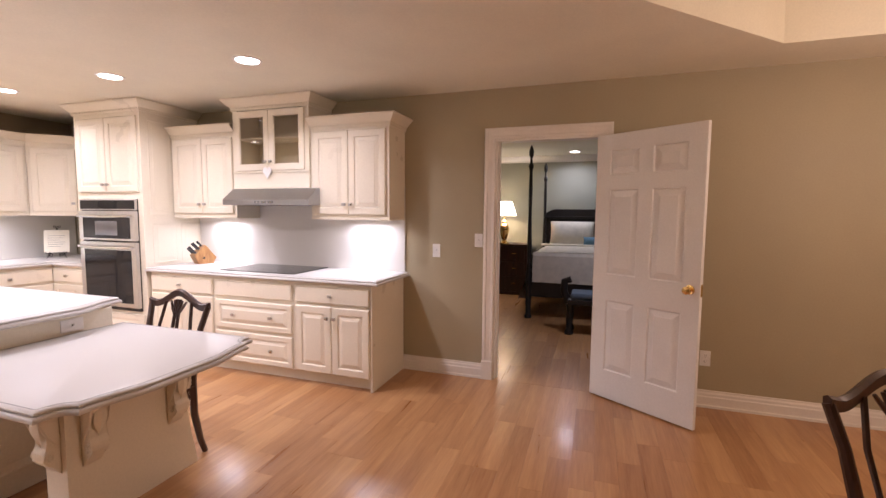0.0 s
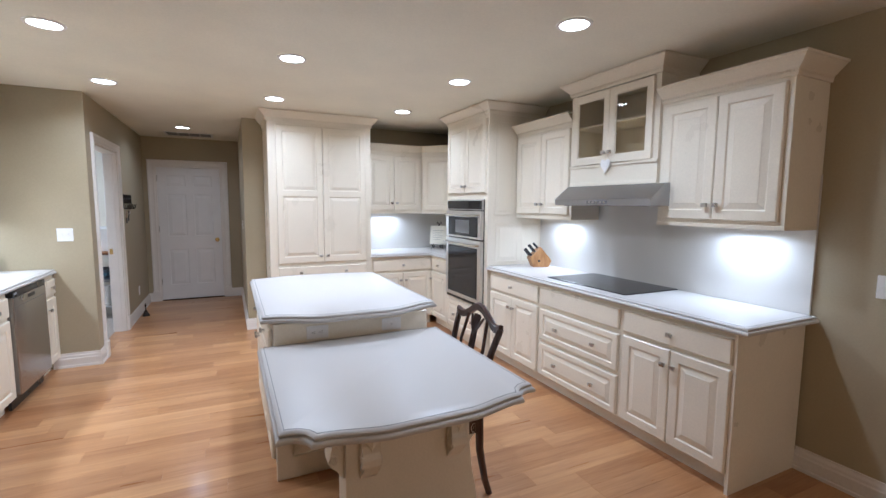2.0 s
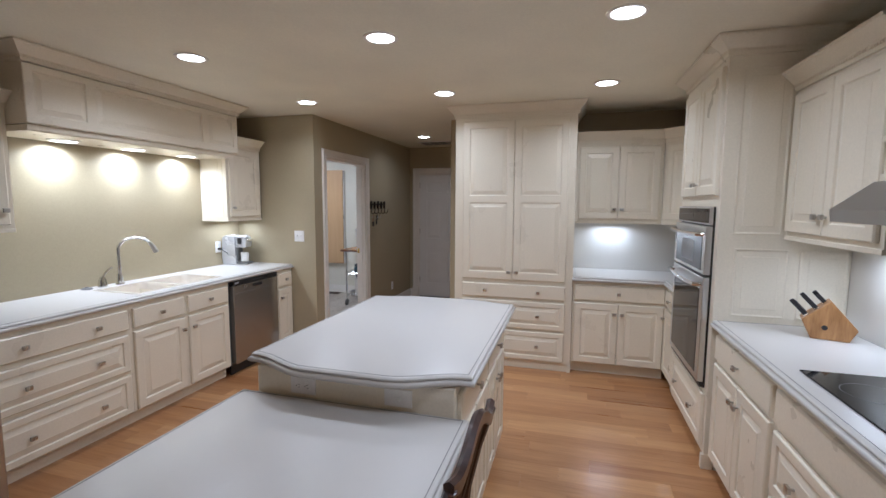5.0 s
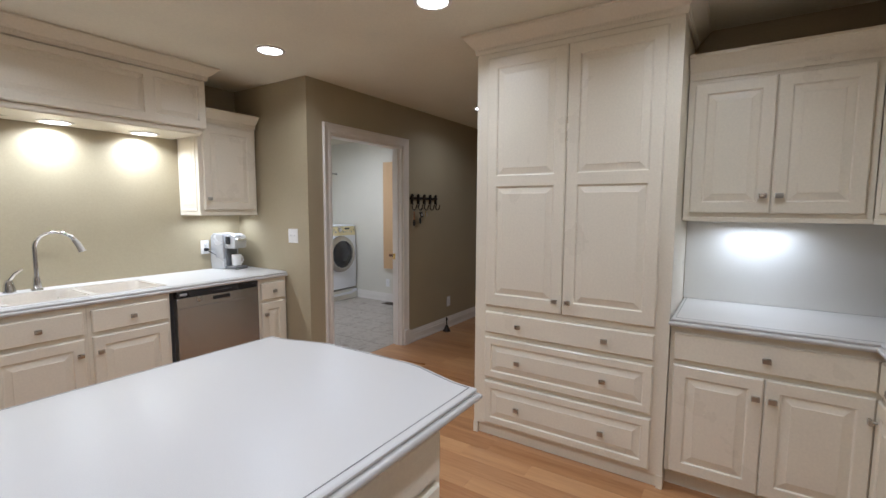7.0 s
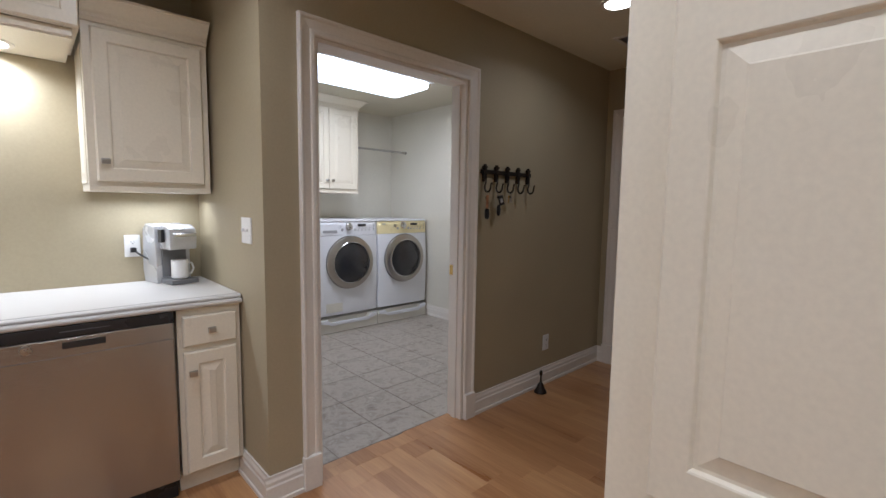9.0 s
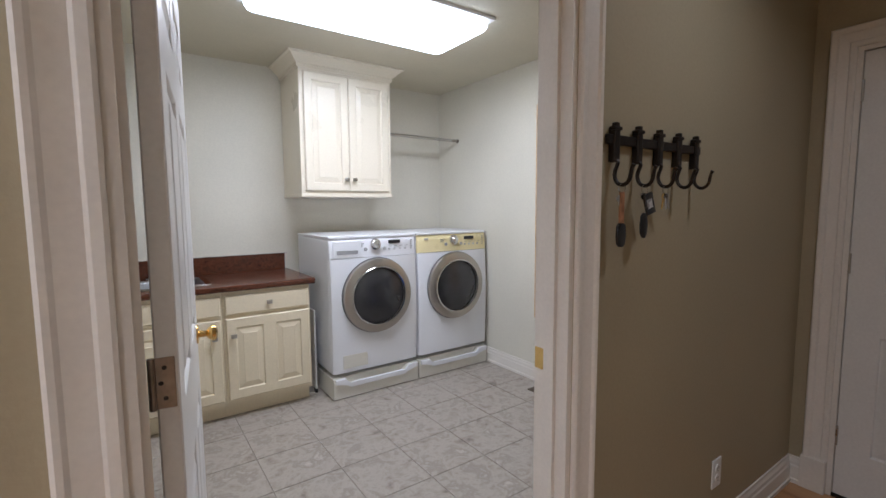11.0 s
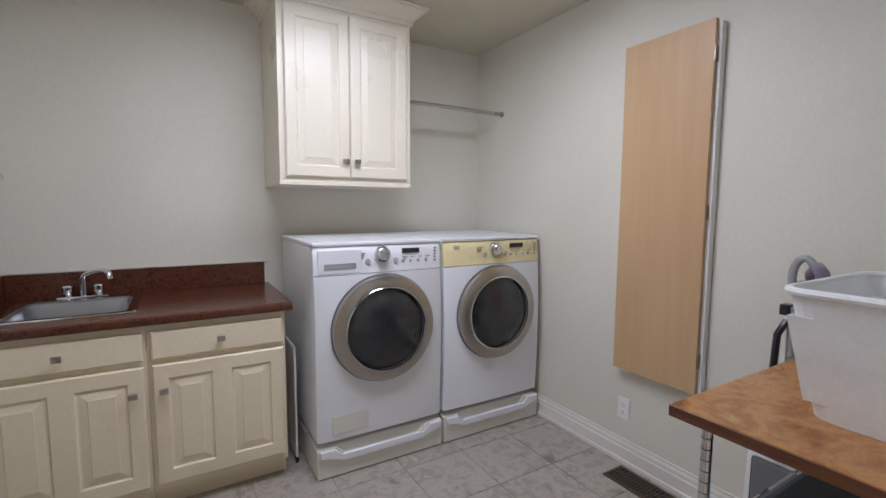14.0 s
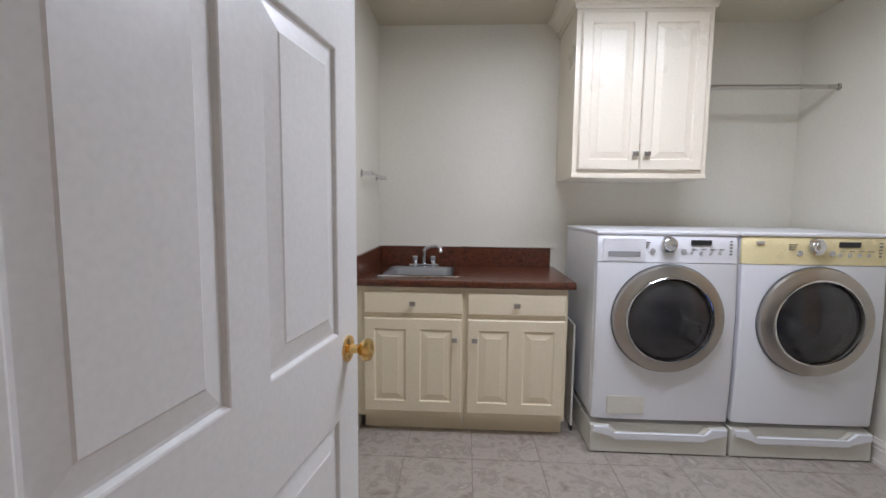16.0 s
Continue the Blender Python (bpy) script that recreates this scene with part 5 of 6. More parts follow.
# Switches and outlets on the north wall and in the hall.
plate("light_switch", pose(-0.68, N, 1.10), "single", "white single toggle light switch on khaki wall")
plate("light_switch", pose(-0.30, N, 1.20), "single", "white single toggle light switch beside the bedroom door")
plate("outlet", pose(1.44, N, 0.37), "outlet", "white double outlet low on the khaki wall")
plate("outlet", pose(-6.74, 0.0, 0.316, 0, 0, 180), "outlet", "white double outlet low on the hallway wall")
plate("light_switch", pose(-6.2, HALL, 1.2), "single", "white light switch on the hallway wall")

kr = thing("key_rack", Matrix.LocRotScale((-5.99, 0.0, 1.535), Euler((0, 0, radians(180))), (1.09, 0.8, 0.88)), "dark iron wall rack with five key hooks and hanging keys", "key rack")
part("bar", box(-0.015, 0.445, -0.02, -0.004, -0.016, 0.014, bevel=0.004), IRON, kr)
for i in range(5):
    x = 0.015 + 0.10 * i
    bk = part("bracket", box(x - 0.011, x + 0.011, -0.028, 0, -0.07, 0.03, bevel=0.005), IRON, kr)
    b = box(x - 0.017, x + 0.017, -0.03, -0.006, 0.026, 0.038, bevel=0.004)
    box(x - 0.007, x + 0.007, -0.028, -0.008, 0.018, 0.05, b, 0.003)
    part("finial", b, IRON, bk, "cross-shaped finial")
    hk = [(x, -0.014, -0.05), (x, -0.03, -0.072)] + [(x, -0.048 + 0.03 * math.cos(radians(a)), -0.108 + 0.033 * math.sin(radians(a))) for a in range(20, -181, -20)] + [(x, -0.082, -0.09), (x, -0.088, -0.08)]
    part("hook", tube(hk, [0.006] * (len(hk) - 2) + [0.005, 0.007], 8), IRON, kr, smooth=True)


def key_bunch(x, z, label):
    t = thing("key_bunch", kr.matrix_basis @ pose(x, -0.048, z), label, "keys", "keys on the rack")
    part("ring", tube([(0.014 * math.cos(a), 0, 0.014 * math.sin(a)) for a in (2 * math.pi * i / 16 for i in range(17))], 0.0016, 6), CHROME, t)
    return t


def key_blade(t, x, z, tilt, mat):
    """A flat key: a round bow above a toothed blade."""
    b = prism([(0.011 * math.cos(q * 0.5236), 0.011 * math.sin(q * 0.5236) - 0.011) for q in range(12)], -0.0012, 0.0012)
    prism([(-0.004, -0.02), (0.0045, -0.02), (0.0045, -0.05), (0.001, -0.056), (-0.003, -0.052), (-0.002, -0.047), (-0.004, -0.043), (-0.0025, -0.037), (-0.004, -0.03)], -0.001, 0.001, b)
    part("key", b, mat, t, at=pose(x, 0, z, 90, 0, 0) @ pose(0, 0, 0, 0, 0, tilt))


TAN = material("worn_tan_strap", (0.36, 0.17, 0.08), 0.6, vary=0.45, scale=45)
kb1 = key_bunch(0.015, -0.152, "keys on a woven tan strap with a black car fob")
part("strap", box(-0.010, 0.010, -0.002, 0.002, -0.115, -0.010, bevel=0.001), TAN, kb1, "woven tan and orange strap")
part("key_fob", ribbon([rrect(w_, 0.006, 0.005, z) for w_, z in ((0.010, -0.105), (0.017, -0.115), (0.019, -0.145), (0.015, -0.17), (0.006, -0.178))], True, True), BLACK, kb1, "black car key fob", True)
key_blade(kb1, -0.014, -0.02, 12, CHROME)
kb2 = key_bunch(0.115, -0.152, "keys with a dark printed tag and an oval black fob")
tagp = part("tag", box(-0.022, 0.022, -0.003, 0.003, -0.07, 0.0, bevel=0.003), BLACK, kb2, "dark tag with light print", at=pose(0.004, -0.006, -0.012, 0, -18, 0))
part("print", box(-0.012, 0.012, -0.0036, -0.0031, -0.05, -0.02), SILVERP, tagp)
part("key_fob", ribbon([[(w_ * math.cos(a), 0.007 * math.sin(a), z) for a in (2 * math.pi * i / 16 for i in range(16))] for w_, z in ((0.004, -0.075), (0.014, -0.085), (0.018, -0.11), (0.016, -0.14), (0.005, -0.155))], True, True), BLACK, kb2, "oval black fob", True)
key_blade(kb2, -0.012, -0.012, 25, CHROME)
kb3 = key_bunch(0.215, -0.152, "small bunch of house keys")
for q, (tilt, mt) in enumerate(((-14, BRASS), (4, CHROME), (18, NICKEL))):
    key_blade(kb3, 0.004 * (q - 1), -0.010, tilt, mt)

ds = thing("bell_ornament", pose(-6.575, 0.085, 0), "small dark iron bell-shaped doorstop on the floor", "doorstop")
part("bell", lathe([(0.045, 0), (0.043, 0.01), (0.03, 0.03), (0.02, 0.06), (0.008, 0.075), (0.006, 0.12), (0.012, 0.135), (0.010, 0.155), (0.001, 0.165)], 18), IRON, ds, smooth=True)

# ---- laundry ----
def laundry_base(m, w, label, knob_side):
    c = cabinet("laundry_base_cabinet", m, w, 0.60, 0.838, label, group="laundry base cabinets", toe=0.1, toe_in=0.07, mat=LCREAM)
    fw = w - 0.028
    front(c, "drawer", 0.014, 0.69, fw, 0.118, [(fw / 2, 0.06)], mat=LCREAM)
    p = (fw - 0.055 * 2 - 0.075) / 2
    front(c, "door", 0.014, 0.135, fw, 0.53, [(fw - 0.04 if knob_side > 0 else 0.04, 0.42)], panels=[(0.055, 0.055 + p, 0.06, 0.47), (0.13 + p, 0.13 + 2 * p, 0.06, 0.47)], mat=LCREAM)
    return c


LFY = -2.305
lb1 = laundry_base(pose(-4.798, LFY, 0, 0, 0, 180), 0.566, "cream laundry base cabinet with drawer and double-panelled door under the sink", 1)
laundry_base(pose(-5.365, LFY, 0, 0, 0, 180), 0.553, "cream laundry base cabinet with drawer and double-panelled door", -1)
part("filler", box(-0.0265, -0.0005, 0.002, 0.022, 0.1, 0.836), LCREAM, lb1)
lt = thing("laundry_worktop", pose(0, 0, 0), "glossy red-brown mottled laminate worktop with splashback", "worktop")
LT, SX0, SX1, SY0, SY1 = 0.878, -5.305, -4.87, -2.82, -2.41
prof = [(-2.30, 0.0), (-2.275, -0.001), (-2.267, -0.006), (-2.264, -0.016), (-2.267, -0.032), (-2.275, -0.038), (-2.31, -0.038)]
part("front_edge", ribbon([[(x, y, LT + z) for y, z in prof] for x in (-5.95, LX1 - 0.001)], True, True), LAMINATE, lt, smooth=True)
for x0, x1, y0, y1 in ((-5.95, SX0, LY + 0.001, -2.30), (SX1, LX1 - 0.001, LY + 0.001, -2.30), (SX0, SX1, LY + 0.001, SY0), (SX0, SX1, SY1, -2.30)):
    part("slab", box(x0, x1, y0, y1, LT - 0.038, LT), LAMINATE, lt)
part("splashback", box(-5.93, LX1 - 0.021, LY + 0.001, LY + 0.021, LT, LT + 0.125, bevel=0.002), LAMINATE, lt)
part("side_splash", box(LX1 - 0.02, LX1 - 0.001, LY + 0.001, -2.275, LT, LT + 0.125, bevel=0.002), LAMINATE, lt)
part("cap_strip", box(-5.95, LX1 - 0.02, LY + 0.001, LY + 0.0215, LT + 0.1251, LT + 0.128), NICKEL, lt)

ls = thing("laundry_sink", pose((SX0 + SX1) / 2, (SY0 + SY1) / 2, LT), "square stainless steel laundry sink", "sink")
hw, hl = (SX1 - SX0) / 2, (SY1 - SY0) / 2


part("bowl", ribbon([rrect(hw + 0.02, hl + 0.02, 0.03, 0.001), rrect(hw + 0.0, hl + 0.0, 0.035, 0.003), rrect(hw - 0.012, hl - 0.012, 0.04, 0.002), rrect(hw - 0.022, hl - 0.022, 0.05, -0.01), rrect(hw - 0.03, hl - 0.03, 0.06, -0.15), rrect(hw - 0.09, hl - 0.09, 0.05, -0.165), rrect(0.02, 0.02, 0.015, -0.168)], True, False), STEEL_X, ls, smooth=True)
part("rim", ribbon([rrect(hw + 0.024, hl + 0.024, 0.03, 0.001), rrect(hw + 0.02, hl + 0.02, 0.03, 0.006), rrect(hw - 0.004, hl - 0.004, 0.036, 0.006), rrect(hw - 0.012, hl - 0.012, 0.04, 0.0025)], True, False), CHROME, ls, "bright rolled steel rim", True)
part("drain", lathe([(0.035, -0.168), (0.033, -0.164), (0.02, -0.166), (0.001, -0.167)], 18), CHROME, ls, smooth=True)
part("faucet_deck", box(-0.10, 0.10, -hl - 0.055, -hl - 0.015, 0.004, 0.016, bevel=0.005), CHROME, ls)
for sx in (-1, 1):
    part("tap_handle", lathe([(0.02, 0.016), (0.018, 0.03), (0.022, 0.035), (0.023, 0.062), (0.016, 0.068), (0.001, 0.069)], 14, m=pose(sx * 0.06, -hl - 0.035, 0)), CHROME, ls, smooth=True)
sp = [(0, 0, 0.01), (0, 0, 0.10), (0.012, 0.006, 0.118), (0.045, 0.025, 0.132), (0.085, 0.045, 0.138), (0.11, 0.06, 0.128), (0.115, 0.065, 0.098)]
part("spout", tube([(-x, y - hl - 0.035, z) for x, y, z in sp], [0.014, 0.013, 0.011, 0.011, 0.011, 0.012, 0.014], 12), CHROME, ls, smooth=True)

wc = wall_cabinet("laundry_wall_cabinet", pose(-5.953, -2.50, 0, 0, 0, 180), 0.735, 0.437, 1.447, 2.355, 2.448, "cream laundry wall cabinet with two raised-panel doors and crown", group="laundry cabinets", out=0.085)

rod = thing("hanging_rod", pose(-6.69, -2.64, 1.975), "grey metal hanging rod from cabinet to wall", "rod")
part("rod", tube([(0, 0, 0), (-0.79, 0, 0)], 0.013, 12), NICKEL, rod, smooth=True)
for x in (-0.782, -0.004):
    part("socket", lathe([(0.026, 0), (0.026, 0.008), (0.017, 0.010), (0.017, 0.02), (0.001, 0.021)], 16, m=pose(x - (0.007 if x < -0.5 else -0.003), 0, 0, 0, 90 if x < -0.5 else -90, 0)), NICKEL, rod, smooth=True)
tb = thing("towel_bar", pose(LX1, -2.42, 1.455, 0, 0, -90), "chrome towel bar on the pale laundry wall", "towel bar")
for x in (0.0, 0.42):
    part("post", tube([(x, 0, 0), (x, -0.006, 0), (x, -0.007, 0), (x, -0.065, 0)], [0.024, 0.024, 0.011, 0.013], 12), CHROME, tb, smooth=True)
part("bar", tube([(-0.012, -0.06, 0), (0.432, -0.06, 0)], 0.008, 10), CHROME, tb, smooth=True)


def front_loader(name, x, panel_mat, label, drawer):
    """A front loader on its pedestal drawer; x: its +x edge; faces +y."""
    w, y = 0.695, -2.185
    a = thing(name, pose(x, y, 0.157, 0, 0, 180), label, name.replace("_", " "), "laundry machines")
    b = box(0, w, 0.03, 0.70, 0.03, 0.985, bevel=0.012)
    part("cabinet_body", b, APPLIANCE, a)
    part("top_cover", box(-0.002, w + 0.002, 0.012, 0.70, 0.985, 1.005, bevel=0.008), APPLIANCE, a)
    rings = []
    for z, yy in ((0.03, 0.0), (0.3, -0.012), (0.6, -0.012), (0.845, 0.0)):
        rings.append([(0.002, 0.03, z), (0.004, yy + 0.012, z), (0.02, yy, z), (w / 2, yy - 0.006, z), (w - 0.02, yy, z), (w - 0.004, yy + 0.012, z), (w - 0.002, 0.03, z)])
    part("front_panel", ribbon(rings, True, True), APPLIANCE, a, smooth=True)
    cp = part("control_panel", ribbon([[(0.002, 0.03, z), (0.004, yy + 0.01, z), (0.02, yy, z), (w - 0.02, yy, z), (w - 0.004, yy + 0.01, z), (w - 0.002, 0.03, z)] for z, yy in ((0.849, 0.002), (0.93, 0.008), (0.975, 0.016), (0.988, 0.03))], True, True), panel_mat, a, "yellowed control panel" if panel_mat == YELLOWED else "white control panel", True)
    dial = part("dial", lathe([(0.042, 0), (0.040, 0.012), (0.030, 0.014), (0.028, 0.03), (0.024, 0.034), (0.001, 0.035)], 28, m=pose(w * 0.5, 0.003, 0.938, 86)), CHROME, cp, "silver control dial", True)
    for px, pz in ((0.39, 0.905), (0.61, 0.905)):
        part("button", lathe([(0.014, 0), (0.013, 0.005), (0.001, 0.006)], 14, m=pose(w * px, 0.003, pz, 88)), SILVERP, cp, smooth=True)
    part("display", box(w * 0.66, w * 0.80, 0.005, 0.012, 0.938, 0.963), BLACK, cp, at=pose(0, -0.003, 0))
    for i in range(4):
        for j in range(2):
            part("key", lathe([(0.009, 0), (0.008, 0.003), (0.001, 0.0035)], 10, m=pose(w * (0.68 + 0.065 * i) - 0.01, 0.004, 0.898 if j == 0 else 0.919, 88)) if j == 0 else box(w * (0.665 + 0.065 * i), w * (0.665 + 0.065 * i) + 0.022, 0.002, 0.006, 0.917, 0.9195), SILVERP if j == 0 else GREYP, cp)
    for i in range(3):
        part("marking", box(w * 0.315, w * 0.315 + 0.04 - 0.006 * i, 0.0035, 0.0065, 0.945 - 0.011 * i, 0.949 - 0.011 * i), GREYP, cp)
    part("logo_bar", box(w * 0.09, w * 0.145, 0.0025, 0.006, 0.948, 0.962), SILVERP, cp)
    for i in range(5):
        part("indicator", box(w * 0.93, w * 0.945, 0.002, 0.007, 0.955 - 0.016 * i, 0.961 - 0.016 * i), GREYP, cp)
    if drawer:
        part("detergent_drawer", box(w * 0.035, w * 0.34, -0.001, 0.008, 0.855, 0.968, bevel=0.003), APPLIANCE, cp, "detergent drawer")
        part("drawer_grip", box(w * 0.075, w * 0.30, -0.0025, 0.0, 0.876, 0.902, bevel=0.004), GRIPGREY, cp, "recessed grey grip")
        part("filter_hatch", box(w * 0.11, w * 0.38, -0.010, 0.0, 0.06, 0.155, bevel=0.004), PEDESTAL, a, "cream filter hatch")
    cx, cz = w / 2, 0.568
    ring = part("door", lathe([(0.270, 0.0), (0.270, 0.022), (0.267, 0.032), (0.260, 0.036), (0.222, 0.048), (0.214, 0.048), (0.207, 0.040), (0.205, 0.02)], 64, m=pose(cx, -0.015, cz, 90)), RINGMETAL, a, "round silver-rimmed porthole door", True)
    part("glass", lathe([(0.208, 0.028), (0.19, 0.036), (0.12, 0.048), (0.06, 0.055), (0.001, 0.057)], 48, m=pose(cx, -0.015, cz, 90)), PORTHOLE, ring, "dark bulging glass", True)
    part("rim_line", ribbon([[(cx + r * math.cos(t), -0.016 - q, cz + r * math.sin(t)) for t in (2 * math.pi * i / 56 for i in range(56))] for r, q in ((0.276, 0.001), (0.276, 0.006), (0.269, 0.006))], True), GREYP, ring)
    part("inner_rim", ribbon([[(cx + r * math.cos(t), -0.015 - q, cz + r * math.sin(t)) for t in (2 * math.pi * i / 64 for i in range(64))] for r, q in ((0.214, 0.0485), (0.211, 0.051), (0.206, 0.050), (0.203, 0.042))], True), CHROME, ring, "bright chrome inner rim", True)
    p = thing("pedestal_drawer", pose(x, y, 0, 0, 0, 180), "cream plastic pedestal drawer under a laundry machine", "pedestal", "laundry pedestals")
    part("body", box(0.0, w, 0.02, 0.70, 0.004, 0.155, bevel=0.006), PEDESTAL, p)
    fr_ = [(0.0, 0.006), (0.0, 0.15), (0.10, 0.15), (0.14, 0.105), (w - 0.14, 0.105), (w - 0.10, 0.15), (w, 0.15), (w, 0.006)]
    part("drawer_front", prism(fr_, 0.0, 0.028, m=pose(0, 0.022, 0.0, 90), bevel=0.004), PEDESTAL, p)
    part("handle_bar", prism([(0.012, 0.15), (0.012, 0.118), (0.10, 0.105), (0.125, 0.082), (w - 0.125, 0.082), (w - 0.10, 0.105), (w - 0.012, 0.118), (w - 0.012, 0.15), (w - 0.085, 0.15), (w - 0.12, 0.112), (0.12, 0.112), (0.085, 0.15)], 0.0, 0.02, m=pose(0, -0.004, 0, 90), bevel=0.005), APPLIANCE, p, "white bar handle")
    return a


front_loader("washing_machine", -6.028, APPLIANCE, "white front-loading washing machine with silver porthole on a pedestal", True)
front_loader("tumble_dryer", -6.737, YELLOWED, "white front-loading dryer with yellowed control panel on a pedestal", False)
bd_ = thing("leaning_board", pose(-5.982, -2.40, 0), "thin white folded tray slotted between cabinet and washer", "board")
part("tray", box(-0.006, 0.006, -0.34, 0.0, 0.03, 0.62, bevel=0.004), WHITEP, bd_)
part("foot", box(-0.008, 0.008, -0.035, 0.0, 0.0, 0.03, bevel=0.003), BLACK, bd_)

ib = thing("ironing_board_cabinet", pose(LX0, -1.60, 0.515, 0, 0, 90), "maple-faced wall-mounted fold-down ironing board", "ironing board")
part("back_box", box(0.015, 0.44, -0.035, 0, 0.005, 1.58, bevel=0.003), WHITEP, ib, "white shallow box")
part("door", box(0, 0.425, -0.056, -0.036, 0, 1.59, bevel=0.002), BOARDWOOD, ib, "flat maple veneer door")
for z in (0.15, 0.8, 1.45):
    part("hinge", box(0.4255, 0.429, -0.056, -0.03, z - 0.03, z + 0.03), BRONZE, ib)
plate("outlet", pose(LX0, -1.565, 0.287, 0, 0, 90), "outlet", "white double outlet low on the pale laundry wall")
fv = thing("floor_vent", pose(-7.35, -1.38, 0.0), "brown metal slatted floor vent", "vent")
VENT = material("brown_vent_metal", (0.10, 0.07, 0.045), 0.45, 0.4)
b = box(-0.07, 0.07, -0.15, -0.135, 0.0005, 0.006)
box(-0.07, 0.07, 0.135, 0.15, 0.0005, 0.006, b)
box(-0.07, -0.055, -0.135, 0.135, 0.0005, 0.006, b)
box(0.055, 0.07, -0.135, 0.135, 0.0005, 0.006, b)
box(-0.004, 0.004, -0.135, 0.135, 0.0005, 0.006, b)
part("frame", b, VENT, fv)
part("well", box(-0.055, 0.055, -0.135, 0.135, 0.0003, 0.001), BLACK, fv)
for i in range(15):
    part("slat", box(-0.055, 0.055, -0.003, 0.003, 0.001, 0.005), VENT, fv, at=pose(0, -0.126 + 0.018 * i, 0))

# Rolling cart with a basket, and the vacuum cleaner behind it.
CX0, CX1, CY0, CY1, CZ = -7.24, -6.51, -0.73, -0.20, 0.86
ca = thing("rolling_cart", pose(CX0, CY0, 0), "chrome wire rolling cart with worn butcher-block top", "cart")
part("top", box(0, CX1 - CX0, 0, CY1 - CY0, CZ - 0.032, CZ, bevel=0.004), BUTCHER, ca, "worn stained butcher-block top")
cw, cd = CX1 - CX0, CY1 - CY0
DARKEDGE = grained("dark_worn_edge", (0.07, 0.022, 0.008), (0.18, 0.065, 0.022), 0.4, (3, 3, 40))
part("edge_band", ribbon([[(x, y, z) for x, y in offset([(0, 0), (cw, 0), (cw, cd), (0, cd)], d)] for d, z in ((-0.001, CZ - 0.031), (0.0015, CZ - 0.030), (0.0015, CZ - 0.004), (-0.001, CZ - 0.0025))], True), DARKEDGE, ca, "dark worn edge")
for x in (0.08, cw - 0.08):
    for y in (0.05, cd - 0.05):
        lg = part("leg", tube([(x, y, 0.10), (x, y, CZ - 0.033)], 0.0125, 12), CHROME, ca, smooth=True)
        rb = bmesh.new()
        for k_ in range(24):
            tube([(x, y, 0.13 + 0.028 * k_), (x, y, 0.133 + 0.028 * k_)], 0.0132, 10, rb)
        tagged(part("groove", rb, GREYP, lg), kind="stuff")
        wh = part("caster", lathe([(0.045, -0.013), (0.05, -0.008), (0.05, 0.008), (0.045, 0.013)], 18, m=pose(x, y, 0.051, 90)), GREYP, ca, smooth=True)
        part("fork", box(x - 0.015, x + 0.015, y - 0.02, y + 0.02, 0.085, 0.105, bevel=0.003), CHROME, wh)
for z in (0.16, 0.48):
    sh = bmesh.new()
    for x0, y0, x1, y1 in ((0.07, 0.04, cw - 0.07, 0.04), (0.07, cd - 0.04, cw - 0.07, cd - 0.04), (0.07, 0.04, 0.07, cd - 0.04), (cw - 0.07, 0.04, cw - 0.07, cd - 0.04)):
        tube([(x0, y0, z), (x1, y1, z)], 0.005, 6, sh)
        tube([(x0, y0, z + 0.03), (x1, y1, z + 0.03)], 0.004, 6, sh)
    for i in range(20):
        x = 0.08 + (cw - 0.16) * i / 19
        tube([(x, 0.04, z + 0.004), (x, cd - 0.04, z + 0.004)], 0.002, 5, sh)
    part("wire_shelf", sh, CHROME, ca)
tg = thing("towel_stack", pose(CX0 + 0.36, CY0 + 0.26, 0.4865), "folded blue and dark towels on the cart's shelf", "towels")
for i, mt in enumerate((BENCHCLOTH, BLUECLOTH, BENCHCLOTH)):
    part("towel", box(-0.2 + 0.01 * i, 0.2 - 0.012 * i, -0.14, 0.14, 0.045 * i, 0.043 + 0.045 * i, bevel=0.018), mt, tg)
bb = thing("blue_bag", pose(CX0 + 0.33, CY0 + 0.24, 0.1665), "crumpled blue plastic bag on the cart's lower shelf", "bag")
bm_ = bmesh.new()
bmesh.ops.create_icosphere(bm_, subdivisions=3, radius=1.0)
for v_ in bm_.verts:
    n_ = noise.noise(v_.co * 2.3) * 0.35 + noise.noise(v_.co * 6) * 0.12
    v_.co = Vector((v_.co.x * 0.20, v_.co.y * 0.13, max(v_.co.z, -0.8) * 0.085 + 0.068)) * 1.0 + v_.co * n_ * 0.03
    v_.co.z = max(v_.co.z, 0.0)
part("bag", bm_, BLUEBAG, bb, smooth=True)
wb = thing("white_bin", pose(CX0 + 0.57, CY0 + 0.30, 0.1665), "white plastic bin on the cart's lower shelf", "bin")
part("bin", ribbon([rrect(0.07, 0.12, 0.03, 0.0), rrect(0.078, 0.13, 0.03, 0.24), rrect(0.084, 0.136, 0.03, 0.25), rrect(0.072, 0.124, 0.03, 0.25), rrect(0.066, 0.116, 0.03, 0.01)], True, True), WHITEP, wb, smooth=True)

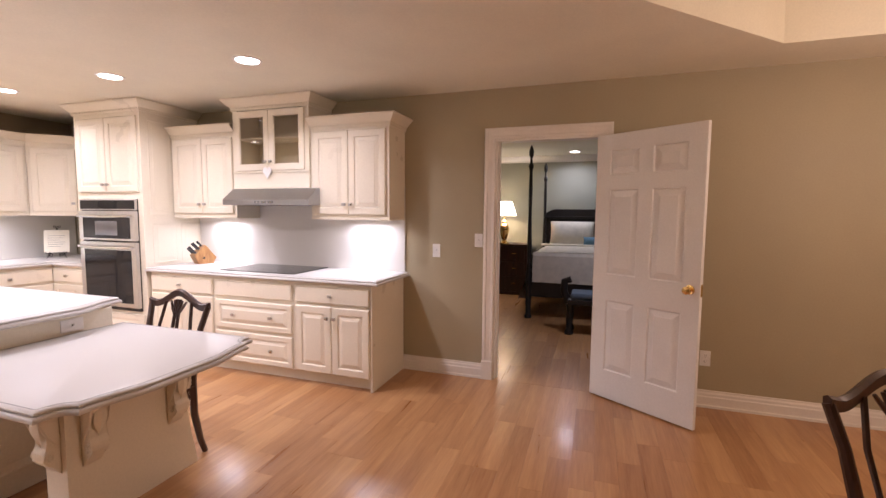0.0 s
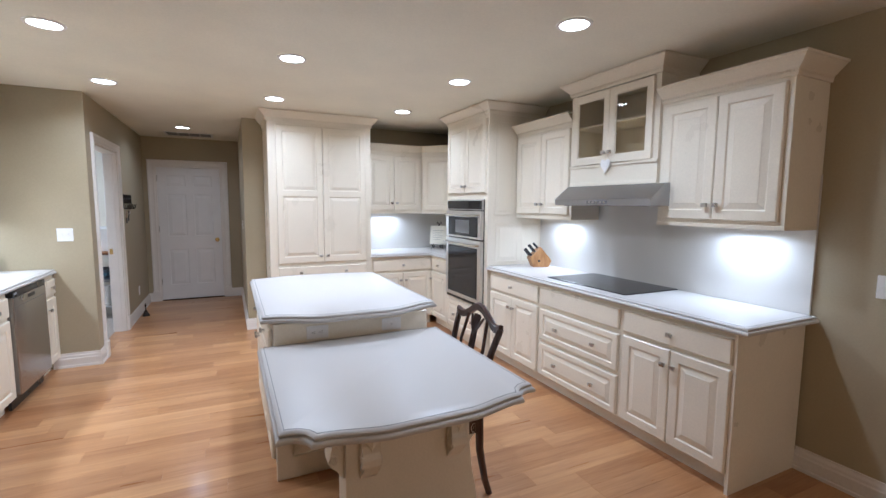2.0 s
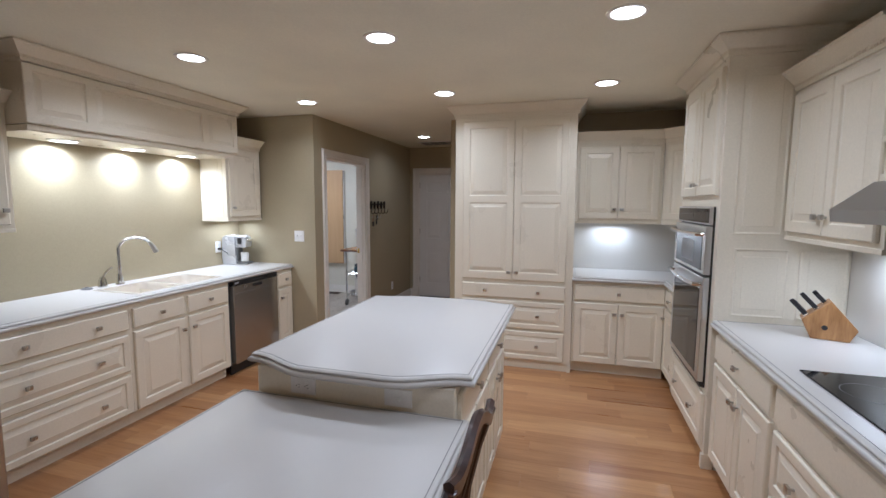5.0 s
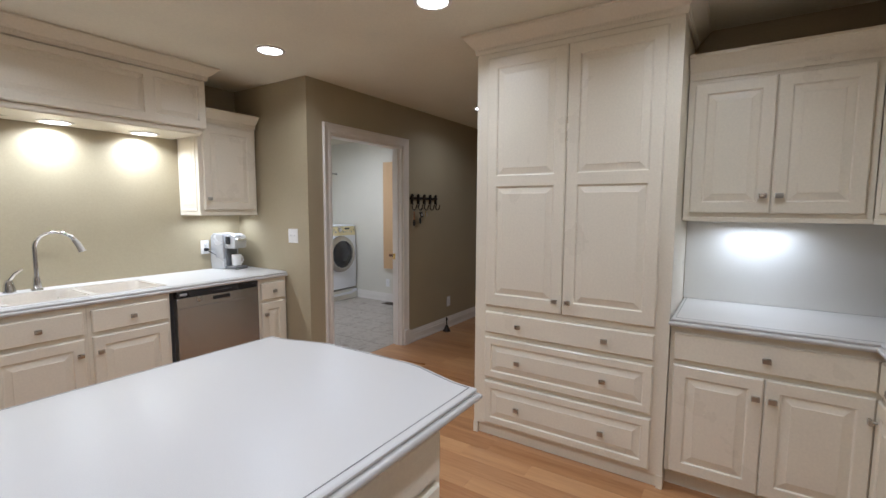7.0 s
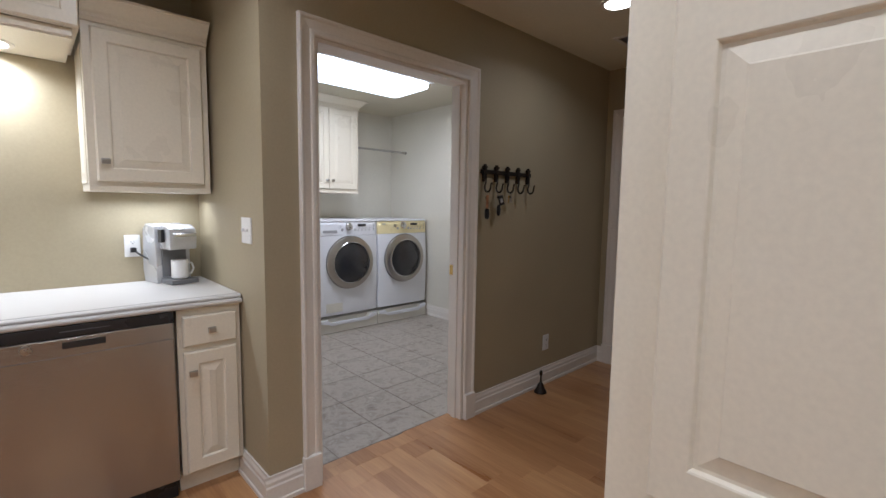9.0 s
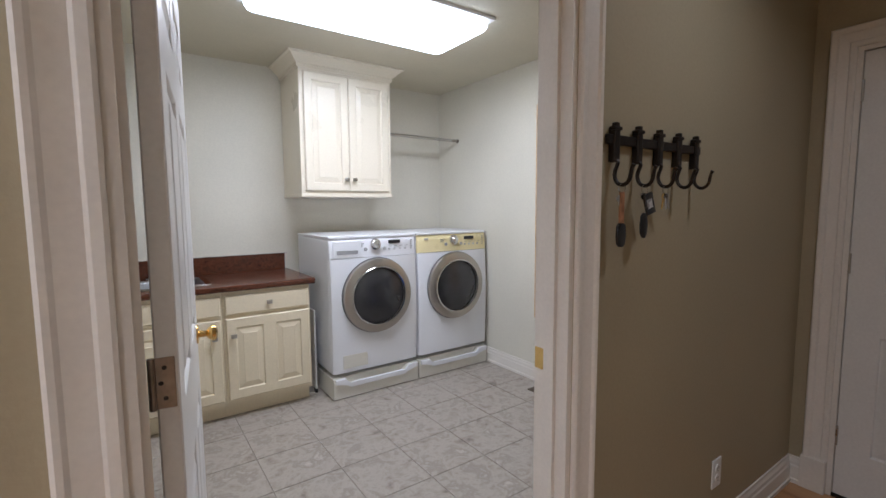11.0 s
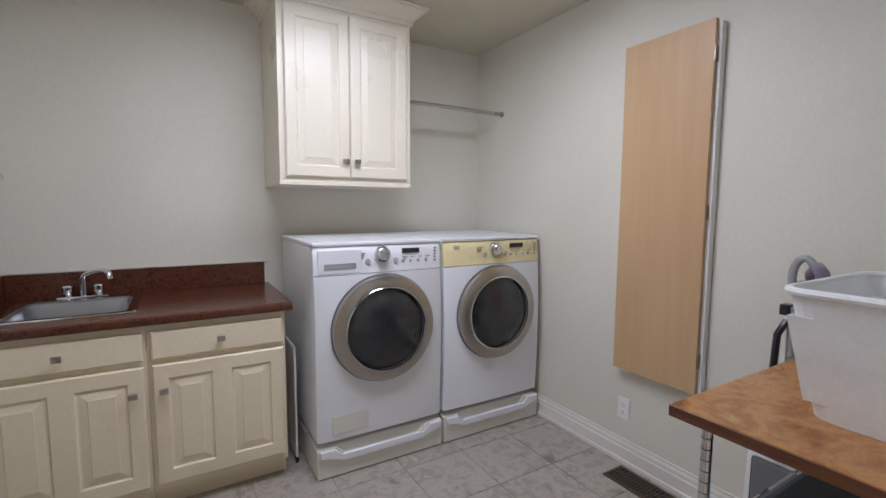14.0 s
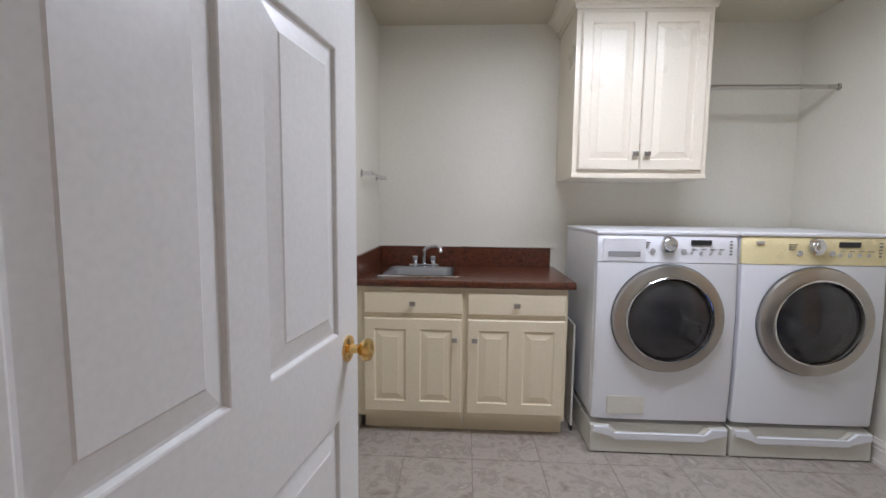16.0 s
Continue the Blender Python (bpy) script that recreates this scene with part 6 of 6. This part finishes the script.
lb = thing("laundry_basket", Matrix.LocRotScale((-6.93, -0.372, CZ + 0.001), Euler((0, 0, radians(90))), (1.04, 1.04, 1.06)), "white plastic laundry basket with slotted sides on the cart", "basket")
def brect(u):
    return rrect(0.155 + 0.045 * u, 0.205 + 0.045 * u, 0.05, 0.27 * u)
part("bottom", prism([(x, y) for x, y, _ in rrect(0.15, 0.20, 0.05, 0)], 0.0, 0.004), BASKETP, lb)
part("wall_band", ribbon([brect(0.0), brect(0.14)], True), BASKETP, lb)
part("upper_band", ribbon([brect(0.80), brect(1.0)], True), BASKETP, lb)


def on_wall(side, s, u):
    """A point on a basket side at s (-1..1) along it and u up it."""
    hx, hy, z = 0.155 + 0.045 * u, 0.205 + 0.045 * u, 0.27 * u
    return {0: (hx, s * hy, z), 1: (s * hx, hy, z), 2: (-hx, s * hy, z), 3: (s * hx, -hy, z)}[side]


for side in range(4):
    rb = bmesh.new()
    if side in (1, 3):
        ribbon([[on_wall(side, -1, u), on_wall(side, 1, u)] for u in (0.13, 0.45, 0.81)], False, False, rb)
    nn = 15
    for i in range(nn if side in (0, 2) else 0):
        s = -0.98 + 1.96 * i / (nn - 1)
        wd = 0.047 if i not in (0, nn - 1) else 0.08
        ribbon([[on_wall(side, max(s - wd, -1), u), on_wall(side, min(s + wd, 1), u)] for u in (0.13, 0.45, 0.81)], False, False, rb)
    ribbon([[on_wall(side, -1, u), on_wall(side, 1, u)] for u in (0.44, 0.50)], False, False, rb)
    rs_ = tagged(part("slotted_side", rb, BASKETP, lb), kind="stuff")
    rs_.modifiers.new("thickness", "SOLIDIFY").thickness = 0.003
rim = rrect(0.203, 0.253, 0.055, 0.272)
part("rim", tube(rim + rim[:1], 0.009, 8), BASKETP, lb, smooth=True)
for nm in ("wall_band", "upper_band"):
    for o_ in lb.children:
        if o_.name.startswith(nm):
            o_.modifiers.new("thickness", "SOLIDIFY").thickness = 0.003

vc = thing("vacuum_cleaner", pose(-7.36, -0.80, 0.0, 0, 0, 90), "white and grey upright vacuum cleaner with ribbed hose", "vacuum cleaner")
part("head", prism([(-0.14, -0.16), (0.14, -0.16), (0.12, 0.1), (-0.12, 0.1)], 0.0, 0.10, bevel=0.025), GREYP, vc)
part("canister", ribbon([rrect(0.10, 0.08, 0.05, 0.10), rrect(0.115, 0.09, 0.06, 0.2), rrect(0.11, 0.085, 0.06, 0.42), rrect(0.09, 0.07, 0.05, 0.52), rrect(0.05, 0.04, 0.03, 0.56)], True, True), WHITEP, vc, "white canister body", True)
part("dust_window", box(-0.07, 0.07, -0.102, -0.088, 0.22, 0.44, bevel=0.012), GREYP, vc, "smoked dust cup")
part("dial", lathe([(0.035, 0), (0.03, 0.02), (0.001, 0.024)], 18, m=pose(0, -0.075, 0.49, 70)), GREYP, vc, smooth=True)
hs = [(0.045, 0.0, 0.45 + 0.0175 * i) for i in range(32)] + [(0.045 - 0.02 * math.sin(i / 5), -0.01 * i, 1.0 + 0.02 * i) for i in range(1, 5)]
part("hose", tube([p for q in hs for p in (q, (q[0], q[1], q[2] + 0.008))], [0.0205 if i % 2 else 0.0235 for i in range(2 * len(hs))], 12), GREYP, vc, "ribbed grey hose", True)
part("pole", tube([(-0.02, 0.03, 0.5), (-0.03, 0.03, 0.98)], 0.015, 10), SILVERP, vc, smooth=True)
part("cord", tube([(-0.04, 0.02, 0.93), (-0.055, -0.01, 0.88), (-0.06, -0.01, 0.75), (-0.055, 0.0, 0.58), (-0.04, 0.02, 0.55)], 0.012, 8), BLACK, vc, smooth=True)
part("cord_hook", box(-0.06, -0.03, 0.0, 0.04, 0.95, 0.99, bevel=0.006), BLACK, vc)
part("handle", tube([(0.045, -0.03, 1.07), (0.06, -0.09, 1.12), (0.10, -0.16, 1.15), (0.14, -0.24, 1.14), (0.16, -0.30, 1.10)], [0.02, 0.018, 0.018, 0.018, 0.016], 10), PURPLEP, vc, "purple-grey carry handle", True)
part("grip_loop", tube([(0.0, 0.02, 0.98)] + [(-0.0 + 0.035 * math.cos(radians(a)) + 0.0, 0.02, 1.09 + 0.07 * math.sin(radians(a))) for a in range(200, -40, -20)] + [(0.03, 0.01, 1.0)], 0.0135, 10), GRIPGREY, vc, smooth=True)

# Clothes on the wall behind the open laundry door.
ws = thing("wall_shelf", pose(LX1, -0.55, 1.80), "narrow white wall shelf with a hanging rod behind the door", "shelf")
part("board", box(-0.14, 0, -0.30, 0.20, 0.0, 0.018, bevel=0.003), WHITEP, ws)
part("rod", tube([(-0.10, -0.29, -0.03), (-0.10, 0.19, -0.03)], 0.010, 10), CHROME, ws, smooth=True)
for y in (-0.28, 0.18):
    part("bracket", prism([(0, 0), (-0.13, 0), (-0.12, -0.03), (0, -0.09)], -0.004, 0.004, m=pose(0, y, 0, 90)), WHITEP, ws)
GREENP = material("green_plastic", (0.03, 0.16, 0.10), 0.4)
DARKCLOTH = material("dark_cloth", (0.035, 0.032, 0.032), 0.9, vary=0.25, scale=12, bump=0.5, bump_scale=90)
hg = thing("green_hangers", pose(LX1 - 0.10, -0.50, 1.8185), "loose green plastic hangers lying on the shelf", "hanger")
for q in range(3):
    part("hanger", tube([(-0.02, -0.16, 0.01 + 0.05 * q), (0.0, 0.0, 0.12 + 0.05 * q), (0.02, 0.16, 0.01 + 0.05 * q), (-0.02, -0.16, 0.01 + 0.05 * q)], 0.006, 8), GREENP, hg, at=pose(0.01 * q, 0.02 * q, 0, 0, 4 * q, 9 * q))
gm = thing("hanging_garment", pose(LX1 - 0.09, -0.62, 0), "dark cloth garment hanging behind the laundry door", "garment")
rows_ = []
for q in range(13):
    u = q / 12
    z = 1.74 - 1.30 * u
    hy, hx = 0.03 + 0.17 * min(u * 5, 1), 0.02 + 0.03 * min(u * 5, 1)
    rows_.append([(hx * math.cos(a) * (1 + 0.25 * math.sin(5 * a + 2 * u)), hy * math.sin(a) * (1 + 0.06 * math.sin(7 * a + 3 * u)), z) for a in (2 * math.pi * s_ / 40 for s_ in range(40))])
part("cloth", ribbon(rows_, True, True), DARKCLOTH, gm, smooth=True)
part("hook", tube([(0, 0, 1.73), (0, 0, 1.77), (-0.01, 0, 1.785)], 0.003, 6), CHROME, gm)

# ---- bedroom, seen through the doorway ----
bed = thing("four_poster_bed", pose(-0.1, 0.06, 0), "near-black wooden four-poster bed with cream bedding", "bed")


def post(x, y, top):
    p = [(0.05, 0), (0.05, 0.03), (0.035, 0.05), (0.04, 0.36), (0.045, 0.62), (0.03, 0.66), (0.042, 0.70), (0.024, 0.76), (0.032, 1.0), (0.022, 1.4), (0.026, 1.75), (0.02, 2.0), (0.036, 2.06), (0.018, 2.1), (0.014, 2.16), (0.03, 2.2), (0.034, 2.25), (0.02, 2.3), (0.001, 2.34)]
    part("post", lathe([(r, z * top / 2.34) for r, z in p], 16, m=pose(x, y, 0)), EBONY, bed, smooth=True)


for x in (-0.1, 1.85):
    post(x, 6.35, 2.34)
    post(x, 8.2, 2.30)
part("headboard", prism([(-0.08, 0.4), (1.83, 0.4), (1.83, 1.44), (1.7, 1.50), (0.05, 1.50), (-0.08, 1.44)], -0.02, 0.02, m=pose(0, 8.22, 0, 90), bevel=0.006), EBONY, bed)
part("headboard_rail", box(-0.1, 1.85, 8.17, 8.2, 1.34, 1.38, bevel=0.006), EBONY, bed)
part("footboard", box(-0.07, 1.82, 6.335, 6.365, 0.30, 0.50, bevel=0.006), EBONY, bed)
for x in (-0.1, 1.85):
    part("side_rail", box(x - 0.015, x + 0.015, 6.38, 8.18, 0.30, 0.46, bevel=0.004), EBONY, bed)
part("mattress", box(-0.06, 1.81, 6.40, 8.18, 0.40, 0.86, bevel=0.06), LINEN, bed)
bs = thing("bedspread", pose(-0.1, 0.06, 0), "cream bedspread draped over the bed", "bedspread")
rings = []
for y in (6.385, 6.55, 7.0, 7.4, 7.62):
    rings.append([(-0.22 - 0.05 * math.sin(9 * y), y, 0.18 + 0.05 * math.sin(7 * y)), (-0.13, y, 0.55), (-0.085, y, 0.86), (0.0, y, 0.905), (0.9, y, 0.915), (1.75, y, 0.905), (1.84, y, 0.86), (1.9, y, 0.5)])
part("spread", ribbon(rings), LINEN, bs, smooth=True)
part("front_drop", ribbon([[(x, 6.322 + 0.006 * math.sin(17 * x), 0.50), (x, 6.324 + 0.004 * math.sin(13 * x), 0.7), (x, 6.335, 0.86), (x, 6.375, 0.905)] for x in (-0.05 + 0.06 * q for q in range(31))]), LINEN, bs)
part("turn_down", box(-0.09, 1.84, 7.60, 7.74, 0.90, 0.935, bevel=0.015), LINEN, bs)
for i, (x, y, w_, h_, mt, lb_) in enumerate(((0.27, 8.06, 0.36, 0.40, LINEN, "large cream square pillow against the headboard"), (1.04, 8.06, 0.36, 0.40, LINEN, "large cream square pillow against the headboard"), (0.66, 7.86, 0.2, 0.15, BLUECLOTH, "small blue cushion in front of the pillows"))):
    p = thing("pillow", pose(x, y, 0.905, -14, 0, 0), lb_, "pillow", "bed pillows")
    rr_ = []
    for v_ in range(9):
        tz = -1 + v_ / 4
        half = 0.075 * max(1 - abs(tz) ** 3, 0.03)
        row = []
        for u_ in range(24):
            a = 2 * math.pi * u_ / 24
            cx_ = math.copysign(abs(math.cos(a)) ** 0.35, math.cos(a))
            row.append((w_ * cx_ * (1 - 0.05 * (1 - tz * tz)), half * math.sin(a), h_ * 0.5 * (1 + tz)))
        rr_.append(row)
    part("cover", ribbon(rr_, True, True), mt, p, smooth=True)
ns = thing("nightstand", pose(-0.88, 8.25, 0), "dark wooden bedside chest with drawers", "nightstand")
part("body", box(-0.42, 0.42, -0.22, 0.22, 0.06, 0.86, bevel=0.004), DARKWOOD, ns)
part("top", box(-0.45, 0.45, -0.25, 0.23, 0.86, 0.89, bevel=0.006), DARKWOOD, ns)
part("plinth", box(-0.43, 0.43, -0.23, 0.22, 0.0, 0.06), DARKWOOD, ns)
for z in (0.10, 0.36, 0.62):
    dr = part("drawer", box(-0.38, 0.38, -0.235, -0.22, z, z + 0.22, bevel=0.004), DARKWOOD, ns)
    for x in (-0.2, 0.2):
        part("pull", tube([(x - 0.04, -0.236, z + 0.12), (x - 0.03, -0.255, z + 0.11), (x + 0.03, -0.255, z + 0.11), (x + 0.04, -0.236, z + 0.12)], 0.005, 6), BRASS, dr)
bl = thing("table_lamp", pose(-0.88, 8.12, 0.891), "lit brass urn table lamp with cream shade", "lamp")
part("base", lathe([(0.085, 0), (0.085, 0.02), (0.05, 0.035), (0.035, 0.07), (0.06, 0.13), (0.085, 0.22), (0.088, 0.27), (0.06, 0.33), (0.035, 0.36), (0.05, 0.385), (0.03, 0.40), (0.012, 0.42), (0.01, 0.5)], 24), BRASS, bl, "brass urn base", True)
part("shade", ribbon([[(r * math.cos(a), r * math.sin(a), z) for a in (2 * math.pi * i / 32 for i in range(32))] for r, z in ((0.21, 0.49), (0.125, 0.74))], True), SHADE_GLOW, bl, "glowing cream fabric shade", True)
be = thing("bench", pose(0.86, 5.86, 0), "dark carved bench with slate cushion at the foot of the bed", "bench")
part("seat", box(-0.50, 0.50, -0.18, 0.18, 0.36, 0.42, bevel=0.01), EBONY, be)
part("cushion", box(-0.47, 0.47, -0.17, 0.17, 0.42, 0.50, bevel=0.03), BENCHCLOTH, be)
for sx in (-1, 1):
    part("scroll_arm", tube([(sx * 0.5, 0, 0.36), (sx * 0.56, 0, 0.5), (sx * 0.55, 0, 0.62), (sx * 0.50, 0, 0.64), (sx * 0.49, 0, 0.60)], [0.05, 0.045, 0.045, 0.04, 0.03], 10), EBONY, be, smooth=True)
    for y in (-0.13, 0.13):
        part("leg", lathe([(0.05, 0), (0.05, 0.04), (0.03, 0.07), (0.04, 0.2), (0.028, 0.28), (0.045, 0.36)], 12, m=pose(sx * 0.48, y, 0)), EBONY, be, smooth=True)

# ---- floors, piece by piece ----
PW, GAP = 0.127, 0.0004
floor_ob = structure("floor", box(-7.65, E_, S - 0.1, N + 0.0, -0.06, -0.0125), SUBFLOOR, "subfloor under the honey oak planks", "floor")
floor_bed = structure("floor_bedroom", box(-2.0, E_, N, 8.5, -0.06, -0.0125), SUBFLOOR, "subfloor under the bedroom oak planks", "floor")
rng = random.Random(7)
LENS = (0.4, 0.6, 0.85, 1.15)
plank_mesh = {}


def rows_of_planks(x0, x1, y0, y1):
    out, n = [], math.ceil((x1 - x0) / PW - 0.02)
    for i in range(n):
        y = y0 - rng.random() * 1.0
        while y < y1:
            l = rng.choice(LENS)
            a, b_ = max(y, y0), min(y + l, y1)
            if b_ - a > 0.02:
                out.append((x0 + i * PW, min(x0 + (i + 1) * PW, x1), a, b_, round(b_ - a, 4)))
            y += l
    return out


planks = rows_of_planks(-4.66, E_, S, N) + rows_of_planks(-7.53, -4.66, 0.0, HALL) + rows_of_planks(-5.33, -4.66, HALL, N) + rows_of_planks(LD0, LD1, -0.118, 0.0)
far = bmesh.new()
count = 0
for x0, x1, a, b_, l in planks:
    if -4.4 < x0 < 1.2 and a > 0.2 and b_ < 3.95 and count < 300:
        key = (l, round(x1 - x0, 4))
        if key not in plank_mesh:
            pb = bmesh.new()
            g, c = GAP / 2, 0.0005
            w_ = x1 - x0
            ribbon([[(g, g, -0.012), (w_ - g, g, -0.012), (w_ - g, l - g, -0.012), (g, l - g, -0.012)],
                    [(g, g, -c), (w_ - g, g, -c), (w_ - g, l - g, -c), (g, l - g, -c)],
                    [(g + c, g + c, 0), (w_ - g - c, g + c, 0), (w_ - g - c, l - g - c, 0), (g + c, l - g - c, 0)]], True, True, pb)
            bmesh.ops.recalc_face_normals(pb, faces=pb.faces[:])
            me = bpy.data.meshes.new("plank")
            pb.to_mesh(me)
            pb.free()
            me.materials.append(OAK_PIECE)
            plank_mesh[key] = me
        o = new("plank", plank_mesh[key])
        o.parent, o.matrix_basis = floor_ob, pose(x0, a, 0)
        count += 1
    else:
        g, c = GAP / 2, 0.0005
        ribbon([[(x0 + g, a + g, -0.012), (x1 - g, a + g, -0.012), (x1 - g, b_ - g, -0.012), (x0 + g, b_ - g, -0.012)],
                [(x0 + g, a + g, -c), (x1 - g, a + g, -c), (x1 - g, b_ - g, -c), (x0 + g, b_ - g, -c)],
                [(x0 + g + c, a + g + c, 0), (x1 - g - c, a + g + c, 0), (x1 - g - c, b_ - g - c, 0), (x0 + g + c, b_ - g - c, 0)]], True, True, far)
tagged(part("planks_far", far, OAK_ISLAND, floor_ob), kind="stuff")
far = bmesh.new()
for x0, x1, a, b_, l in rows_of_planks(-2.0, E_, N, 8.5):
    g, c = GAP / 2, 0.0005
    ribbon([[(x0 + g, a + g, -0.012), (x1 - g, a + g, -0.012), (x1 - g, b_ - g, -0.012), (x0 + g, b_ - g, -0.012)],
            [(x0 + g + c, a + g + c, 0), (x1 - g - c, a + g + c, 0), (x1 - g - c, b_ - g - c, 0), (x0 + g + c, b_ - g - c, 0)]], True, True, far)
tagged(part("planks_far", far, OAK_ISLAND, floor_bed), kind="stuff")

lf = structure("floor_laundry", box(LX0 - 0.1, LX1, LY, -0.118, -0.06, -0.0035), GROUT, "grout bed under the grey-brown stone tiles", "floor")
TP = 0.3435


def tile_mesh(w, d):
    pb = bmesh.new()
    g, c = 0.0022, 0.002
    ribbon([[(g, g, -0.01), (w - g, g, -0.01), (w - g, d - g, -0.01), (g, d - g, -0.01)], [(g, g, -c), (w - g, g, -c), (w - g, d - g, -c), (g, d - g, -c)],
            [(g + c, g + c, 0), (w - g - c, g + c, 0), (w - g - c, d - g - c, 0), (g + c, d - g - c, 0)]], True, True, pb)
    bmesh.ops.recalc_face_normals(pb, faces=pb.faces[:])
    me = bpy.data.meshes.new("tile")
    pb.to_mesh(me)
    pb.free()
    me.materials.append(TILE)
    return me


tiles = {}
for i in range(-8, 2):
    for j in range(-3, 7):
        x0, x1 = max(-5.067 + i * TP, LX0), min(-5.067 + (i + 1) * TP, LX1)
        y0, y1 = max(-2.07 + j * TP, LY), min(-2.07 + (j + 1) * TP, -0.12)
        if x1 - x0 > 0.02 and y1 - y0 > 0.02:
            key = (round(x1 - x0, 3), round(y1 - y0, 3))
            if key not in tiles:
                tiles[key] = tile_mesh(x1 - x0, y1 - y0)
            o = new("tile", tiles[key])
            o.parent, o.matrix_basis = lf, pose(x0, y0, 0)
